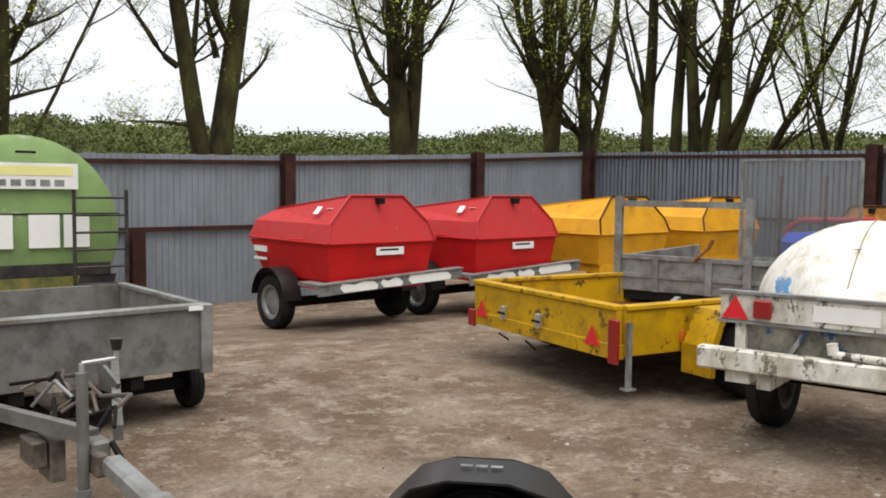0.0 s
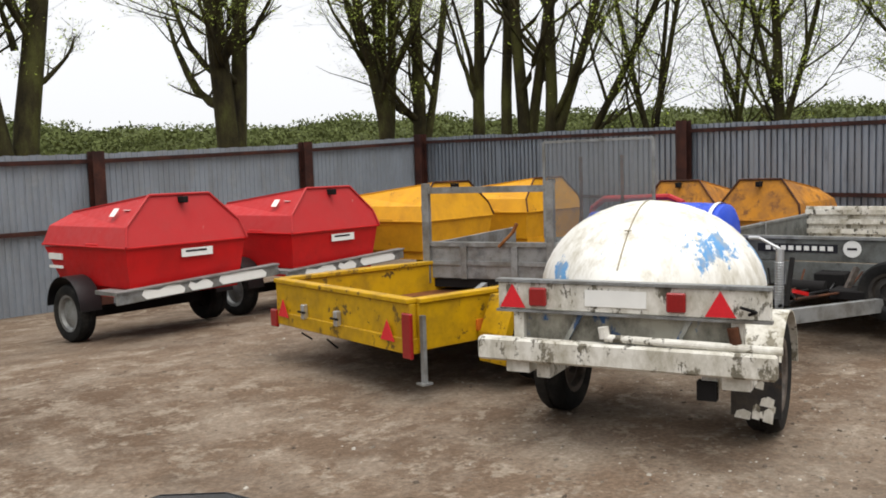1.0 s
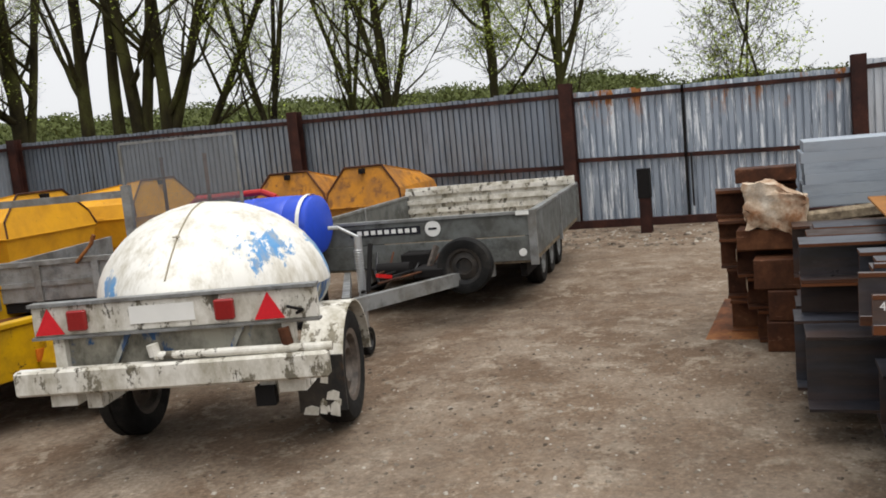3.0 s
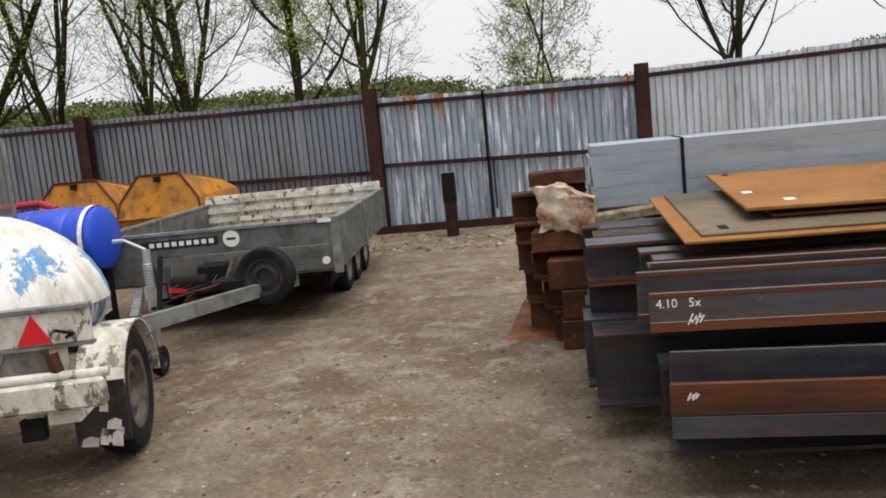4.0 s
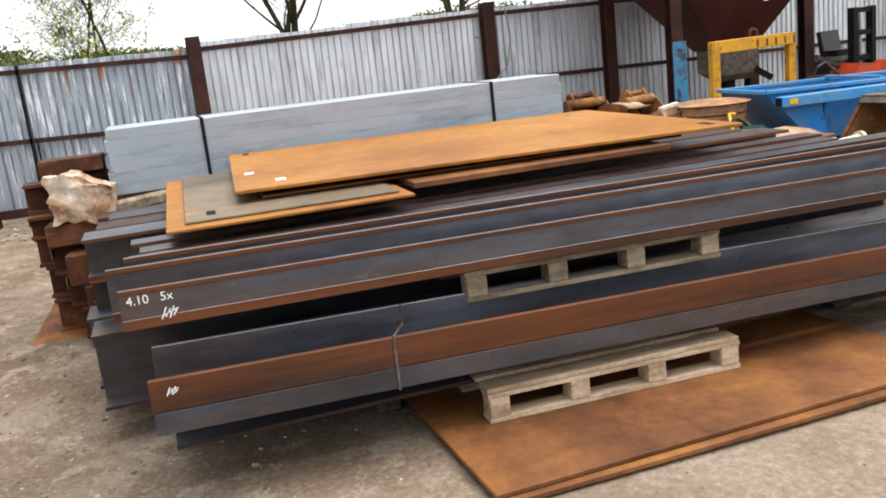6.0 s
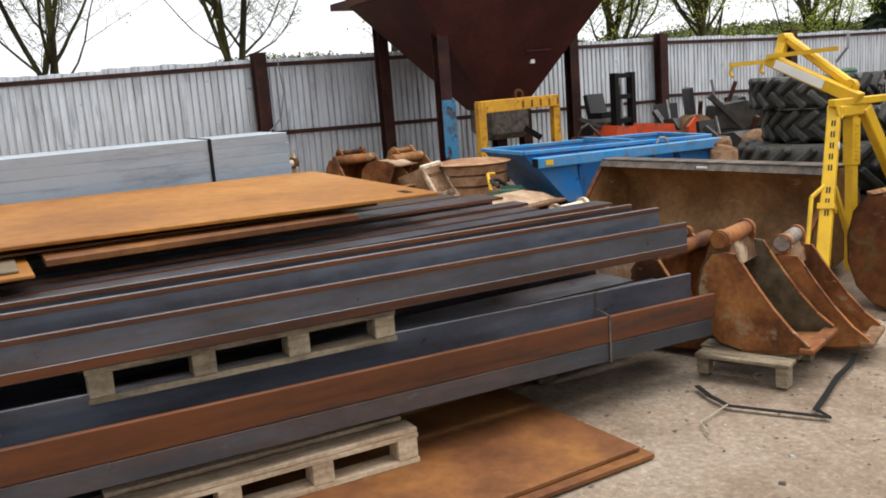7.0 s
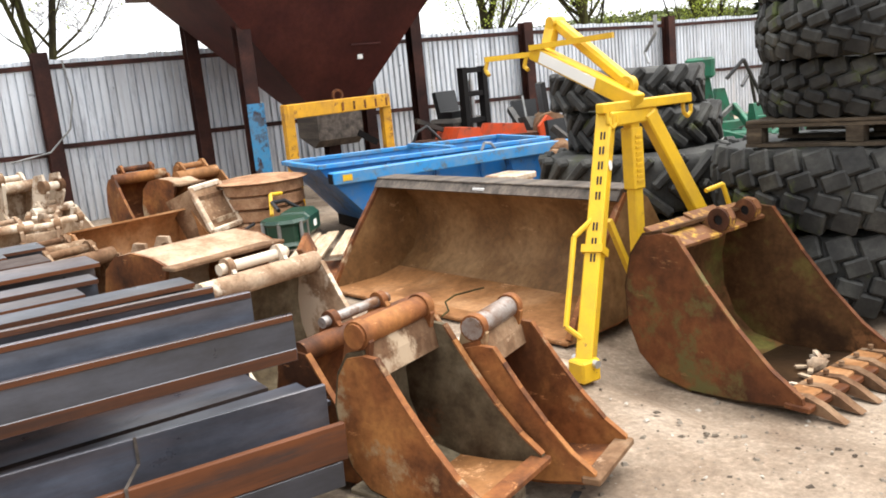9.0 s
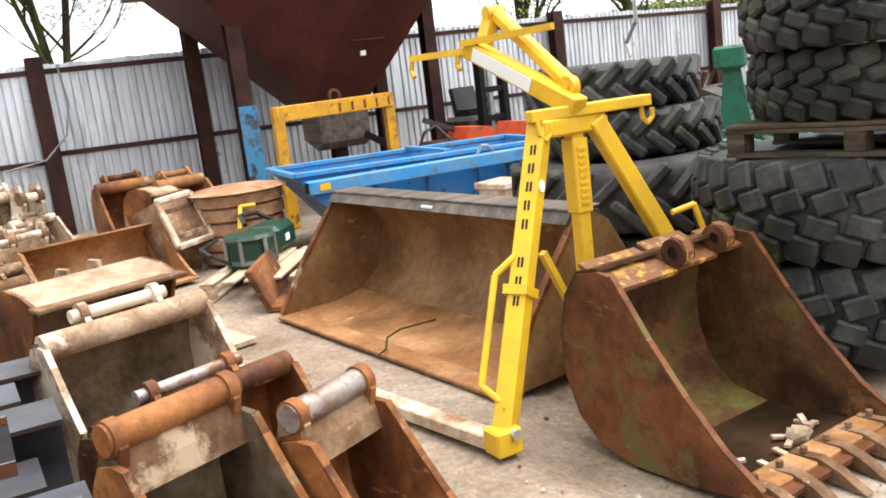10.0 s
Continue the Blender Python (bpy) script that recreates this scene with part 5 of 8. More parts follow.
        for y0, y1, cut in ((0.16, 0.66, 0.03), (-0.2, 0.1, -0.035), (-0.95, -0.3, 0.0)):
            torn = [(y0, 0.405), (y1 - 0.05, 0.41), (y1, 0.46), (y1 - 0.03, 0.515), ((y0 + y1) / 2 + 0.05, 0.512 - abs(cut)), ((y0 + y1) / 2 - 0.06, 0.515), (y0 + 0.04, 0.5), (y0 - 0.02, 0.45)]
            o = part("board_scrap", extrude(bmesh.new(), [(-a2, b2) for a2, b2 in torn], -0.006, 0.0), "label", t, "torn white board face")
            o.matrix_local = pose(-0.123, 0, -0.03, 0, 0, -90) @ Matrix.Rotation(radians(-2.4), 4, "Y")
        part("lid_label", extrude(bmesh.new(), [(-0.05, -0.055), (0.05, -0.055), (0.05, 0.055), (-0.05, 0.055)], -0.003, 0.0), "label", t, "square white label").matrix_local = pose(0.45, hw * 0.79, 1.25, -40, 0, 180)
        part("bar_bracket", bx(-0.1, 0.3, hw + 0.02, hw + 0.2, 0.42, 0.46), "galv", t)
        part("drawbar", bx(L, L + 1.0, -0.05, 0.05, 0.4, 0.48), body, t)
    part("skid", bx(0.05, L - 0.3, -hw + 0.1, hw - 0.1, 0.34, 0.46), body, t)
    for s in (-1, 1) if not wheels else ():
        part("leg", bx(0.1, 0.2, s * (hw - 0.2) - 0.04, s * (hw - 0.2) + 0.04, -0.2, 0.36), "dark", t)
        part("leg", bx(L - 0.5, L - 0.4, s * (hw - 0.2) - 0.04, s * (hw - 0.2) + 0.04, -0.2, 0.36), "dark", t)
    return t


grit_trailer(6.80, 8.0, 93, "red", "red_lid", "bright red grit trailer with a sloping lid and dented light bar", hw=0.76)
grit_trailer(8.92, 8.0, 94, "red", "red_lid", "red grit trailer with a square white label on its lid", hw=0.76)
grit_trailer(11.27, 8.0, 95, "orange", "orange", "orange grit box with a sloping hinged lid", False, hw=0.86, signs=False)
grit_trailer(13.7, 8.0, 95, "orange", "orange", "orange grit box with rust along its lid edge", False, hw=0.9, signs=False)
grit_trailer(12.9, 5.35, 10, "orange_old", "orange_old", "rusty orange grit box lying beside the fence", False, hw=0.55, signs=False, z=-0.08)
grit_trailer(12.9, 4.2, 4, "orange_old", "orange_old", "rusty orange grit box with a white paper label", False, hw=0.55, signs=False, z=-0.08)


def small_trailer():
    t = thing("box_trailer", 3.3, 4.9, 0, 178 + 90, "grey galvanised box trailer with drawbar and jockey wheel", "trailer")
    # x forward (towards the drawbar), y to the left
    L, hw = 1.5, 1.14
    t.matrix_world = pose(2.25, 4.99, 0, 0, 0, -88)
    part("front_panel", bx(-0.02, 0.02, -hw, hw, 0.335, 0.75, bevel=0.004), "galv_dull", t, "dull grey front panel")
    part("front_rail", bx(-0.045, 0.045, -hw - 0.02, hw + 0.02, 0.73, 0.765, bevel=0.006), "galv", t, "pale top rail")
    for s in (-1, 1):
        part("side_panel", bx(-L, 0.0, s * hw - 0.015, s * hw + 0.015, 0.335, 0.75), "galv_dull", t)
        part("side_rail", bx(-L, 0.0, s * hw - 0.03, s * hw + 0.03, 0.735, 0.76), "galv", t)
        part("corner_post", bx(-0.06, 0.05, s * hw - 0.035, s * hw + 0.045, 0.31, 0.76, bevel=0.006), "galv", t)
        wheel(t, -0.36, s * (hw + 0.05), 0.172, 0.172, 0.11, "dark")
    part("rear_panel", bx(-L - 0.02, -L + 0.02, -hw, hw, 0.335, 0.75), "galv_dull", t)
    part("floor", bx(-L, 0, -hw, hw, 0.35, 0.38), "wood", t)
    # axle and rails added to deepen the shade beneath the trailer
    part("axle", bx(-0.4, -0.32, -hw, hw, 0.14, 0.21), "dark", t, "axle beam added to darken the underside")
    for y in (-0.7, 0.0, 0.7):
        part("chassis_rail", bx(-L, 0.0, y - 0.04, y + 0.04, 0.25, 0.35), "dark", t, "dark chassis rail")
    part("white_tape", bx(0.046, 0.05, hw - 0.12, hw - 0.02, 0.725, 0.755), "label", t, "white reflective tape")
    for s in (-1, 1):
        part("drawbar_arm", bar((0.03, s * 0.55, 0.44), (1.5, s * 0.05, 0.43), 0.045, 0.07), "galv_dull", t, "dull galvanised drawbar arm")
    part("coupling", bar((1.74, -0.06, 0.37), (2.3, -0.09, 0.36), 0.085, 0.085, bevel=0.016), "galv", t, "grey tow coupling")
    part("coupling_head", bar((2.28, -0.09, 0.36), (2.5, -0.1, 0.35), 0.12, 0.12, bevel=0.03), "galv", t, "cast coupling head")
    part("brake_box", bx(1.56, 1.68, -0.105, -0.05, 0.3, 0.4, bevel=0.008), "guard", t)
    part("jockey_tube", rd((1.59, -0.13, 0.12), (1.59, -0.13, 0.74), 0.025, seg=14), "galv_dull", t, "zinc jockey wheel tube")
    part("jockey_sleeve", rd((1.59, -0.13, 0.1), (1.59, -0.13, 0.24), 0.034, seg=14), "galv", t, "outer sleeve")
    part("jockey_handle", rod(rod(rd((1.59, -0.13, 0.74), (1.59, -0.13, 0.78), 0.012), (1.59, -0.13, 0.78), (1.58, 0.02, 0.785), 0.009), (1.58, 0.02, 0.785), (1.58, 0.02, 0.84), 0.012), "zinc", t, "bent crank handle")
    part("handle_grip", rd((1.58, 0.02, 0.82), (1.58, 0.02, 0.87), 0.02, 0.028), "black", t, "black grip")
    part("jockey_clamp", bx(1.5, 1.62, -0.1, -0.02, 0.36, 0.44, bevel=0.012), "galv", t, "cast clamp")
    part("clamp_lever", bar((1.62, -0.02, 0.43), (1.7, 0.0, 0.36), 0.02, 0.02), "dark", t)
    wheel(t, 1.59, -0.13, 0.1, 0.1, 0.06, "black", "jockey_wheel")
    part("breakaway_plate", extrude(bmesh.new(), [(0.55, 0.42), (0.78, 0.43), (0.84, 0.5), (0.62, 0.56), (0.55, 0.5)], 0.28, 0.3), "galv_dull", t, "pale bent bracket plate")
    for k in range(5):
        bend([(0.5 + 0.2 * k, -0.1 + 0.05 * math.sin(k * 2.3), 0.46), (0.62 + 0.2 * k, 0.08 * math.cos(k * 1.7), 0.56 + 0.04 * math.sin(k)), (0.74 + 0.2 * k, 0.02, 0.47)], 0.009, "cable", ("guard", "dark", "galv")[k % 3], t)
    bend([(0.1, 0.1, 0.42), (0.5, 0.2, 0.5), (0.9, 0.18, 0.46), (1.2, 0.22, 0.52), (1.4, 0.05, 0.5)], 0.012, "cable", "guard", t, "loose rusty cable")
    bend([(0.3, -0.1, 0.45), (0.7, 0.0, 0.54), (1.1, -0.1, 0.42), (1.3, 0.04, 0.46)], 0.01, "cable", "dark", t)
    for s, y in ((1, -0.2), (-1, -0.12)):
        part("ballast_block", bx(1.0, 1.2, y - 0.035, y + 0.035, 0.2 + 0.04 * s, 0.36, bevel=0.006), "guard", t, "grimy brown block under the drawbar")
    for k in range(5):
        part("brake_bracket", bar((0.95 + 0.12 * k, -0.08 + 0.05 * (k % 3), 0.42), (1.0 + 0.11 * k, 0.04 - 0.05 * (k % 2), 0.5 + 0.03 * (k % 3)), 0.035, 0.02, bevel=0.004), ("guard", "dark", "rust_red")[k % 3], t)
    part("spring_cylinder", rd((0.95, 0.05, 0.47), (1.35, 0.02, 0.46), 0.035, seg=12), "dark", t, "dark spring cylinder", True)
    part("winch", bx(0.72, 0.9, -0.1, 0.06, 0.42, 0.54, bevel=0.03), "guard", t, "grimy brown-grey winch body")
    return t


small_trailer()


def near_mudguard():
    t = thing("car_trailer", 3.02, 1.78, 0, -46, "low trailer wheel under a black plastic mudguard", "trailer")
    wheel(t, 0, -0.05, 0.27, 0.27, 0.17)
    r, w = 0.33, 0.25
    pts = [(-0.36, 0.3), (-0.33, 0.46), (-0.22, 0.575), (-0.1, 0.61), (0.1, 0.61), (0.22, 0.575), (0.33, 0.46), (0.36, 0.3)]
    part("mudguard", shell(bmesh.new(), pts, -w / 2 - 0.05, w / 2 - 0.05, -0.008), "black", t, "glossy black plastic mudguard", True)
    part("guard_skirt", extrude(bmesh.new(), pts + [(0.26, 0.3), (0.24, 0.38), (0.16, 0.45), (0.08, 0.47), (-0.08, 0.47), (-0.16, 0.45), (-0.24, 0.38), (-0.26, 0.3)], w / 2 - 0.06, w / 2 - 0.045), "black", t)
    for x in (-0.05, 0.0, 0.05):
        part("print_bar", bx(x - 0.02, x + 0.02, -0.05, -0.03, 0.618, 0.62), "galv", t)
    part("axle", rd((0, 0, 0.27), (0, -0.7, 0.27), 0.03), "dark", t)
    part("frame_rail", bx(-0.9, 0.6, -0.45, -0.4, 0.24, 0.32), "galv", t)
    return t


near_mudguard()


def green_tank():
    t = thing("green_tank", 3.1, 8.75, 0, 0, "big light green cylindrical tank with white notices on its end", "tank")
    r, cz = 0.93, 1.06
    prof = [(0.0, -0.1), (r * 0.5, -0.08), (r * 0.9, -0.03), (r, 0.03), (r, 3.6), (r * 0.9, 3.66), (0, 3.72)]
    part("shell", lathe(bmesh.new(), prof, 48, "y", Matrix.Translation((0, 0, cz))), "green", t, "light green steel shell", True)
    part("end_band", bx(-0.82, 0.8, -0.13, -0.09, 0.62, 0.74), "black_paint", t, "dark grey rubbing band")
    part("weld_line", bx(-0.9, 0.9, -0.1, -0.085, 1.22, 1.235), "dark", t)
    part("name_panel", bx(-0.9, 0.5, -0.125, -0.105, 1.47, 1.72), "label", t, "long white notice board")
    part("name_panel_top", bx(-0.8, 0.45, -0.129, -0.126, 1.6, 1.69), "yellow_sign", t, "yellow band")
    for k in range(7):
        part("name_bar", bx(-0.5 + 0.13 * k, -0.41 + 0.13 * k, -0.129, -0.126, 1.5, 1.56), "galv", t)
    for x0, x1 in ((-0.3, -0.1), (0.04, 0.32), (0.36, 0.6), (-0.7, -0.35)):
        part("notice", bx(x0, x1, -0.125, -0.105, 0.9, 1.22), "label", t, "white paper notice")
    bend([(-0.05, -0.1, 1.82), (-0.05, -0.16, 1.82), (0.1, -0.16, 1.82), (0.1, -0.1, 1.82)], 0.012, "handle", "dark", t, "small dark handle")
    # black panel added in place of the shade below the rubbing band
    arc = [(0.86 * math.cos(radians(a)), 0.62 + 0.5 * math.sin(radians(a))) for a in range(180, 361, 12)]
    part("lower_end", extrude(bmesh.new(), arc, -0.115, -0.1), "black_paint", t, "black panel standing for the shade low on the end")
    arc = [(0.5 * math.cos(radians(a)), 0.615 + 0.26 * math.sin(radians(a))) for a in range(180, 361, 12)]
    part("rust_patch", extrude(bmesh.new(), arc, -0.14, -0.118), "tank_rust", t, "green sump pan with an orange rust stain")
    for y in (0.2, 3.2):
        bm = extrude(bmesh.new(), [(-0.9, 0), (0.9, 0), (0.9, 0.55), (0.6, 0.42), (0.2, 0.22), (-0.2, 0.22), (-0.6, 0.42), (-0.9, 0.55)], y - 0.1, y + 0.1)
        part("saddle", bm, "dark", t, "dark steel saddle")
    l = thing("rack_ladder", 3.76, 8.45, 0, 0, "black tubular ladder rack standing before the tank", "ladder")
    for x in (-0.25, 0.25):
        part("stile", rd((x, 0, 0.0), (x, 0, 1.47), 0.018), "black_paint", l)
    for k in range(8):
        part("rung", rd((-0.25, 0, 0.2 + 0.17 * k), (0.25, 0, 0.2 + 0.17 * k), 0.012), "black_paint", l)


green_tank()


def blue_machine():
    d = thing("plastic_drum", 9.35, 3.4, -0.05, 0, "bright blue plastic barrel lying on a stand", "barrel")
    prof = [(0.0, -0.45), (0.22, -0.45), (0.27, -0.42), (0.285, -0.2), (0.275, -0.18), (0.285, -0.16), (0.285, 0.16), (0.275, 0.18), (0.285, 0.2), (0.27, 0.42), (0.22, 0.45), (0, 0.45)]
    part("barrel", lathe(bmesh.new(), prof, 28, "y", Matrix.Translation((0, 0, 0.98))), "blue_bright", d, "", True)
    part("stand", bx(-0.25, 0.25, -0.3, 0.3, 0.0, 0.74), "dark", d, "dark steel stand")
    part("white_band", lathe(bmesh.new(), [(0.288, -0.37), (0.288, -0.33)], 28, "y", Matrix.Translation((0, 0, 0.98))), "label", d)
    m = thing("red_roller", 9.6, 4.15, 0, 0, "small machine with a red roll bar and blue body", "machine")
    part("body", bx(-0.4, 0.4, -0.35, 0.35, 0.1, 1.12, bevel=0.09), "blue_bright", m, "blue machine body")
    bend([(0, -0.75, 0.9), (0, -0.6, 1.2), (0, -0.45, 1.26), (0, 0.3, 1.24), (0, 0.45, 1.14), (0, 0.45, 0.5)], 0.032, "roll_bar", "red_lid", m, "red tubular roll bar")
    part("skid", bx(-0.45, 0.45, -0.4, 0.4, 0, 0.1), "dark", m)


blue_machine()


# ---- hopper, skip and machines by the far fence ----
def hopper():
    t = thing("silo_hopper", 14.2, -10.3, 0, 0, "large dark red-brown steel hopper on tall posts", "hopper")
    bm = bmesh.new()
    lo = [bm.verts.new(c) for c in ((-0.2, -0.12, 1.2), (-0.2, 0.5, 1.2), (0.45, 0.5, 1.2), (0.45, -0.12, 1.2))]
    hi = [bm.verts.new(c) for c in ((-1.15, -1.27, 2.95), (-1.15, 2.3, 2.95), (0.85, 2.3, 2.95), (0.85, -1.27, 2.95))]
    for i in range(4):
        bm.faces.new((lo[i], lo[(i + 1) % 4], hi[(i + 1) % 4], hi[i]))
    bmesh.ops.recalc_face_normals(bm, faces=bm.faces)
    o = part("cone", bm, "hopper", t, "tapering hopper cone")
    md = o.modifiers.new("thick", "SOLIDIFY")
    md.thickness = 0.02
    part("bin", bx(-1.15, 0.85, -1.27, 2.3, 2.95, 5.2), "hopper", t, "square upper bin")
    part("weld_plate", bx(-0.69, -0.655, -0.35, 0.1, 2.02, 2.04), "hopper", t)
    part("sticker", bx(-0.605, -0.555, -0.1, -0.03, 1.84, 1.9), "label", t, "small white sticker")
    # discharge gate with a chute
    bm = extrude(bmesh.new(), [(-0.22, 1.22), (0.4, 1.22), (0.4, 0.85), (-0.05, 0.7), (-0.22, 0.8)], -0.2, 0.5)
    part("discharge_gate", bm, "guard", t, "dull brown discharge gate")
    part("chute_arm", bar((-0.2, -0.12, 0.85), (-0.3, -0.36, 0.68), 0.09, 0.09), "dark", t)
    for x, y, z1 in ((-0.72, 1.62, 2.6), (1.2, 1.6, 2.95), (0.33, -1.55, 2.95), (1.2, -1.13, 2.95), (0.2, 0.1, 1.1)):
        part("support_post", h_post(bmesh.new(), x, y, -0.1, z1, 0.18, 0.18), "post", t, "dark brown support post")
    part("blue_patch", bx(-0.835, -0.822, 1.5, 1.72, 0.5, 1.4), "blue_faded", t, "worn blue paint on a post")
    part("ring_beam", bx(-1.2, 1.35, -1.68, 2.35, 2.88, 2.98), "hopper", t)
    c = thing("cable", 0, 0, 0, 0, "thin grey cable hanging beside a fence post", "cable")
    bend([(15.7, -7.05, 2.2), (15.7, -7.1, 1.7), (15.68, -7.0, 1.3), (15.66, -6.7, 1.02), (15.6, -6.2, 0.95)], 0.012, "cord", "galv", c)


hopper()


def lifting_frame():
    t = thing("lifting_frame", 12.95, -9.6, 0, 0, "yellow steel lifting frame with scuffed paint", "frame")
    part("top_beam", bar((-0.23, 0.84, 1.27), (0.18, -0.82, 1.27), 0.12, 0.17, bevel=0.008), "yellow_old", t, "yellow cross beam")
    part("leg", bar((-0.23, 0.8, 0.0), (-0.23, 0.8, 1.34), 0.12, 0.1), "yellow_old", t)
    part("leg", bar((0.18, -0.78, 0.0), (0.18, -0.78, 1.34), 0.12, 0.1), "yellow_old", t)
    part("lifting_eye", lathe(bmesh.new(), [(0.05, -0.015), (0.08, -0.015), (0.08, 0.015), (0.05, 0.015), (0.05, -0.015)], 16, "x", Matrix.Translation((-0.02, 0, 1.4))), "rust", t, "rusty lifting ring")
    for k in range(9):
        s = -0.7 + 0.17 * k
        part("scratch_rib", bx(-0.1 - 0.25 * s * 0.5, -0.09 - 0.25 * s * 0.5, s - 0.012, s + 0.012, 1.21, 1.31), "rust", t)


lifting_frame()


def blue_skip():
    t = thing("tipping_skip", 10.98, -8.25, 0, -97, "blue tipping skip with sloping ends and fork channels", "skip")
    # long side along local x
    L, w, h = 2.75, 1.1, 0.745
    bm = bmesh.new()
    lo = [bm.verts.new(c) for c in ((0.5, 0.05, 0.12), (L - 0.3, 0.05, 0.12), (L - 0.3, w - 0.15, 0.12), (0.5, w - 0.15, 0.12))]
    hi = [bm.verts.new(c) for c in ((0.0, 0.0, h), (L, 0.0, h - 0.04), (L, w, h - 0.03), (0.0, w, h))]
    bm.faces.new(lo[::-1])
    for i in range(4):
        bm.faces.new((lo[i], lo[(i + 1) % 4], hi[(i + 1) % 4], hi[i]))
    bmesh.ops.recalc_face_normals(bm, faces=bm.faces)
    o = part("body", bm, "blue", t, "dented blue body")
    md = o.modifiers.new("thick", "SOLIDIFY")
    md.thickness = 0.012
    for p, q in (((0, 0, h), (L, 0, h - 0.04)), ((0, w, h), (L, w, h - 0.03)), ((0, 0, h), (0, w, h)), ((L, 0, h - 0.04), (L, w, h - 0.03))):
        part("rim", bar(p, q, 0.06, 0.045, bevel=0.005), "blue_light", t, "scuffed blue rim")
    part("fork_channel", bx(0.06, L + 0.12, -0.24, -0.1, 0.57, 0.69, bevel=0.008), "blue_light", t, "long blue fork channel")
    part("fork_channel", bx(0.3, L + 0.12, w + 0.04, w + 0.18, 0.57, 0.69, bevel=0.008), "blue", t)
    # dark plate over the solid end, in place of the hollow's shade
    part("channel_mouth", bx(0.056, 0.06, -0.235, -0.105, 0.58, 0.68), "dark", t, "dark plate for the shade in the open channel end")
    part("yellow_tag", bx(0.16, 0.26, -0.246, -0.241, 0.6, 0.66), "yellow_crane", t, "yellow paint tag")
    bm = extrude(bmesh.new(), [(0.1, 0.57), (0.62, 0.57), (0.7, 0.12), (0.5, 0.12)], -0.15, -0.02)
    part("front_bracket", bm, "blue", t, "sloping bracket under the channel")
    bm = extrude(bmesh.new(), [(L - 0.62, 0.57), (L - 0.04, 0.57), (L - 0.04, 0.12), (L - 0.5, 0.12)], -0.15, -0.02)
    part("rear_bracket", bm, "blue", t, "upright bracket under the channel")
    for x in (0.75, 1.3, 1.85):
        part("body_rib", bar((x, -0.02, h - 0.05), (x + 0.03, 0.03, 0.15), 0.05, 0.04), "blue", t)
    part("cross_tie", bar((1.55, 0.02, h + 0.012), (1.55, w, h + 0.012), 0.07, 0.03), "blue_light", t, "blue tie across the mouth")
    bend([(1.95, -0.17, 0.69), (1.9, -0.17, 0.76), (1.82, -0.17, 0.77), (1.78, -0.17, 0.69)], 0.016, "lifting_ring", "galv", t, "small steel lifting ring")
    part("base", bx(0.5, L - 0.4, 0.05, w - 0.15, 0.0, 0.12), "dark", t, "dark base frame")
    part("tipped_load", extrude(bmesh.new(), [(0.3, 0.5), (L - 0.2, 0.45), (L - 0.25, 0.3), (0.4, 0.3)], 0.08, w - 0.12), "rust_mud", t, "pale scrap lying in the skip")


blue_skip()


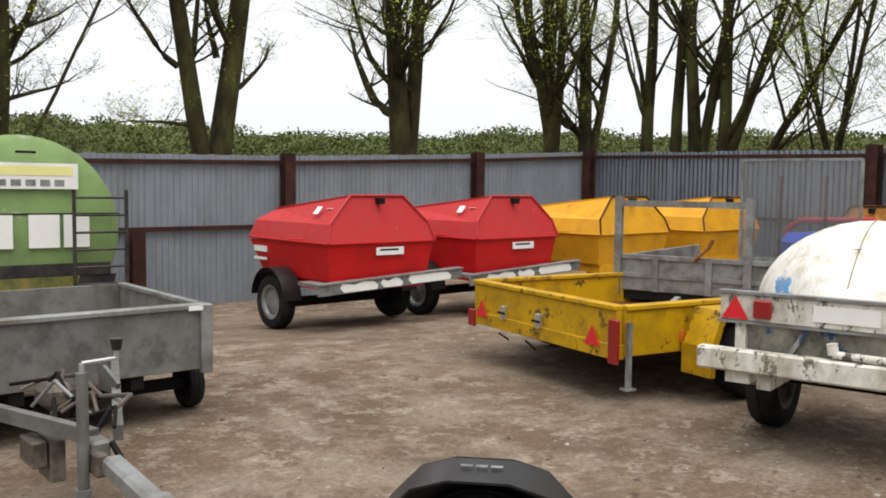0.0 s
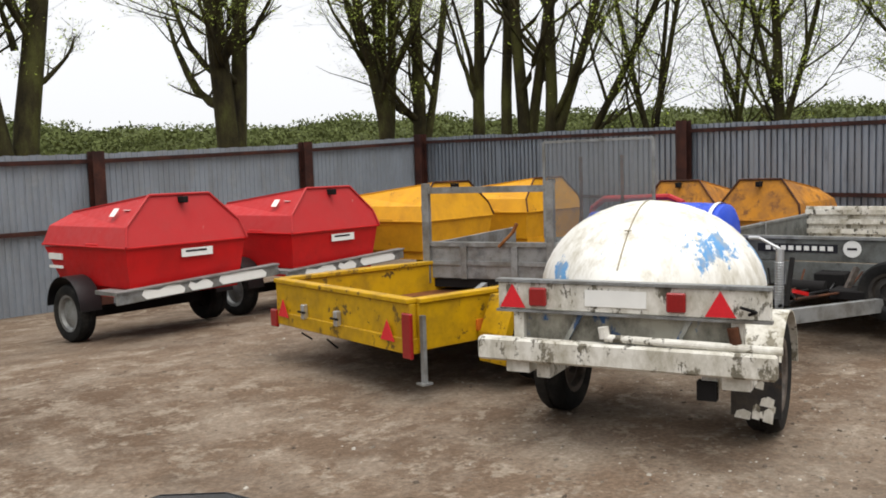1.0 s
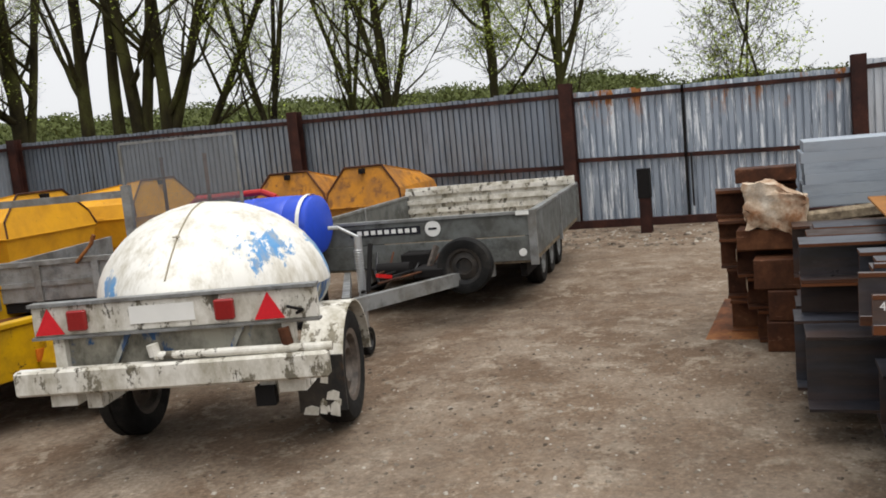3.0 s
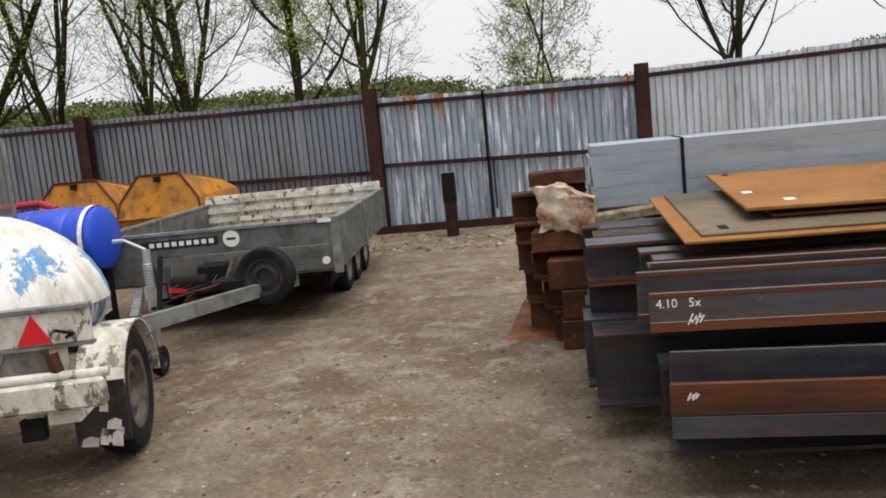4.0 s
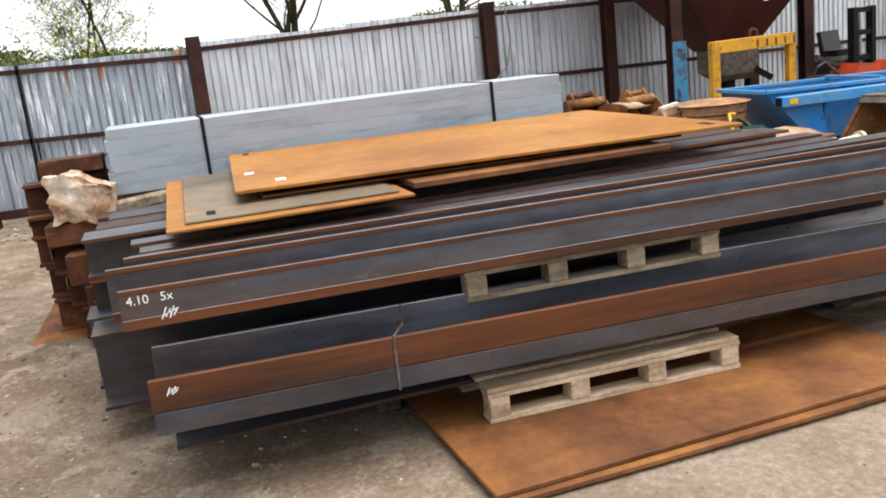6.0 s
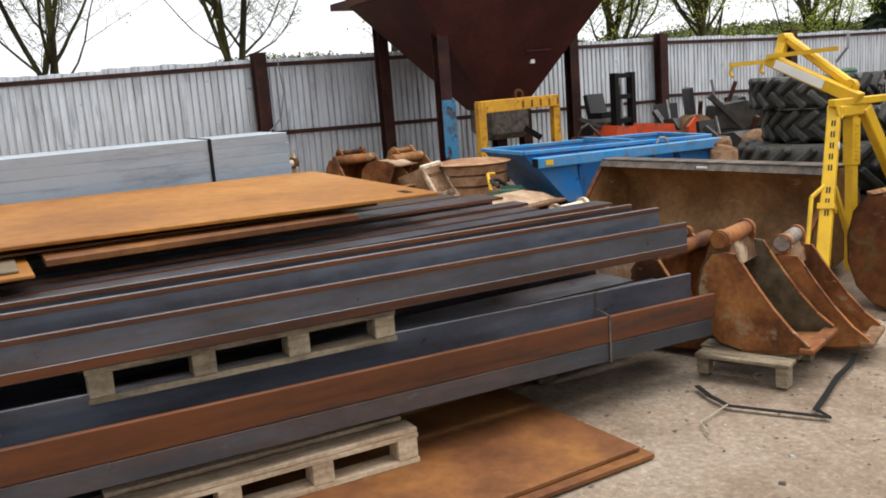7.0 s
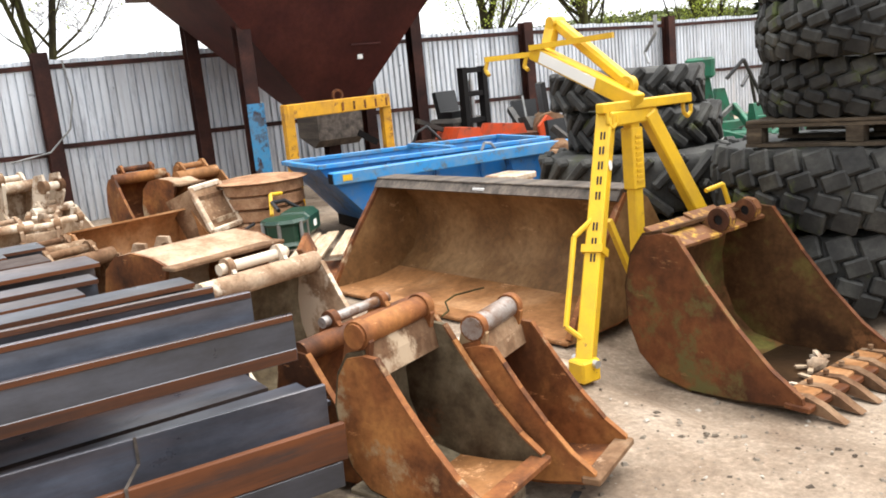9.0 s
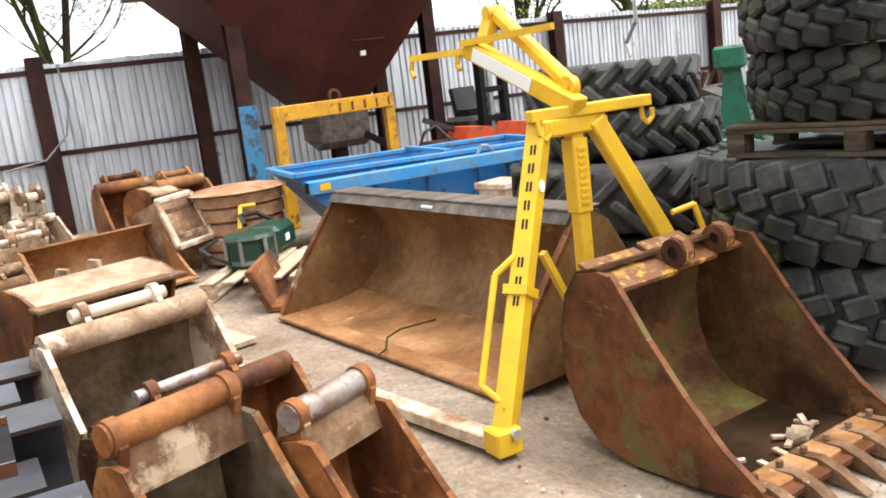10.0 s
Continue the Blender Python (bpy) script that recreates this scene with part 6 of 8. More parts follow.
def bucket(x, y, z, yaw, w, s, label, mat="rust_mud", tube=True, teeth=0, kind_of="bucket", rx=0, ry=0, handle=False, ears=False, deep=1.0, lug=0.28, lip=None, pipe=True, inner=None, dent=0.0, far_side=None):
    """A digging bucket that opens along x; s is its height."""
    t = thing("digger_bucket", x, y, z, yaw, label, "bucket", "digger buckets", rx=rx, ry=ry)
    d = deep
    back = [(0.10 * d, 1.0), (-0.08 * d, 0.97), (-0.2 * d, 0.84), (-0.27 * d, 0.62), (-0.26 * d, 0.4), (-0.16 * d, 0.19), (0.02 * d, 0.06), (0.3 * d, 0.01), (0.7 * d, 0.02), (1.22 * d, 0.07)]
    pts = [(a * s, b * s) for a, b in back]
    if inner:
        part("shell", shell(bmesh.new(), pts[:8], -w / 2, w / 2, -0.016), inner, t, "mud-caked curved back", True)
        part("floor_plate", shell(bmesh.new(), pts[7:], -w / 2, w / 2, -0.016), "rust_floor" if inner == "mud_green" else "wet_dirt", t, "worn floor plate", True)
    else:
        part("shell", shell(bmesh.new(), pts, -w / 2, w / 2, -0.016), mat, t, "curved back and floor plate", True)
    side = back + [(1.21 * d, 0.12), ((0.99 - dent * 0.5) * d, 0.25), ((0.74 - dent * 0.8) * d, 0.46), ((0.5 - dent) * d, 0.7), ((0.34 - dent) * d, 0.88), ((0.24 - dent) * d, 0.99)]
    side = [(a * s, b * s) for a, b in side]
    for e in (-1, 1):
        part("side_plate", extrude(bmesh.new(), side, e * w / 2 - 0.011, e * w / 2 + 0.011), (far_side or mat) if e > 0 else mat, t, "scuffed side plate")
        edge = side[-6:]
        for (xa, za), (xb, zb) in zip(edge, edge[1:]):
            part("side_cutter", bar((xa, e * w / 2, za), (xb, e * w / 2, zb), 0.027, 0.007), mat, t, "worn bright plate edge")
    part("cutting_edge", bx(1.08 * d * s, 1.27 * d * s, -w / 2 - 0.02, w / 2 + 0.02, 0.045 * s, 0.045 * s + 0.03, bevel=0.006), lip or mat, t, "worn cutting edge")
    if pipe is False:
        nose = [(-0.05 * d * s, 1.12 * s), (0.06 * d * s, 1.1 * s), (0.14 * d * s, 0.95 * s), (0.17 * d * s, 0.82 * s), (0.13 * d * s, 0.82 * s), (0.04 * d * s, 0.98 * s)]
        part("top_plate", extrude(bmesh.new(), nose, -w * 0.47, w * 0.47), "rust_mud", t, "mud-caked plate under the pin")
    if pipe:
        part("top_pipe", rd((0.12 * d * s, -w / 2, 0.985 * s), (0.12 * d * s, w / 2, 0.985 * s), 0.09 * s, seg=16), mat, t, "thick top tube", True)
    if tube:
        for e in (-1, 1):
            bm = extrude(bmesh.new(), [(-0.2 * d * s, 0.9 * s), (-0.1 * d * s, 1.14 * s), (0.05 * d * s, 1.2 * s), (0.16 * d * s, 1.08 * s), (0.12 * d * s, 0.95 * s)], e * w * lug - 0.012, e * w * lug + 0.012)
            part("ear", bm, mat, t, "lug plate")
            part("ear_ring", lathe(bmesh.new(), [(0.02 * s, -0.018), ((0.08 if pipe else 0.1) * s, -0.018), ((0.08 if pipe else 0.1) * s, 0.018), (0.02 * s, 0.018)], 18, "y", Matrix.Translation((0.02 * d * s, e * w * lug, 1.12 * s))), mat, t, "", True)
        part("pin", rd((0.02 * d * s, -w * (lug + 0.07), 1.12 * s), (0.02 * d * s, w * (lug + 0.07), 1.12 * s), (0.046 if pipe else 0.085) * s, seg=14), "pin" if handle else mat, t, "worn bright pin" if handle else "", True)
    for k in range(teeth):
        yy = -w / 2 + 0.06 + (w - 0.12) * k / (teeth - 1)
        a = 1.16 * d * s
        tooth = [(a - 0.12, 0.04 * s), (a - 0.1, 0.05 * s + 0.04), (a + 0.02, 0.05 * s + 0.05), (a + 0.1, 0.05 * s + 0.022), (a + 0.16, 0.024), (a + 0.2, 0.003), (a + 0.14, 0.005), (a + 0.06, 0.016), (a, 0.022)]
        part("tooth", extrude(bmesh.new(), tooth, yy - 0.022 + 0.006 * math.sin(k * 4), yy + 0.022 + 0.006 * math.sin(k * 7)), "rust_mud", t, "worn curved tooth")
        part("tooth_bolt", rd((a - 0.05, yy, 0.05 * s + 0.05), (a - 0.05, yy, 0.05 * s + 0.07), 0.014, seg=8), "rust_mud", t)
    if teeth:
        for k in range(teeth - 1):
            yy = -w / 2 + 0.06 + (w - 0.12) * (k + 0.5) / (teeth - 1)
            part("adaptor", bx(1.0 * d * s, 1.2 * d * s, yy - 0.05, yy + 0.05, 0.06 * s, 0.06 * s + 0.035, bevel=0.006), "rust_floor", t)
    return t


def upturned_bucket(x, y, yaw, w, label):
    """A bucket that lies upside down: its floor is a pale rounded roof over a dark hollow."""
    t = thing("digger_bucket", x, y, 0, yaw, label, "bucket", "digger buckets")
    back = [(0.34, 0.66), (0.2, 0.705), (0.0, 0.72), (-0.18, 0.69), (-0.3, 0.6), (-0.36, 0.42), (-0.36, 0.2), (-0.3, 0.0)]
    part("shell", shell(bmesh.new(), back, -w / 2, w / 2, 0.016), "dust_pale", t, "pale dusty rounded back", True)
    for e in (-1, 1):
        part("side_plate", extrude(bmesh.new(), back + [(0.0, 0.02), (0.14, 0.3)], e * w / 2 - 0.011, e * w / 2 + 0.011), "rust", t, "brown side plate")
    part("cutting_edge", bx(0.3, 0.42, -w / 2 - 0.02, w / 2 + 0.02, 0.64, 0.665, bevel=0.006), "rust_mud", t)
    return t


def broken_pallet():
    t = thing("pallet", 5.57, -5.88, 0, 22, "low broken timber pallet under a digging bucket", "pallet", "pallets")
    for k in range(4):
        yk = -0.24 + 0.16 * k
        part("deck_board", bx(-0.26, 0.25 - 0.03 * (k % 2), yk - 0.06, yk + 0.06, 0.105, 0.127, bevel=0.004), "wood", t)
    for xk, yk in ((-0.22, 0.25), (0.2, 0.2), (-0.2, -0.22), (0.2, -0.22)):
        part("block", bx(xk - 0.03, xk + 0.03, yk - 0.04, yk + 0.04, 0.0, 0.105, bevel=0.004), "wood", t)


broken_pallet()
bucket(5.71, -5.87, 0.13, 201, 0.40, 0.51, "narrow rusty digging bucket with grey-green mud on a pallet", "rust_smear", handle=False, deep=0.74, lug=0.44, pipe=False, inner="mud_green", far_side="mud_green")
bucket(5.71, -6.31, 0.05, 205, 0.33, 0.5, "narrow trenching bucket with a bright pin and muddy lip", "rust_smear", handle=True, deep=0.74, lug=0.44, lip="rust_mud", pipe=False)
bucket(6.33, -6.06, 0.03, 199, 0.76, 0.5, "wide rusty ditching bucket with a bright pin", "rust", handle=True, deep=0.75, lug=0.2)
bucket(7.30, -6.02, 0.0, 196, 0.74, 0.62, "muddy cream digging bucket with a tubular handle", "mud_pale", handle=False, deep=0.7, lug=0.22, inner="mud_green")
upturned_bucket(8.18, -5.98, 196, 0.72, "bucket turned upside down with a pale rounded back")
bucket(9.2, -5.5, 0.0, 205, 0.6, 0.56, "muddy digging bucket with stout lugs", "rust_mud")
bucket(10.3, -5.55, 0.0, 200, 0.6, 0.5, "clay-caked digging bucket with lugs", "rust_mud")
bucket(11.3, -6.45, 0.0, 196, 1.2, 0.5, "wide brown bucket with a white scrape", "rust_floor", tube=False, pipe=None)
bucket(12.2, -5.5, 0.0, 210, 0.6, 0.5, "pale muddy bucket beside other buckets", "mud_pale")
bucket(13.3, -5.3, 0.0, 190, 0.55, 0.55, "dusty bucket near the fence", "mud_pale")
bucket(13.6, -6.2, 0.0, 205, 0.5, 0.5, "small dusty bucket near the fence", "mud_pale")
bucket(13.6, -7.2, 0.0, 185, 0.62, 0.72, "rusty grab bucket standing by the fence", "rust")
bucket(12.85, -7.6, 0.0, 200, 0.56, 0.72, "rusty digging bucket standing by the fence", "rust_floor")


def square_bucket():
    """A square-mouthed grab box that leans back, its framed mouth to the yard."""
    t = thing("grab_box", 0, 0, 0, 0, "square muddy steel box leaning back with a framed mouth", "bucket")
    tl, tr, br, bl = (Vector(c) for c in ((11.35, -7.07, 0.69), (11.53, -7.42, 0.71), (11.28, -7.5, 0.31), (11.10, -7.15, 0.29)))
    back = Vector((0.3, 0.16, -0.12))
    bm = bmesh.new()
    front = [bm.verts.new(c) for c in (tl, tr, br, bl)]
    rear = [bm.verts.new(c + back) for c in (tl, tr)] + [bm.verts.new((c.x + 0.2, c.y + 0.1, 0.0)) for c in (br, bl)]
    bm.faces.new(rear)
    for k in range(4):
        bm.faces.new((front[k], front[(k + 1) % 4], rear[(k + 1) % 4], rear[k]))
    bm.faces.new(front[::-1])
    bmesh.ops.recalc_face_normals(bm, faces=bm.faces)
    part("box", bm, "rust_mud", t, "mud-caked body")
    for a, b in ((tl, tr), (tr, br), (br, bl), (bl, tl)):
        part("frame_bar", bar(a, b, 0.05, 0.05, bevel=0.008), "mud_pale", t, "pale frame bar")
    part("cross_bar", bar(tl.lerp(bl, 0.25), tr.lerp(br, 0.25), 0.03, 0.04), "rust_mud", t)
    part("cross_bar", bar(tl.lerp(bl, 0.8), tr.lerp(br, 0.8), 0.03, 0.04), "rust_mud", t)


square_bucket()


def quick_hitch(x, y, z, yaw, w, h, lean, label):
    """Two lugged cheek plates on a back plate, joined by tubes."""
    t = thing("quick_hitch", x, y, z, yaw, label, "hitch", "muddy hitches", ry=lean)
    cheek = [(0.0, 0.0), (0.2 * h, 0.0), (0.3 * h, 0.18 * h), (0.14 * h, 0.45 * h), (0.26 * h, 0.78 * h), (0.17 * h, h), (0.02 * h, 0.96 * h), (-0.06 * h, 0.5 * h)]
    for e in (-1, 1):
        part("cheek_plate", extrude(bmesh.new(), cheek, e * w / 2 - 0.016, e * w / 2 + 0.016), "mud_pale", t, "clay-covered cheek plate")
        part("boss", rd((0.18 * h, e * (w / 2 + 0.03), 0.85 * h), (0.18 * h, e * (w / 2 - 0.03), 0.85 * h), 0.08 * h, seg=14), "rust_mud", t, "pin boss", True)
    part("back_plate", bx(-0.05 * h, -0.02 * h, -w / 2, w / 2, 0.1 * h, 0.8 * h, bevel=0.005), "mud_pale", t, "pale back plate")
    for cx, cz in ((0.18, 0.85), (0.16, 0.12)):
        part("cross_tube", rd((cx * h, -w / 2, cz * h), (cx * h, w / 2, cz * h), 0.05 * h, seg=12), "mud_pale", t, "thick cross tube", True)
    return t


quick_hitch(13.75, -5.62, 0.0, 192, 0.3, 1.0, -8, "tall pale muddy hitch frame standing by the fence")
quick_hitch(13.75, -6.12, 0.0, 205, 0.2, 0.93, 10, "leaning pale muddy hitch frame by the fence")
quick_hitch(12.3, -5.95, 0.0, 200, 0.34, 0.66, 14, "low clay-caked hitch frame among buckets")
quick_hitch(11.6, -5.75, 0.0, 170, 0.3, 0.62, -16, "clay-caked hitch lying back among buckets")
quick_hitch(9.7, -6.0, 0.0, 215, 0.26, 0.62, 18, "muddy hitch with rusty bosses beside buckets")
quick_hitch(14.5, -5.3, 0.0, 175, 0.34, 0.85, -14, "pale hitch frame tipped against others by the fence")
quick_hitch(13.1, -5.05, 0.0, 185, 0.3, 0.6, 22, "clay-white hitch frame among muddy buckets")
quick_hitch(12.9, -6.0, 0.0, 160, 0.28, 0.55, -20, "small clay-white hitch beside a hitch frame")
quick_hitch(10.9, -5.3, 0.0, 205, 0.32, 0.5, 12, "low muddy hitch with thick tubes")
upturned_bucket(12.75, -7.32, 196, 0.3, "cream bucket lying face down between rusty buckets")
bucket(14.3, -4.9, 0.0, 190, 0.5, 0.6, "mud-covered bucket against the fence", "mud_pale")
bucket(14.2, -5.9, 0.0, 200, 0.6, 0.75, "tall pale bucket caked with dried mud", "mud_pale")


def loose_steel():
    random.seed(4)
    for i in range(46):
        x, y = random.uniform(10.4, 14.7), random.uniform(-6.5, -4.8)
        bm = bmesh.new()
        for k in range(random.randint(2, 3)):
            m = Matrix.Translation((random.uniform(-0.08, 0.08), random.uniform(-0.06, 0.06), 0.09)) @ Matrix.Rotation(random.uniform(-0.6, 0.6), 4, "Y") @ Matrix.Rotation(random.uniform(0, 3), 4, "Z")
            box(bm, -random.uniform(0.08, 0.24), random.uniform(0.08, 0.24), -random.uniform(0.02, 0.09), random.uniform(0.02, 0.09), -0.05, random.uniform(-0.02, 0.12), m, 0.012)
        low = min(v.co.z for v in bm.verts)
        bmesh.ops.translate(bm, vec=(0, 0, -low), verts=bm.verts)
        ob = part("scrap_piece", bm, random.choice(["mud_pale", "mud_pale", "rust_mud", "rust_floor"]), None, "muddy piece of scrap steel on the ground", category="scrap")
        ob.matrix_world = pose(x, y, 0.0, 0, 0, random.uniform(0, 180))
        tagged(ob, group="scrap steel")


loose_steel()


def coil():
    t = thing("steel_coil", 11.5, -7.85, 0, 0, "stack of rusty coiled strip with banded layers", "coil")
    for k in range(5):
        r = 0.42 + 0.012 * math.sin(k * 2.2)
        part("layer", lathe(bmesh.new(), [(0.0, 0.13 * k + 0.02), (r - 0.03, 0.13 * k + 0.02), (r, 0.13 * k + 0.035), (r, 0.13 * k + 0.13), (r - 0.03, 0.13 * k + 0.145), (0.0, 0.13 * k + 0.148)], 28, "z"), "hose", t, "", True)
    bm = lathe(bmesh.new(), [(0.0, 0.66), (0.3, 0.675), (0.46, 0.66), (0.48, 0.67), (0.3, 0.7), (0.0, 0.69)], 28, "z")
    part("lid", bm, "hose", t, "warped top sheet", True)


coil()


def pump():
    pallet(10.2, -7.75, 0, -35, "pale timber pallet carrying a green pump", "wood_pale", 1.2, 1.0, posts=3)
    t = thing("green_pump", 10.35, -7.55, 0.15, -40, "dark green pump with bright bolts on a pallet", "pump")
    part("casing", lathe(bmesh.new(), [(0.0, 0.0), (0.2, 0.0), (0.22, 0.03), (0.19, 0.06), (0.19, 0.2), (0.22, 0.23), (0.2, 0.26), (0, 0.27)], 10, "z"), "green_dark", t)
    for k in range(6):
        a = k * math.pi / 3
        part("bolt", rd((0.2 * math.cos(a), 0.2 * math.sin(a), 0.03), (0.2 * math.cos(a), 0.2 * math.sin(a), 0.24), 0.018), "galv", t, "steel tie bolt")
    part("motor", bx(0.25, 0.7, -0.16, 0.16, 0.02, 0.26, bevel=0.05), "green_dark", t, "green motor housing")
    part("nameplate", bx(0.4, 0.5, -0.164, -0.161, 0.1, 0.16), "label", t)
    bend([(0.2, 0.1, 0.3), (0.35, 0.2, 0.36), (0.6, 0.15, 0.34), (0.75, 0.0, 0.2)], 0.02, "hose", "black", t, "black hose")
    bend([(0.3, 0.2, 0.25), (0.5, 0.25, 0.42), (0.7, 0.2, 0.4)], 0.018, "hose", "yellow_crane", t, "yellow hose")
    bend([(-0.2, 0.1, 0.05), (-0.32, 0.2, 0.15), (-0.25, 0.32, 0.2), (0.05, 0.3, 0.22)], 0.016, "hose", "black", t)


pump()


def loader_bucket():
    t = thing("loader_bucket", 7.79, -7.4, 0, 95, "wide rusty wheel loader bucket open towards the yard", "bucket")
    w = 2.38
    back = [(0.03, 0.02), (-0.4, 0.03), (-0.6, 0.07), (-0.76, 0.19), (-0.83, 0.36), (-0.82, 0.53), (-0.72, 0.69), (-0.58, 0.77)]
    part("floor_plate", shell(bmesh.new(), back[:3], -w / 2, w / 2, 0.02), "rust_floor", t, "orange-brown worn floor", True)
    part("shell", shell(bmesh.new(), back[2:], -w / 2, w / 2, 0.02), "rust_brown", t, "rolled dull brown back", True)
    side = [(0.02, 0.015)] + back[1:] + [(-0.5, 0.75), (-0.2, 0.35)]
    for e in (-1, 1):
        part("side_plate", extrude(bmesh.new(), side, e * w / 2 - 0.012, e * w / 2 + 0.012), "rust_brown", t, "worn side plate")
        part("side_edge", bar((0.02, e * w / 2, 0.03), (-0.2, e * w / 2, 0.36), 0.04, 0.025), "rust", t)
        part("side_edge", bar((-0.2, e * w / 2, 0.36), (-0.52, e * w / 2, 0.76), 0.04, 0.025), "rust", t)
    guard = [(-0.68, 0.765), (-0.5, 0.785), (-0.45, 0.727), (-0.465, 0.718), (-0.52, 0.755), (-0.68, 0.735)]
    part("spill_guard", extrude(bmesh.new(), guard, -w / 2, w / 2), "guard", t, "dark worn folded top guard")
    part("guard_lip", bar((-0.585, -w / 2 - 0.01, 0.787), (-0.585, w / 2 + 0.01, 0.787), 0.19, 0.012, bevel=0.004), "guard", t, "worn grey top lip")
    part("cutting_edge", bx(-0.1, 0.05, -w / 2 - 0.01, w / 2 + 0.01, 0.0, 0.026, bevel=0.006), "rust_floor", t, "worn cutting edge")
    part("chalk_bars", bx(-0.477, -0.462, -0.05, 0.06, 0.738, 0.755), "chalk", t)
    g = thing("dry_twig", 0, 0, 0, 0, "thin dry twig lying in the loader bucket", "twig")
    bend([(7.56, -7.3, 0.045), (7.6, -7.38, 0.055), (7.78, -7.48, 0.06), (7.84, -7.6, 0.07), (7.8, -7.82, 0.08)], 0.006, "stem", "bark", g)
    s = thing("steel_tray", 9.35, -7.9, 0.0, 60, "rusty folded steel tray leaning beside the loader bucket", "tray")
    part("tray", extrude(bmesh.new(), [(0, 0), (0.5, 0.0), (0.62, 0.3), (0.58, 0.3), (0.47, 0.03), (0, 0.03)], -0.4, 0.4), "rust", s)


loader_bucket()


def big_bucket():
    b = bucket(6.08, -8.0, -0.105, 184.4, 0.85, 0.775, "big rusty excavator bucket with teeth and mossy inside", "rust_moss", tube=False, teeth=6, deep=0.82, pipe=None, inner="moss_in", dent=0.02, far_side="moss_in")
    b.name = "excavator_bucket"
    for e, xr, zr in ((-0.06, 0.15, 0.785), (0.27, 0.09, 0.775)):
        bm = extrude(bmesh.new(), [(xr - 0.27, 0.7), (xr - 0.2, 0.755), (xr - 0.08, 0.785), (xr - 0.01, zr + 0.066), (xr + 0.04, zr + 0.055), (xr + 0.066, zr + 0.01), (xr + 0.055, zr - 0.04), (xr + 0.01, zr - 0.068), (xr - 0.1, 0.69)], e - 0.02, e + 0.02)
        part("ear", bm, "yellow_worn", b, "rusty lug with yellow paint")
        part("ear_ring", lathe(bmesh.new(), [(0.026, -0.034), (0.06, -0.034), (0.06, 0.034), (0.026, 0.032), (0.026, -0.032)], 26, "y", Matrix.Translation((xr, e, zr))), "rust_red", b, "pin boss", True)
        # dark plug that draws the shade inside the pin hole
        part("pin_hole", rd((xr, e - 0.024, zr), (xr, e + 0.024, zr), 0.0255, seg=18), "dark", b, "dark plug for the shade in the pin hole")
    for y0, y1, x0, z0, x1, z1 in ((-0.41, -0.09, -0.06, 0.792, 0.17, 0.72), (-0.03, 0.24, -0.1, 0.795, 0.1, 0.705), (0.3, 0.41, -0.08, 0.78, 0.1, 0.72)):
        part("top_plate", extrude(bmesh.new(), [(x0, z0 - 0.016), (x1, z1 - 0.016), (x1 + 0.004, z1), (x0, z0)], y0, y1), "yellow_worn", b, "worn yellow top plate")
    rnd = random.Random(3)
    for k in range(16):
        bm = bx(-0.05, 0.05, -0.012, 0.012, -0.006, 0.006)
        o = part("litter", bm, "tarp" if k % 3 else "wood_pale", b, "dry litter inside")
        o.matrix_local = pose(0.6 + rnd.uniform(-0.12, 0.16), rnd.uniform(-0.25, 0.3), 0.035 + rnd.uniform(0, 0.02), 0, rnd.uniform(-15, 15), rnd.uniform(0, 180))
    bm = bmesh.new()
    bmesh.ops.create_icosphere(bm, subdivisions=2, radius=0.045, matrix=pose(0.55, 0.1, 0.05))
    for v in bm.verts:
        v.co += v.co.normalized() * 0.05 * noise.noise(v.co * 22)
    part("dirt_clump", bm, "mud_pale", b, "dry debris inside")


big_bucket()


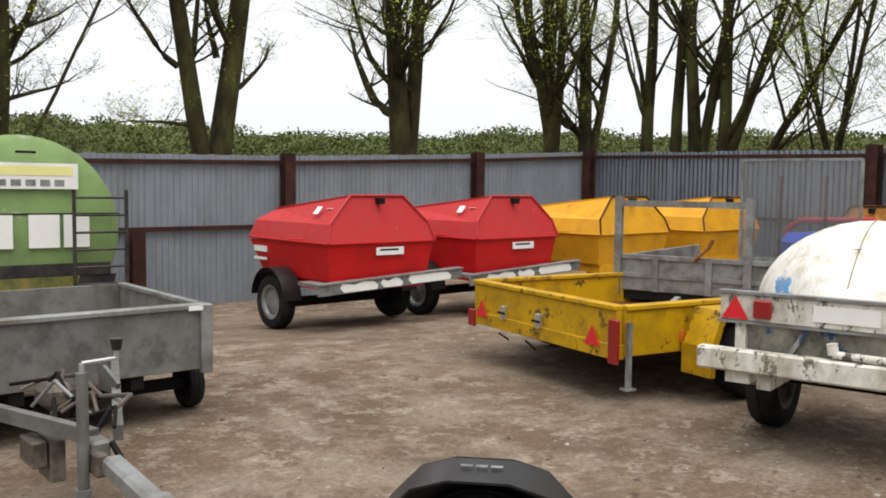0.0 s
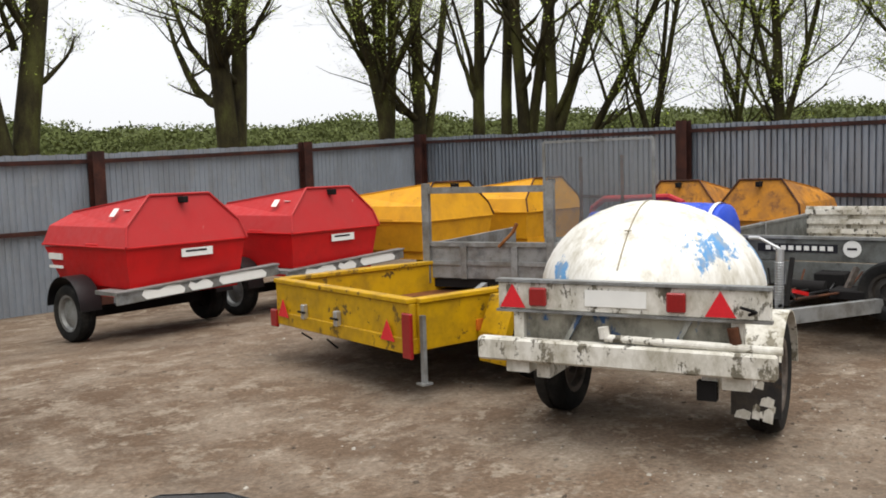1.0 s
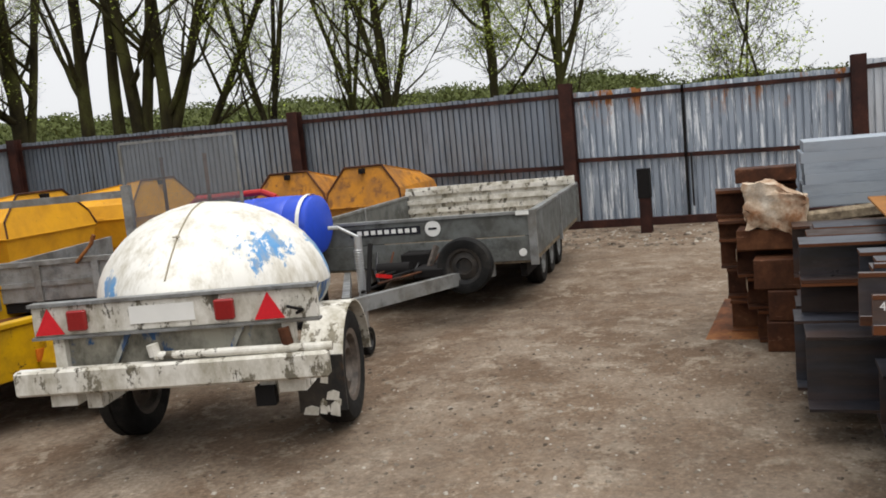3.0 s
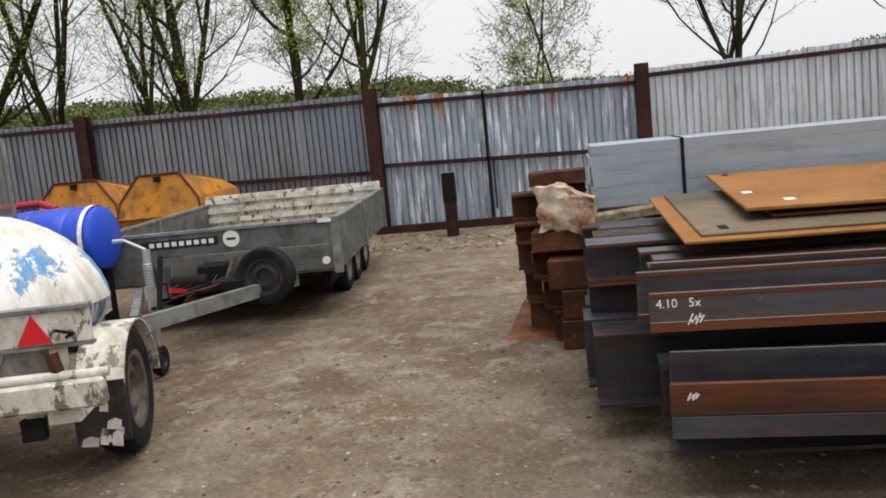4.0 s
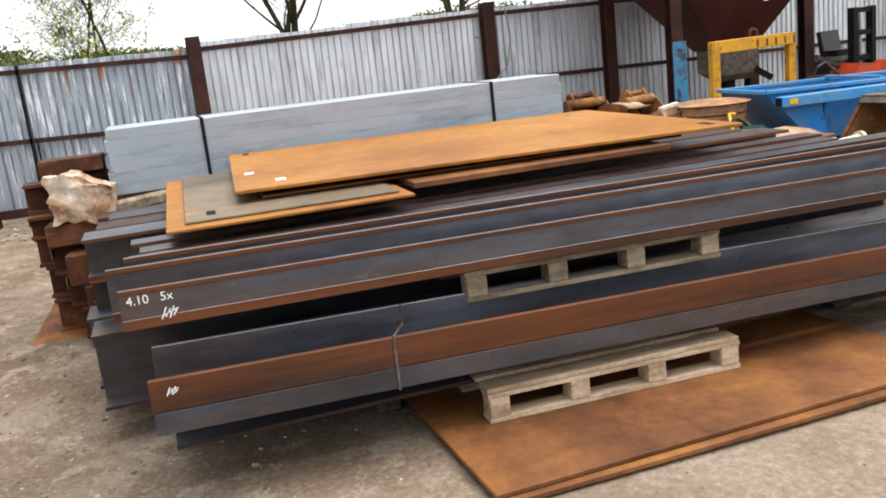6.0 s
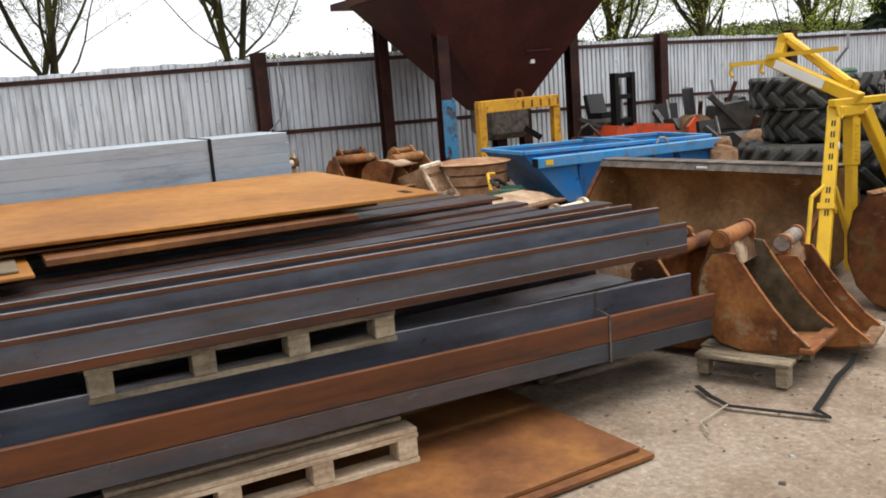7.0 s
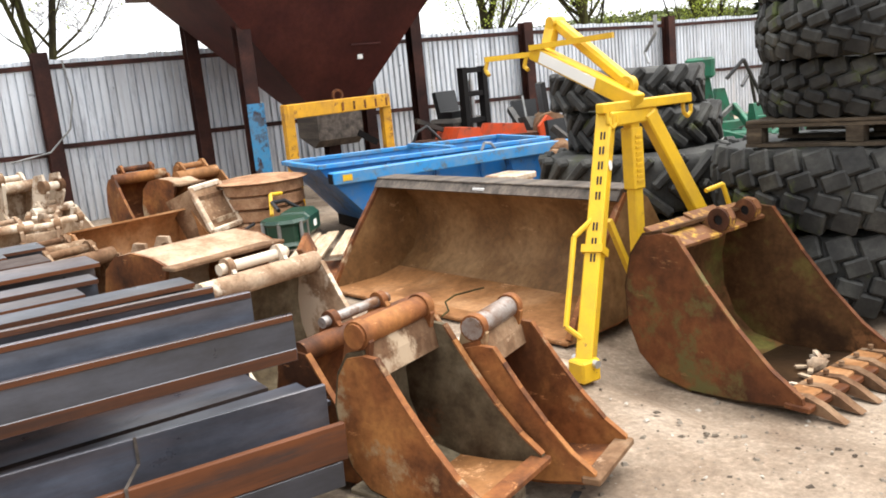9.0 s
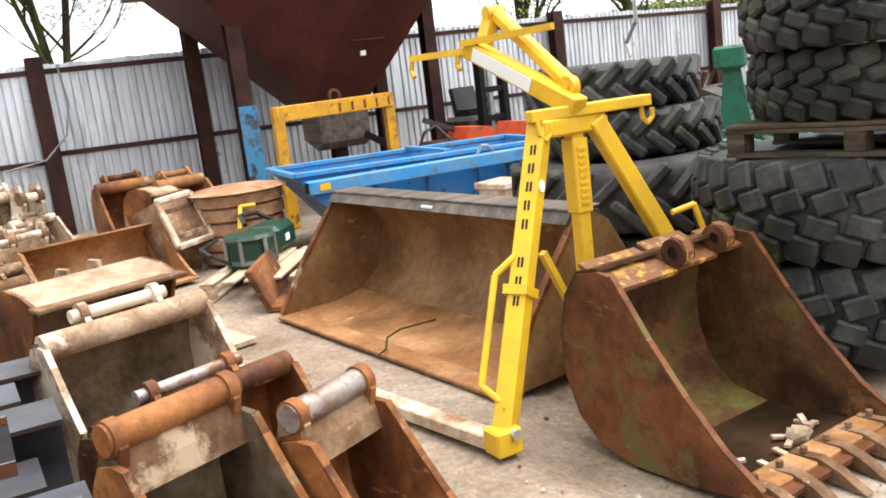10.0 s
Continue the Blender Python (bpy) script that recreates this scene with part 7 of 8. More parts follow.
def crane():
    t = thing("builders_crane", 0, 0, 0, 0, "yellow folding builder's crane with lettered leg and boom", "crane")
    y = "yellow_crane"
    foot, head = Vector((6.15, -7.17, 0.04)), Vector((6.44, -7.71, 1.235))
    leg = part("front_leg", bar(foot, head, 0.085, 0.085, bevel=0.008), y, t, "square yellow leg with dark lettering bars")
    d = (head - foot)
    along = d.normalized()
    across = Vector((0, 0, 1)).cross(along).normalized()
    face = along.cross(across)
    for k in range(9):
        if k == 5:
            continue
        p = foot + d * (0.9 - 0.06 * k) + face * 0.0435 - across * 0.006
        for side in (-0.0085, 0.0085):
            part("letter_bar", bar(p + across * side - along * 0.021, p + across * side + along * 0.021, 0.0095, 0.003), "ink", t)
    p = foot + d * 0.79 - across * 0.043
    part("round_sticker", rd(p, p - across * 0.004, 0.026, seg=16), "label", t, "round warning sticker")
    bend([foot + d * 0.13 + Vector((0.0, 0.04, 0)), foot + d * 0.18 + Vector((0.045, 0.11, 0)), foot + d * 0.52 + Vector((0.045, 0.11, 0)), foot + d * 0.58 + Vector((0.0, 0.04, 0))], 0.015, "handle", y, t, "bent tube handle")
    part("leg_clamp", bar(foot + d * 0.44, foot + d * 0.47, 0.11, 0.11), y, t)
    part("rear_leg", bar((6.4, -7.97, 1.22), (6.3, -8.62, 0.05), 0.08, 0.08, bevel=0.008), y, t, "square yellow leg")
    bend([(6.3, -8.3, 0.75), (6.28, -8.42, 0.77), (6.27, -8.52, 0.5), (6.3, -8.5, 0.42)], 0.014, "handle", y, t, "bent tube handle")
    part("mast", bx(6.395, 6.46, -7.91, -7.845, 0.06, 1.2, bevel=0.006), y, t, "yellow mast tube")
    part("mast_sleeve", bx(6.385, 6.47, -7.92, -7.835, 0.82, 1.15, bevel=0.006), y, t, "telescopic sleeve")
    for k in range(9):
        part("rack_tooth", bx(6.378, 6.386, -7.9, -7.855, 0.86 + 0.03 * k, 0.872 + 0.03 * k), y, t)
    part("head_block", bx(6.375, 6.49, -8.03, -7.68, 1.17, 1.25, bevel=0.01), y, t, "crane head block")
    part("head_arm", bar((6.42, -7.64, 1.27), (6.36, -8.26, 1.27), 0.06, 0.05, bevel=0.005), y, t, "cross arm with hooks")
    for yy in (-7.66, -7.96, -8.24):
        hk = [(6.385, yy, 1.25), (6.38, yy, 1.19), (6.38, yy - 0.03, 1.165), (6.38, yy - 0.06, 1.19), (6.38, yy - 0.06, 1.23)]
        bend(hk, 0.011, "hook", y, t, "open hook")
    part("boom", bar((6.36, -7.87, 1.28), (7.06, -7.79, 1.60), 0.085, 0.085, bevel=0.006), y, t, "square yellow boom")
    part("boom_label", bar((6.6, -7.797, 1.392), (6.98, -7.754, 1.565), 0.004, 0.062), "label", t, "pale label on the boom")
    part("ram", bar((6.42, -7.9, 1.36), (7.0, -7.93, 1.74), 0.065, 0.065, bevel=0.015), y, t, "yellow ram tube")
    part("ram_eye", lathe(bmesh.new(), [(0.025, -0.02), (0.05, -0.02), (0.05, 0.02), (0.025, 0.02), (0.025, -0.02)], 16, "y", Matrix.Translation((6.44, -7.89, 1.37))), y, t, "", True)
    part("ram_bracket", bar((7.02, -7.83, 1.54), (7.03, -7.92, 1.75), 0.07, 0.05), y, t)
    part("ram_knuckle", rd((7.02, -7.88, 1.75), (7.02, -7.98, 1.75), 0.035, seg=14), y, t)
    part("tip_bar", bar((7.04, -7.74, 1.62), (6.574, -7.93, 1.64), 0.035, 0.03), y, t, "thin cross bar")
    part("tip_bar", bar((7.207, -7.535, 1.58), (7.06, -7.78, 1.585), 0.035, 0.03), y, t)
    bend([(7.2, -7.55, 1.57), (7.21, -7.54, 1.52), (7.18, -7.54, 1.49)], 0.012, "hook", y, t)
    bend([(7.08, -7.74, 1.57), (7.09, -7.73, 1.52), (7.06, -7.73, 1.5)], 0.012, "hook", y, t)
    part("foot_block", bx(6.095, 6.205, -7.23, -7.11, 0.0, 0.11, bevel=0.01), y, t, "hinged foot")
    part("foot_pin", rd((6.075, -7.19, 0.09), (6.24, -7.19, 0.09), 0.02), "zinc", t)
    part("foot_beam", bar((6.2, -7.15, 0.045), (7.2, -6.98, 0.045), 0.09, 0.06, bevel=0.006), "tarp", t, "pale worn foot beam")
    part("foot_beam", bar((6.3, -8.7, 0.045), (7.3, -8.75, 0.045), 0.09, 0.06), y, t)
    part("stay", bar((6.36, -7.6, 0.7), (6.4, -7.86, 0.2), 0.03, 0.03), y, t)


crane()


def stacked_tyre(r, w, hole, style, name, label, group):
    """A lying tyre with real tread blocks; axis along z, from 0 to w."""
    t = thing(name, 0, 0, 0, 0, label, "tyre", group)
    prof = [(hole, w * 0.12), (hole + 0.02, w * 0.04), (r * 0.72, -0.0), (r * 0.88, w * 0.06), (r * 0.93, w * 0.16), (r * 0.94, w * 0.3), (r * 0.94, w * 0.7), (r * 0.93, w * 0.84), (r * 0.88, w * 0.94), (r * 0.72, w), (hole + 0.02, w * 0.96), (hole, w * 0.88)]
    part("casing", lathe(bmesh.new(), prof, 48, "z"), "rubber_moss", t, "black rubber casing", True)
    bm = bmesh.new()
    n = 28 if style == "block" else 20
    pitch = 2 * math.pi / n
    for k in range(n):
        a = pitch * k
        for side in (0, 1):
            if style == "block":
                for z0, z1, off, big in [(0.02, 0.31, 0.0, 0.4), (0.27, 0.485, 0.5, 0.39)]:
                    aa = a + (off + 0.25 * side) * pitch
                    lo, hi = (w * z0, w * z1) if not side else (w * (1 - z1), w * (1 - z0))
                    sink = 0.02 if off == 0 else 0.0
                    m = Matrix.Rotation(aa, 4, "Z") @ Matrix.Translation((r * 0.972 - sink, 0, (lo + hi) / 2)) @ Matrix.Rotation(0.3 if side else -0.3, 4, "X") @ Matrix.Rotation((-0.25 if side else 0.25) if off == 0 else 0.0, 4, "Y")
                    box(bm, -0.06, 0.022, -pitch * r * big, pitch * r * big, -(hi - lo) / 2, (hi - lo) / 2, m, 0.013)
            else:
                m = Matrix.Rotation(a + (pitch / 2 if side else 0), 4, "Z") @ Matrix.Translation((r * 0.968, 0, w * (0.72 if side else 0.28))) @ Matrix.Rotation(-0.85 if side else 0.85, 4, "X")
                box(bm, -0.06, 0.026, -0.034, 0.034, -w * 0.35, w * 0.35, m, 0.016)
    part("tread", bm, "rubber_tread" if style == "block" else "rubber_moss", t, "deep tread blocks", kind="stuff")
    return t


def tyres():
    big = stacked_tyre(0.79, 0.47, 0.36, "block", "stacked_loader_tyre", "huge block-tread loader tyre with moss in its tread", "loader tyres")
    big.matrix_world = pose(6.13, -9.38, 0.0)
    copy_thing(big, pose(6.1, -9.36, 0.465, 0.5, 0.5, 17))
    pallet(5.85, -9.32, 0.937, 12, "dark timber pallet laid between stacked tyres", "wood_dark", 1.2, 1.0, posts=3)
    small = stacked_tyre(0.68, 0.32, 0.34, "block", "stacked_loader_tyre", "black loader tyre stacked on a pallet", "loader tyres")
    small.matrix_world = pose(5.94, -9.46, 1.088, 0, 0, 31)
    copy_thing(small, pose(5.86, -9.33, 1.408, 0.5, 0, 5))
    copy_thing(small, pose(5.88, -9.36, 1.732, 0, 0.5, 48))
    farm = stacked_tyre(0.75, 0.43, 0.38, "lug", "stacked_tractor_tyre", "large tractor tyre with deep chevron lugs in a stack", "tractor tyres")
    farm.matrix_world = pose(7.72, -9.32, 0.0, 0, 0, 8)
    copy_thing(farm, pose(7.7, -9.3, 0.43, 0, 0, 31))
    slim = stacked_tyre(0.56, 0.285, 0.3, "lug", "stacked_tractor_tyre", "narrow tractor tyre with chevron lugs on top of a stack", "tractor tyres")
    slim.matrix_world = pose(7.75, -9.4, 0.862, 0, 0, 12)
    copy_thing(slim, pose(7.84, -9.33, 1.15, 0.8, -0.8, 40))
    c = thing("bent_bar", 7.5, -9.22, 1.44, 0, "bent bright steel bar resting on a tyre", "bar")
    bend([(0, 0, 0.02), (0.03, 0, 0.1), (-0.12, 0.05, 0.22), (-0.12, 0.05, 0.34)], 0.012, "rod", "zinc", c)


tyres()


def far_machines():
    f = thing("forklift_mast", 14.0, -12.5, 0, 10, "dark forklift mast with hydraulic rams", "mast")
    for y in (-0.22, 0.22):
        part("upright", bx(-0.06, 0.06, y - 0.05, y + 0.05, 0.0, 1.6), "dark", f, "black mast upright")
        part("fork", bx(-0.7, -0.06, y - 0.05, y + 0.05, 0.3, 0.35), "dark", f)
    for z in (0.35, 0.8, 1.2, 1.55):
        part("cross_bar", bx(-0.04, 0.04, -0.22, 0.22, z - 0.04, z + 0.04), "dark", f)
    part("ram", rd((0.05, 0, 0.1), (0.05, 0, 1.4), 0.04), "zinc", f, "bright ram")
    part("chain", rd((-0.02, 0.08, 0.3), (-0.02, 0.08, 1.5), 0.02), "galv", f)
    part("drive_unit", bx(0.1, 0.75, -0.35, 0.35, 0.15, 0.85, bevel=0.06), "black_paint", f, "black truck body")
    part("seat", extrude(bmesh.new(), [(0.3, 0.85), (0.62, 0.85), (0.7, 1.25), (0.62, 1.27), (0.55, 0.95), (0.3, 0.95)], -0.22, 0.22), "black", f, "black driver's seat")
    for y in (-0.32, 0.32):
        part("road_wheel", rd((0.45, y - 0.08, 0.25), (0.45, y + 0.08, 0.25), 0.25, seg=20), "rubber", f, "", True)
    s = thing("orange_mower", 12.95, -11.75, 0, -98, "orange-red flail mower with rusty deck and dusty round guard", "mower")
    part("deck", extrude(bmesh.new(), [(-0.95, 0.3), (0.95, 0.3), (1.0, 0.45), (0.85, 0.62), (-0.85, 0.66), (-1.0, 0.5)], -0.42, 0.42), "rust_red", s, "brown-red deck")
    for x0, x1, z in ((-0.55, -0.1, 0.78), (0.15, 0.6, 0.76)):
        part("cover", extrude(bmesh.new(), [(x0, 0.6), (x1, 0.6), (x1 - 0.05, z), (x0 + 0.1, z + 0.03)], -0.3, 0.34), "orange_red", s, "bright orange-red cover")
    part("end_plate", extrude(bmesh.new(), [(0.72, 0.28), (1.02, 0.28), (1.05, 0.7), (0.85, 0.84), (0.7, 0.7)], -0.46, -0.4), "orange_red", s, "orange end plate")
    part("roller", rd((-0.9, -0.5, 0.22), (0.9, -0.5, 0.22), 0.2, seg=16), "rust", s, "rusty roller", True)
    part("stand", bx(-0.8, 0.8, -0.3, 0.3, 0.0, 0.3), "dark", s)
    part("wheel_guard", rd((1.02, -0.3, 0.6), (1.3, 0.3, 0.6), 0.26, seg=20), "rust_mud", s, "dusty round guard", True)
    part("hitch_bar", bar((-0.4, 0.2, 0.75), (-0.9, 0.1, 0.95), 0.06, 0.06), "black_paint", s)
    bend([(-0.6, 0.0, 0.66), (-0.75, 0.1, 0.86), (-0.95, 0.0, 0.8), (-1.1, 0.0, 0.5)], 0.02, "hose", "black", s, "looped black hose")

    def dark_implement(x, y, yaw, w, h):
        o = thing("dark_implement", x, y, 0, yaw, "dark farm implement standing among machines", "implement", "implements")
        part("frame", bx(-w, w, -0.3, 0.3, 0.12, h * 0.5, bevel=0.06), "dark", o)
        part("hood", extrude(bmesh.new(), [(-w * 0.9, h * 0.5), (w * 0.4, h * 0.5), (w * 0.3, h * 0.8), (-w * 0.5, h * 0.85), (-w * 0.85, h * 0.7)], -0.26, 0.26), "black_paint", o, "black hood")
        part("seat", extrude(bmesh.new(), [(w * 0.45, h * 0.5), (w * 0.9, h * 0.5), (w * 1.0, h * 1.05), (w * 0.88, h * 1.07), (w * 0.8, h * 0.65), (w * 0.45, h * 0.62)], -0.2, 0.2), "black", o, "black seat")
        part("lever", bar((w * 0.2, 0.1, h * 0.7), (w * 0.35, 0.12, h * 1.15), 0.03, 0.03), "galv", o)
        part("arm", bar((-w * 0.6, 0.2, h * 0.4), (w * 0.5, 0.3, h * 0.95), 0.09, 0.08), "black_paint", o)
        part("top_link", bar((0, -0.3, h * 0.4), (-0.3, -0.25, h * 1.1), 0.06, 0.06), "rust_red", o, "rusty link")
        for wx in (-w * 0.6, w * 0.6):
            for wy in (-0.36, 0.36):
                part("wheel", rd((wx, wy - 0.07, 0.22), (wx, wy + 0.07, 0.22), 0.22, seg=18), "rubber", o, "", True)
        return o

    for x, y, yaw, w, h in ((12.6, -13.35, 60, 0.6, 1.2), (13.3, -13.1, -25, 0.75, 0.95), (13.4, -15.6, 20, 0.9, 0.95), (14.3, -17.0, 60, 1.0, 0.9), (11.6, -12.4, 10, 0.45, 0.75)):
        dark_implement(x, y, yaw, w, h)

    def green_implement(x, y, yaw, h, boxed=False):
        o = thing("green_implement", x, y, 0, yaw, "green farm machine with folded arms and hoses", "implement", "green machines")
        part("frame", bx(-0.7, 0.7, -0.1, 0.1, 0.35, 0.5, bevel=0.02), "green_teal", o, "green frame beam")
        top = h if boxed else h * 0.8
        part("headstock", extrude(bmesh.new(), [(-0.2, 0.5), (0.15, 0.5), (0.06, top), (-0.06, top)], -0.05, 0.05), "green_teal", o, "green headstock")
        part("gearbox", bx(-0.3, 0.1, -0.25, 0.15, 0.12, 0.36, bevel=0.03), "rust_red", o, "red-brown gearbox")
        if boxed:
            part("hopper_box", bx(-0.16, 0.18, -0.16, 0.16, h * 0.82, h, bevel=0.03), "green_teal", o, "green box")
        for k in range(4):
            x0 = -0.6 + 0.4 * k
            part("arm", bar((x0, -0.1, 0.45), (x0 + 0.25, -0.45 - 0.06 * k, h * (0.55 + 0.09 * (k % 2))), 0.07, 0.09, bevel=0.01), "green_teal", o)
            part("arm_link", bar((x0 + 0.25, -0.45 - 0.06 * k, h * (0.55 + 0.09 * (k % 2))), (x0 + 0.5, -0.2, h * 0.4), 0.05, 0.05), "galv_dull", o, "grey link rod")
        bend([(-0.3, 0.1, h * 0.8), (-0.5, 0.0, h * 0.95), (-0.7, -0.2, h * 0.6), (-0.8, -0.2, 0.4)], 0.025, "hose", "black", o, "black hose")
        for wy in (-0.6, 0.6):
            part("foot", bx(wy - 0.05, wy + 0.05, -0.3, 0.3, 0, 0.36), "dark", o)
        return o

    for x, y, yaw, h in ((10.4, -13.35, 35, 1.42), (9.6, -13.3, -30, 1.05), (11.2, -14.7, 70, 1.2), (9.0, -12.6, 110, 0.95)):
        green_implement(x, y, yaw, h, h > 1.4)
    o = thing("boulder_pile", 10.2, -10.7, 0, 0, "pale dusty steel castings heaped together", "castings")
    random.seed(8)
    for k in range(6):
        bm = bmesh.new()
        bmesh.ops.create_icosphere(bm, subdivisions=2, radius=random.uniform(0.14, 0.24), matrix=pose(random.uniform(-0.4, 0.4), random.uniform(-0.3, 0.3), 0.15 + 0.1 * k))
        for v in bm.verts:
            v.co += v.co.normalized() * 0.06 * noise.noise(v.co * 5)
        part("casting", bm, "rust_mud", o)
    b = thing("timber_board", 11.3, -6.9, 0, 0, "pale board lying across buckets", "board")
    b.matrix_world = pose(8.9, -6.75, 0.0, 0, 0, 12)
    part("board", bx(-0.35, 0.35, -0.15, 0.15, 0.0, 0.03), "wood_pale", b)


far_machines()


def white_box():
    t = thing("white_crate", 9.75, -9.72, 0.0, 12, "pale dusty plastic crate standing beyond the blue skip", "crate")
    part("body", bx(-0.13, 0.2, -0.16, 0.16, 0.0, 0.48, bevel=0.02), "tarp", t)
    part("rim", bx(-0.15, 0.22, -0.18, 0.18, 0.46, 0.52, bevel=0.01), "tarp", t, "rolled rim")


white_box()


# ---- loose strap and stones on the ground ----
def strap():
    t = thing("plastic_strap", 0, 0, 0, 0, "dark plastic banding strap looped on the ground", "strap")
    pts = [(5.53, -5.40, 0.012), (5.40, -5.345, 0.012), (5.245, -5.31, 0.012), (5.12, -5.38, 0.012), (4.86, -5.53, 0.012), (4.955, -5.55, 0.017), (5.05, -5.75, 0.012), (5.17, -6.0, 0.012), (5.25, -6.22, 0.012), (5.3, -6.32, 0.03)]
    bm = bmesh.new()
    rows = []
    for i, p in enumerate(pts):
        p = Vector(p)
        d = Vector(pts[min(i + 1, len(pts) - 1)]) - Vector(pts[max(i - 1, 0)])
        s = Vector((-d.y, d.x, 0)).normalized() * 0.014
        rows.append([bm.verts.new(p + s), bm.verts.new(p - s), bm.verts.new(p - s + Vector((0, 0, 0.004))), bm.verts.new(p + s + Vector((0, 0, 0.004)))])
    for u, v in zip(rows, rows[1:]):
        for j in range(4):
            bm.faces.new((u[j], u[(j + 1) % 4], v[(j + 1) % 4], v[j]))
    bmesh.ops.recalc_face_normals(bm, faces=bm.faces)
    part("band", bm, "dark", t)
    g = thing("twine", 0, 0, 0, 0, "short piece of dull pale twine on the ground", "twine")
    bend([(5.25, -5.31, 0.018), (5.22, -5.18, 0.012), (5.19, -5.07, 0.012), (5.08, -5.0, 0.012)], 0.004, "cord", "grime", g)


strap()


def stones():
    rng = np.random.default_rng(11)
    verts, faces = [], []
    def add(x, y, s):
        z = ground_z(x, y) + 0.02 * noise.noise((x * 0.45, y * 0.45, 0)) - 0.012
        a = rng.uniform(0, 6.28)
        c, d = math.cos(a), math.sin(a)
        k = len(verts)
        for dx, dy, dz in ((-1, -0.7, 0), (1, -0.8, 0), (0.9, 0.7, 0), (-0.8, 0.9, 0), (-0.5, -0.3, 0.7), (0.5, -0.35, 0.8), (0.4, 0.4, 0.65), (-0.4, 0.4, 0.75)):
            dx, dy = dx * s * rng.uniform(0.7, 1.2), dy * s * rng.uniform(0.6, 1.1)
            verts.append((x + c * dx - d * dy, y + d * dx + c * dy, z + dz * s * rng.uniform(0.5, 1.0) - 0.002))
        faces.extend([(k + a2, k + b2, k + c2, k + d2) for a2, b2, c2, d2 in ((4, 5, 6, 7), (0, 1, 5, 4), (1, 2, 6, 5), (2, 3, 7, 6), (3, 0, 4, 7))])
    for _ in range(5200):
        x, y = rng.uniform(2.2, 15.3), rng.uniform(-9.5, 9.5)
        if x < 8 and rng.uniform() < 0.15 or rng.uniform() < 0.7:
            add(x, y, rng.choice([0.006, 0.01, 0.014, 0.02], p=[0.45, 0.35, 0.15, 0.05]))
    for _ in range(2600):
        add(rng.normal(6.5, 1.6), rng.normal(0.2, 1.3), rng.choice([0.007, 0.011, 0.018], p=[0.55, 0.35, 0.1]))
    for _ in range(800):
        add(rng.normal(4.9, 0.8), rng.normal(-6.6, 1.2), rng.choice([0.006, 0.01, 0.016], p=[0.55, 0.35, 0.1]))
    for _ in range(300):
        add(rng.normal(4.6, 0.7), rng.normal(-7.0, 1.0), rng.choice([0.007, 0.011, 0.017], p=[0.6, 0.3, 0.1]))
    for _ in range(700):
        add(rng.uniform(13.5, 15.7), rng.uniform(-2.3, 2.0), rng.choice([0.02, 0.03, 0.045], p=[0.6, 0.3, 0.1]))
    me = bpy.data.meshes.new("gravel")
    me.from_pydata(verts, [], faces)
    me.materials.append(M["stone"])
    tagged(new("gravel", me), "scattered small pale stones and grit on the yard", "gravel", kind="stuff")


stones()


# ---- trees ----
def tube_path(verts, faces, pts, radii, seg=6):
    k0 = len(verts)
    for i, (p, r) in enumerate(zip(pts, radii)):
        d = (pts[min(i + 1, len(pts) - 1)] - pts[max(i - 1, 0)]).normalized()
        u = d.orthogonal().normalized()
        v = d.cross(u)
        for j in range(seg):
            a = 2 * math.pi * j / seg
            verts.append(p + (u * math.cos(a) + v * math.sin(a)) * r)
    for i in range(len(pts) - 1):
        for j in range(seg):
            a, b = k0 + i * seg + j, k0 + i * seg + (j + 1) % seg
            faces.append((a, b, b + seg, a + seg))


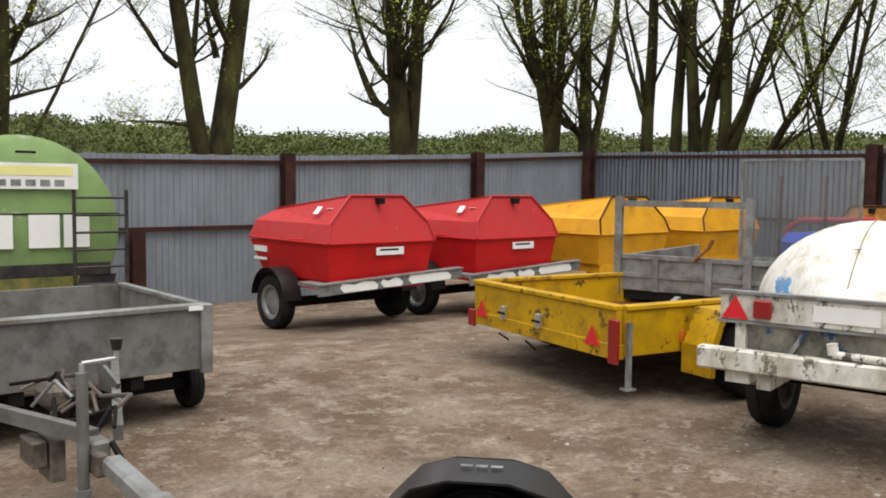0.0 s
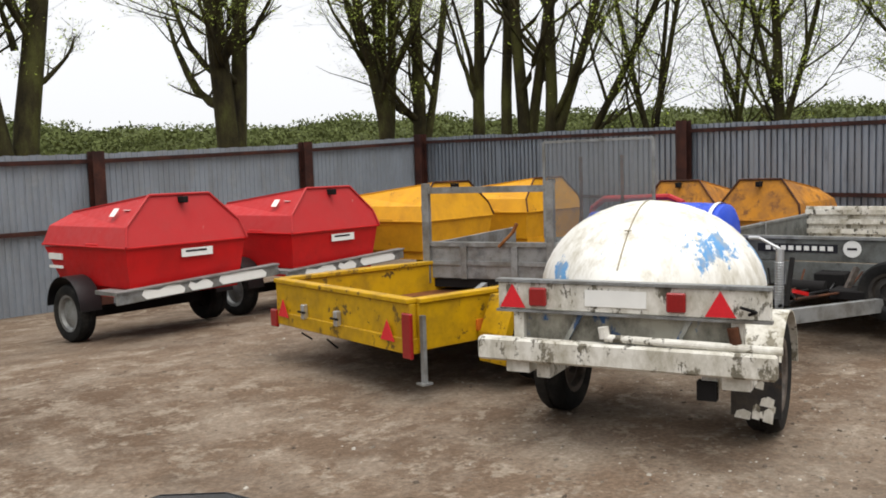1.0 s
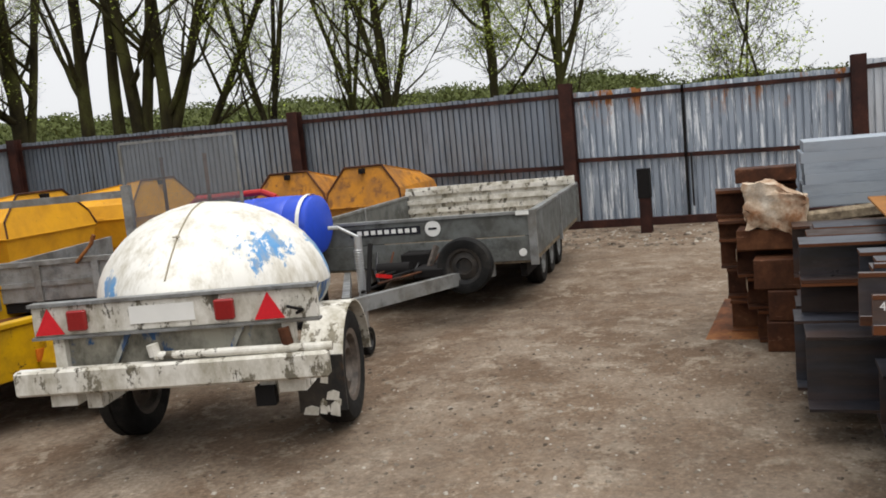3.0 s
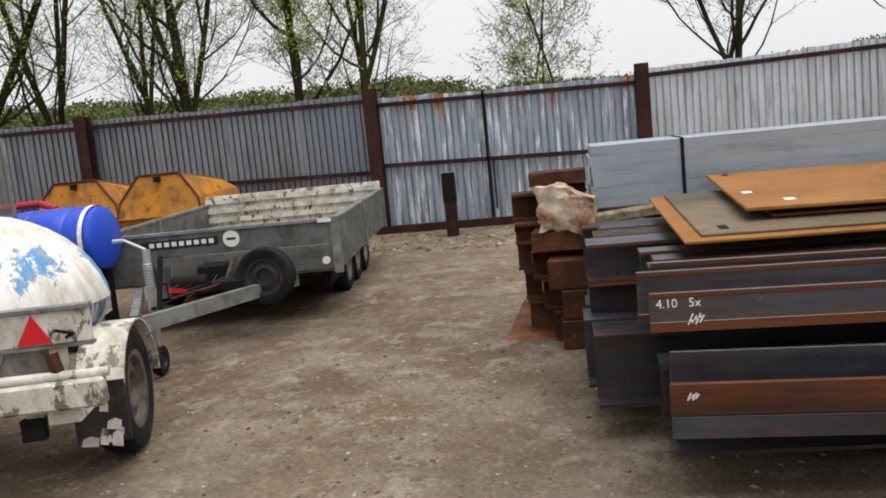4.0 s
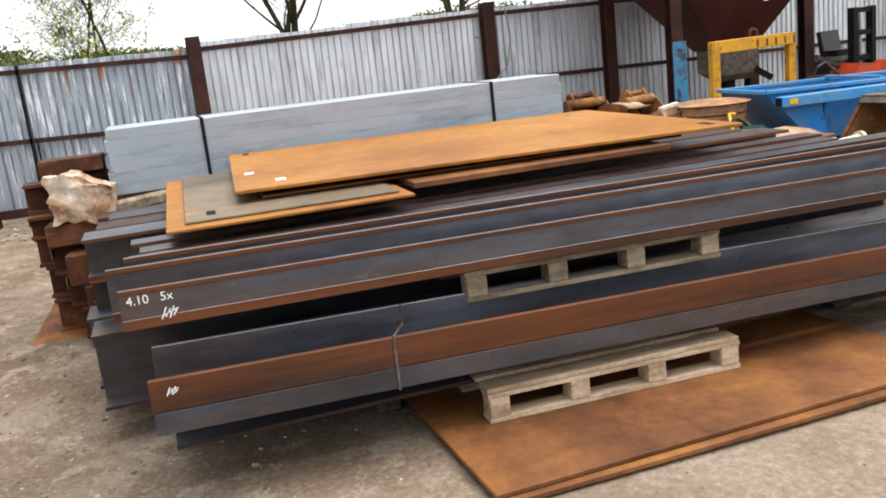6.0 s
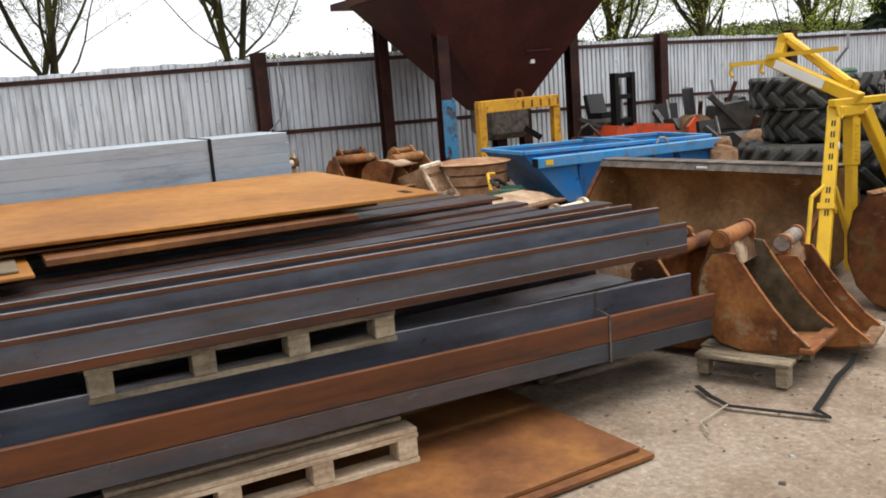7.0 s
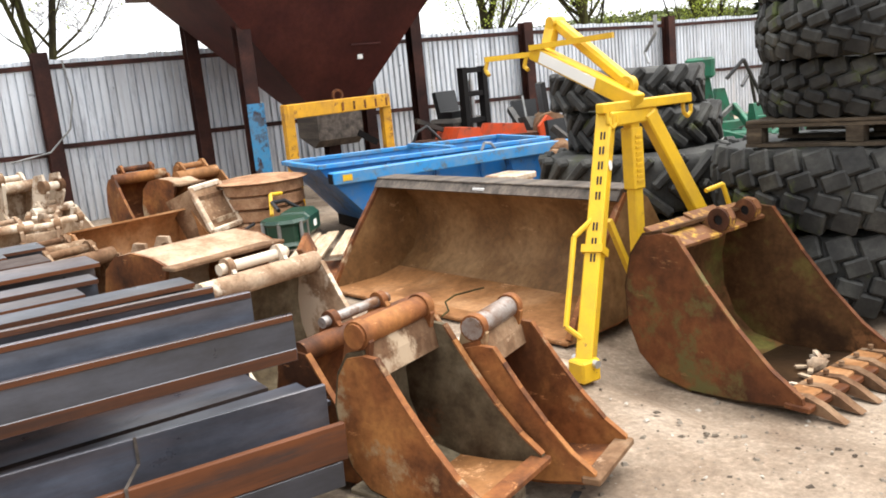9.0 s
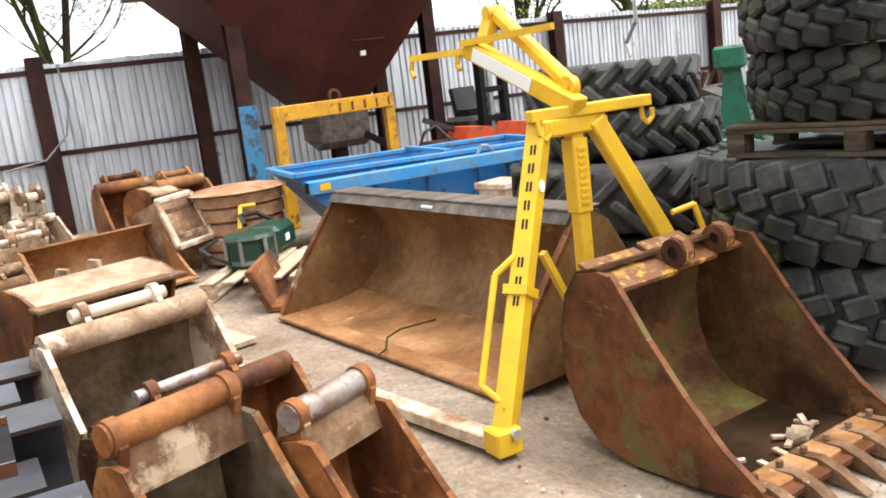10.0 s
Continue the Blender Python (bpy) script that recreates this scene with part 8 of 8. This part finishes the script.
def tree(x, y, seed, arms, h=8.5, r=0.2, leaves=900, twigs=1.0, leaf_size=0.032, low=0.22, limbs=(), label="bare-limbed tree with mossy bark and sparse young leaves"):
    """Each arm is a main stem: its offset from the tree's middle at fence height, its lean in x and y, how far it bends upright, and its share of r. Each limb leaves a stem at a height, with a heading, a length, a radius and a rise."""
    rnd = random.Random(seed)
    t = thing("tree", x, y, 0, 0, label, "tree", "trees behind the fence")
    verts, faces, tips = [], [], []

    def grow(p, d, length, rad, level, rise=0.06):
        n = (9, 7, 5, 4, 3)[level]
        wild = (0.035, 0.2, 0.3, 0.36, 0.4)[level]
        pts, radii = [p.copy()], [rad]
        for i in range(n):
            d = (d + Vector((rnd.uniform(-1, 1), rnd.uniform(-1, 1), rnd.uniform(-0.6, 0.7))) * wild + Vector((0, 0, rise))).normalized()
            p = p + d * (length / n)
            pts.append(p.copy())
            radii.append(max(0.0032, rad * (1 - (0.5 if level == 0 else 0.78) * (i + 1) / n)))
        if level == 0:
            radii[0] *= 1.35
            radii[1] *= 1.12
        tube_path(verts, faces, pts, radii, (10, 7, 5, 3, 3)[level])
        if level >= 2:
            tips.extend(pts[1:])
        if level >= 4:
            return
        kids = (rnd.randint(7, 9), rnd.randint(6, 7), rnd.randint(4, 5), rnd.randint(2, 3))[level]
        kids = max(1, round(kids * (twigs if level > 0 else 1)))
        for k in range(kids):
            u = rnd.uniform(low if level == 0 else 0.15, 1.0)
            i = min(n - 1, int(u * n))
            f = u * n - i
            q = pts[i].lerp(pts[i + 1], f)
            here = radii[i] * (1 - f) + radii[i + 1] * f
            rr = here * (rnd.uniform(0.3, 0.6) if level == 0 else rnd.uniform(0.3, 0.5))
            a = rnd.uniform(0, 2 * math.pi)
            out = Vector((math.cos(a), math.sin(a), rnd.uniform(-0.2, 0.6))).normalized()
            dd = (d * 0.35 + out * 0.9).normalized()
            grow(q, dd, length * rnd.uniform(0.3, 0.55), rr, level + 1, (0.0, 0.24, 0.1, 0.05, 0.03)[level + 1])

    for dx, dy, lx, ly, rise, share in arms:
        grow(Vector((dx - 2.6 * lx, dy - 2.6 * ly, -0.3)), Vector((lx, ly, 1)).normalized(), h * rnd.uniform(0.9, 1.05), r * share, 0, rise)
    for dx, dz, lx, lz, length, rad, rise in limbs:
        grow(Vector((dx, 0, dz)), Vector((lx, 0.1, lz)).normalized(), length, rad, 1, rise)
    me = bpy.data.meshes.new("trunk")
    me.from_pydata(verts, [], faces)
    me.materials.append(M["bark"])
    me.shade_smooth()
    o = new("trunk", me)
    o.parent = t
    tagged(o, "dark mossy trunk and limbs")
    lv, lf = [], []
    for _ in range(leaves * (8 if y > 11 else 7 if y > 3 else 4)):
        p = rnd.choice(tips) + Vector((rnd.gauss(0, 0.12), rnd.gauss(0, 0.12), rnd.gauss(0, 0.1)))
        u = Vector((rnd.uniform(-1, 1), rnd.uniform(-1, 1), rnd.uniform(-1, 1))).normalized()
        v = u.orthogonal().normalized()
        s = leaf_size * rnd.uniform(0.5, 1.3)
        k = len(lv)
        lv.extend([p - u * s, p + v * s * 0.55, p + u * s, p - v * s * 0.55])
        lf.append((k, k + 1, k + 2, k + 3))
    me = bpy.data.meshes.new("crown")
    me.from_pydata(lv, [], lf)
    me.materials.append(M["leaf"])
    o = new("crown", me)
    o.parent = t
    tagged(o, "sparse pale green young leaves", kind="stuff")
    return t


ONE = [(0, 0, 0, 0, 0.03, 1.0)]
FAN = [(0, 0, 0.1, 0.35, 0.05, 1.0), (0.1, 0, 0.2, -0.05, 0.04, 0.9), (0, -0.1, -0.1, -0.4, 0.06, 0.85)]
# the row behind the north fence, then along the east fence from north to south
tree(4.5, 17.5, 1, [(0, 0, 0, 0, 0.03, 1.0), (0.7, 0, 0.5, 0, 0.02, 0.17)], 9.0, 0.27, 260, 1.5, low=0.24, limbs=[(0.15, 3.0, 1, 0.3, 1.7, 0.05, 0.06), (0.15, 3.6, 1, 0.5, 1.8, 0.05, 0.05), (0.15, 4.2, 1, 0.2, 1.6, 0.05, 0.08)])
tree(8.75, 17.4, 2, [(-0.42, 0, -0.22, 0, 0.01, 0.78), (0.1, 0.1, 0.05, 0, 0.02, 1.0)], 9.5, 0.29, 700, 1.45, low=0.36, limbs=[(0.25, 3.35, 1, 0.3, 1.6, 0.075, 0.2), (-0.75, 3.95, -1, 0.35, 2.2, 0.075, 0.16), (0.1, 4.2, -0.5, 1, 1.5, 0.08, 0.1), (-0.45, 2.75, -1, 0.12, 1.5, 0.05, -0.04)])
tree(13.93, 17.6, 4, [(-0.05, 0, -0.05, 0, 0.02, 1.0), (0.12, 0, 0.1, 0, 0.04, 0.8)], 9.0, 0.33, 1500, 1.45, low=0.4)
tree(19.0, 17.5, 5, [(0.05, 0, -0.3, 0, 0.03, 0.75), (0.05, 0.1, -0.03, 0, 0.02, 1.0), (0.1, 0.1, 0.1, 0, 0.03, 0.7)], 9.0, 0.27, 1100, 1.15, low=0.3)
tree(20.1, 17.3, 6, [(0, 0, 0.03, 0, 0.02, 1.0), (0.12, 0, 0.3, 0, 0.05, 0.6)], 9.0, 0.25, 600, 1.1, low=0.3)
tree(19.5, 14.5, 7, ONE, 9.0, 0.2, 350, 0.9, low=0.4)
tree(19.5, 13.7, 8, ONE, 9.0, 0.18, 250, 0.9, low=0.4)
tree(19.5, 13.0, 9, [(0, 0, 0, 0.03, 0.02, 1.0), (0.1, -0.1, 0, -0.16, 0.03, 0.8)], 9.0, 0.2, 400, 1.0, low=0.35)
tree(19.5, 12.15, 10, [(0, 0, 0, -0.12, 0.03, 1.0), (0, -0.1, 0.05, -0.34, 0.04, 0.8)], 8.5, 0.19, 400, 1.0, low=0.3)
tree(19.5, 10.95, 31, [(0, 0, 0, -0.7, 0.03, 1.0)], 8.5, 0.12, 400, 1.0, low=0.3)
tree(19.6, 9.4, 11, [(0, 0.15, 0, 0.25, 0.03, 1.0), (0, -0.1, 0, -0.3, 0.05, 0.9), (0, 0, 0.2, 0, 0.03, 0.8)], 7.5, 0.09, 800, 1.0)
tree(21.0, 8.0, 32, FAN, 7.5, 0.075, 450, 0.85)
tree(19.5, 6.5, 12, [(0, 0, 0, 0.02, 0.02, 1.0), (0, -0.1, 0.1, -0.3, 0.05, 0.6), (0, 0.1, 0.1, 0.4, 0.05, 0.6)], 7.5, 0.13, 1800, 1.3)
tree(19.5, 4.15, 13, ONE, 7.0, 0.11, 1900, 1.3)
tree(19.6, 2.85, 14, [(0, 0, 0, -0.12, 0.03, 1.0), (0, -0.05, 0, -0.45, 0.06, 0.8), (0.1, 0.1, 0, 0.1, 0.03, 0.7)], 7.0, 0.095, 600, 1.3)
tree(20.5, -0.7, 15, FAN, 4.4, 0.04, 1300, 1.3)
tree(19.5, -4.25, 16, [(0, 0, 0, -0.03, 0.02, 1.0), (0, 0.45, 0, 0.6, 0.1, 0.7), (0, -0.1, 0.1, -0.45, 0.06, 0.7)], 6.5, 0.085, 350, 1.3, low=0.35)
tree(19.5, -7.5, 17, [(0, 0, 0, 0.12, 0.03, 1.0), (0, -0.3, 0, -0.2, 0.06, 0.9), (0, 0.4, 0.1, 0.5, 0.08, 0.6)], 7.0, 0.09, 250, 1.3, low=0.35)
tree(19.7, -11.0, 22, ONE, 7.0, 0.1, 400, 1.3)
for tx, ty, seed, lv in ((19.6, -17.2, 18, 3800), (19.6, -20.3, 19, 4500), (19.6, -24.6, 20, 4500), (21.5, -15.0, 21, 4000)):
    tree(tx, ty, seed, FAN, 7.2, 0.12, lv)


def dark_conifer(x, y):
    rnd = random.Random(5)
    t = thing("conifer", x, y, 0, 0, "tall dark evergreen tree beyond the fence", "tree")
    part("trunk", rd((0, 0, -0.3), (0, 0, 7.5), 0.2, 0.05), "bark", t)
    lv, lf = [], []
    for _ in range(9000):
        z = rnd.uniform(0.6, 8.0)
        rad = 2.4 * (1 - z / 9.0) * rnd.uniform(0.35, 1.0)
        a = rnd.uniform(0, 6.283)
        p = Vector((rad * math.cos(a), rad * math.sin(a), z + rnd.gauss(0, 0.1)))
        u = Vector((math.cos(a), math.sin(a), rnd.uniform(-0.8, 0.2))).normalized()
        v = u.orthogonal().normalized()
        s = rnd.uniform(0.1, 0.26)
        k = len(lv)
        lv.extend([p - u * s, p + v * s * 0.4, p + u * s, p - v * s * 0.4])
        lf.append((k, k + 1, k + 2, k + 3))
    me = bpy.data.meshes.new("crown")
    me.from_pydata(lv, [], lf)
    me.materials.append(M["conifer"])
    o = new("crown", me)
    o.parent = t
    tagged(o, "dense dark foliage", kind="stuff")


dark_conifer(19.2, -29.5)
dark_conifer(17.5, -33.0)


def far_woods():
    """A long low belt of woodland beyond the fence, and a little undergrowth close to it."""
    rng = np.random.default_rng(3)

    def leaves(name, centres, spread, size, count, label, category):
        c = np.repeat(np.array(centres), count, axis=0)
        p = c + rng.normal(0, 1, c.shape) * spread
        u = rng.normal(0, 1, c.shape)
        u /= np.linalg.norm(u, axis=1)[:, None]
        v = np.cross(u, rng.normal(0, 1, c.shape))
        v /= np.linalg.norm(v, axis=1)[:, None]
        e = (size * rng.uniform(0.5, 1.3, len(c)))[:, None]
        quad = np.stack([p - u * e, p + v * e * 0.6, p + u * e, p - v * e * 0.6], axis=1).reshape(-1, 3)
        me = bpy.data.meshes.new(name)
        me.from_pydata(quad.tolist(), [], np.arange(len(quad)).reshape(-1, 4).tolist())
        me.materials.append(M["hedge"])
        return tagged(new(name, me), label, category, kind="stuff")

    def top(a):
        fall = 0.76 + 0.24 * min(1.0, max(0.0, (a - 0.1) / 0.08))
        return fall * 5.15 + 0.6 * noise.noise((a * 4, 0.3, 0)) + 0.35 * noise.noise((a * 17, 0.7, 0)) + 0.2 * noise.noise((a * 70, 1.7, 0)) + 0.1 * noise.noise((a * 180, 2.7, 0))

    far = []
    for i in range(4200):
        a = radians(rng.uniform(-75, 118))
        d = rng.uniform(46, 60)
        far.append((2 + d * math.cos(a), -1 + d * math.sin(a), top(a) * d / 58 * rng.uniform(0.15, 1.0) ** 0.6))
    leaves("far_woods", far, (0.55, 0.55, 0.13), 0.11, 60, "distant belt of pale green woodland", "woods")
    bm = bmesh.new()
    n = 1500
    rows = []
    for i in range(n + 1):
        a = radians(-75 + 193 * i / n)
        rows.append([bm.verts.new((2 + d * math.cos(a), -1 + d * math.sin(a), h)) for d, h in ((54, -0.5), (55, top(a) * 0.55), (58, top(a) * 0.9), (66, top(a) * 1.04), (90, -0.5))])
    for u, v in zip(rows, rows[1:]):
        for j in range(4):
            bm.faces.new((u[j], v[j], v[j + 1], u[j + 1]))
    part("far_hill", bm, "hill", None, "low wooded rise on the horizon", True, kind="stuff", category="hill")
    near = [(rng.uniform(17.3, 19.5), y, rng.uniform(0.4, 2.1 if y < -14 else 1.0)) for y in rng.uniform(-26, 14, 220)]
    near += [(rng.uniform(-4, 18), rng.uniform(15, 17.5), rng.uniform(0.2, 1.4)) for _ in range(60)]
    leaves("hedge", near, (0.3, 0.3, 0.2), 0.045, 60, "loose green undergrowth close behind the fence", "hedge")


far_woods()
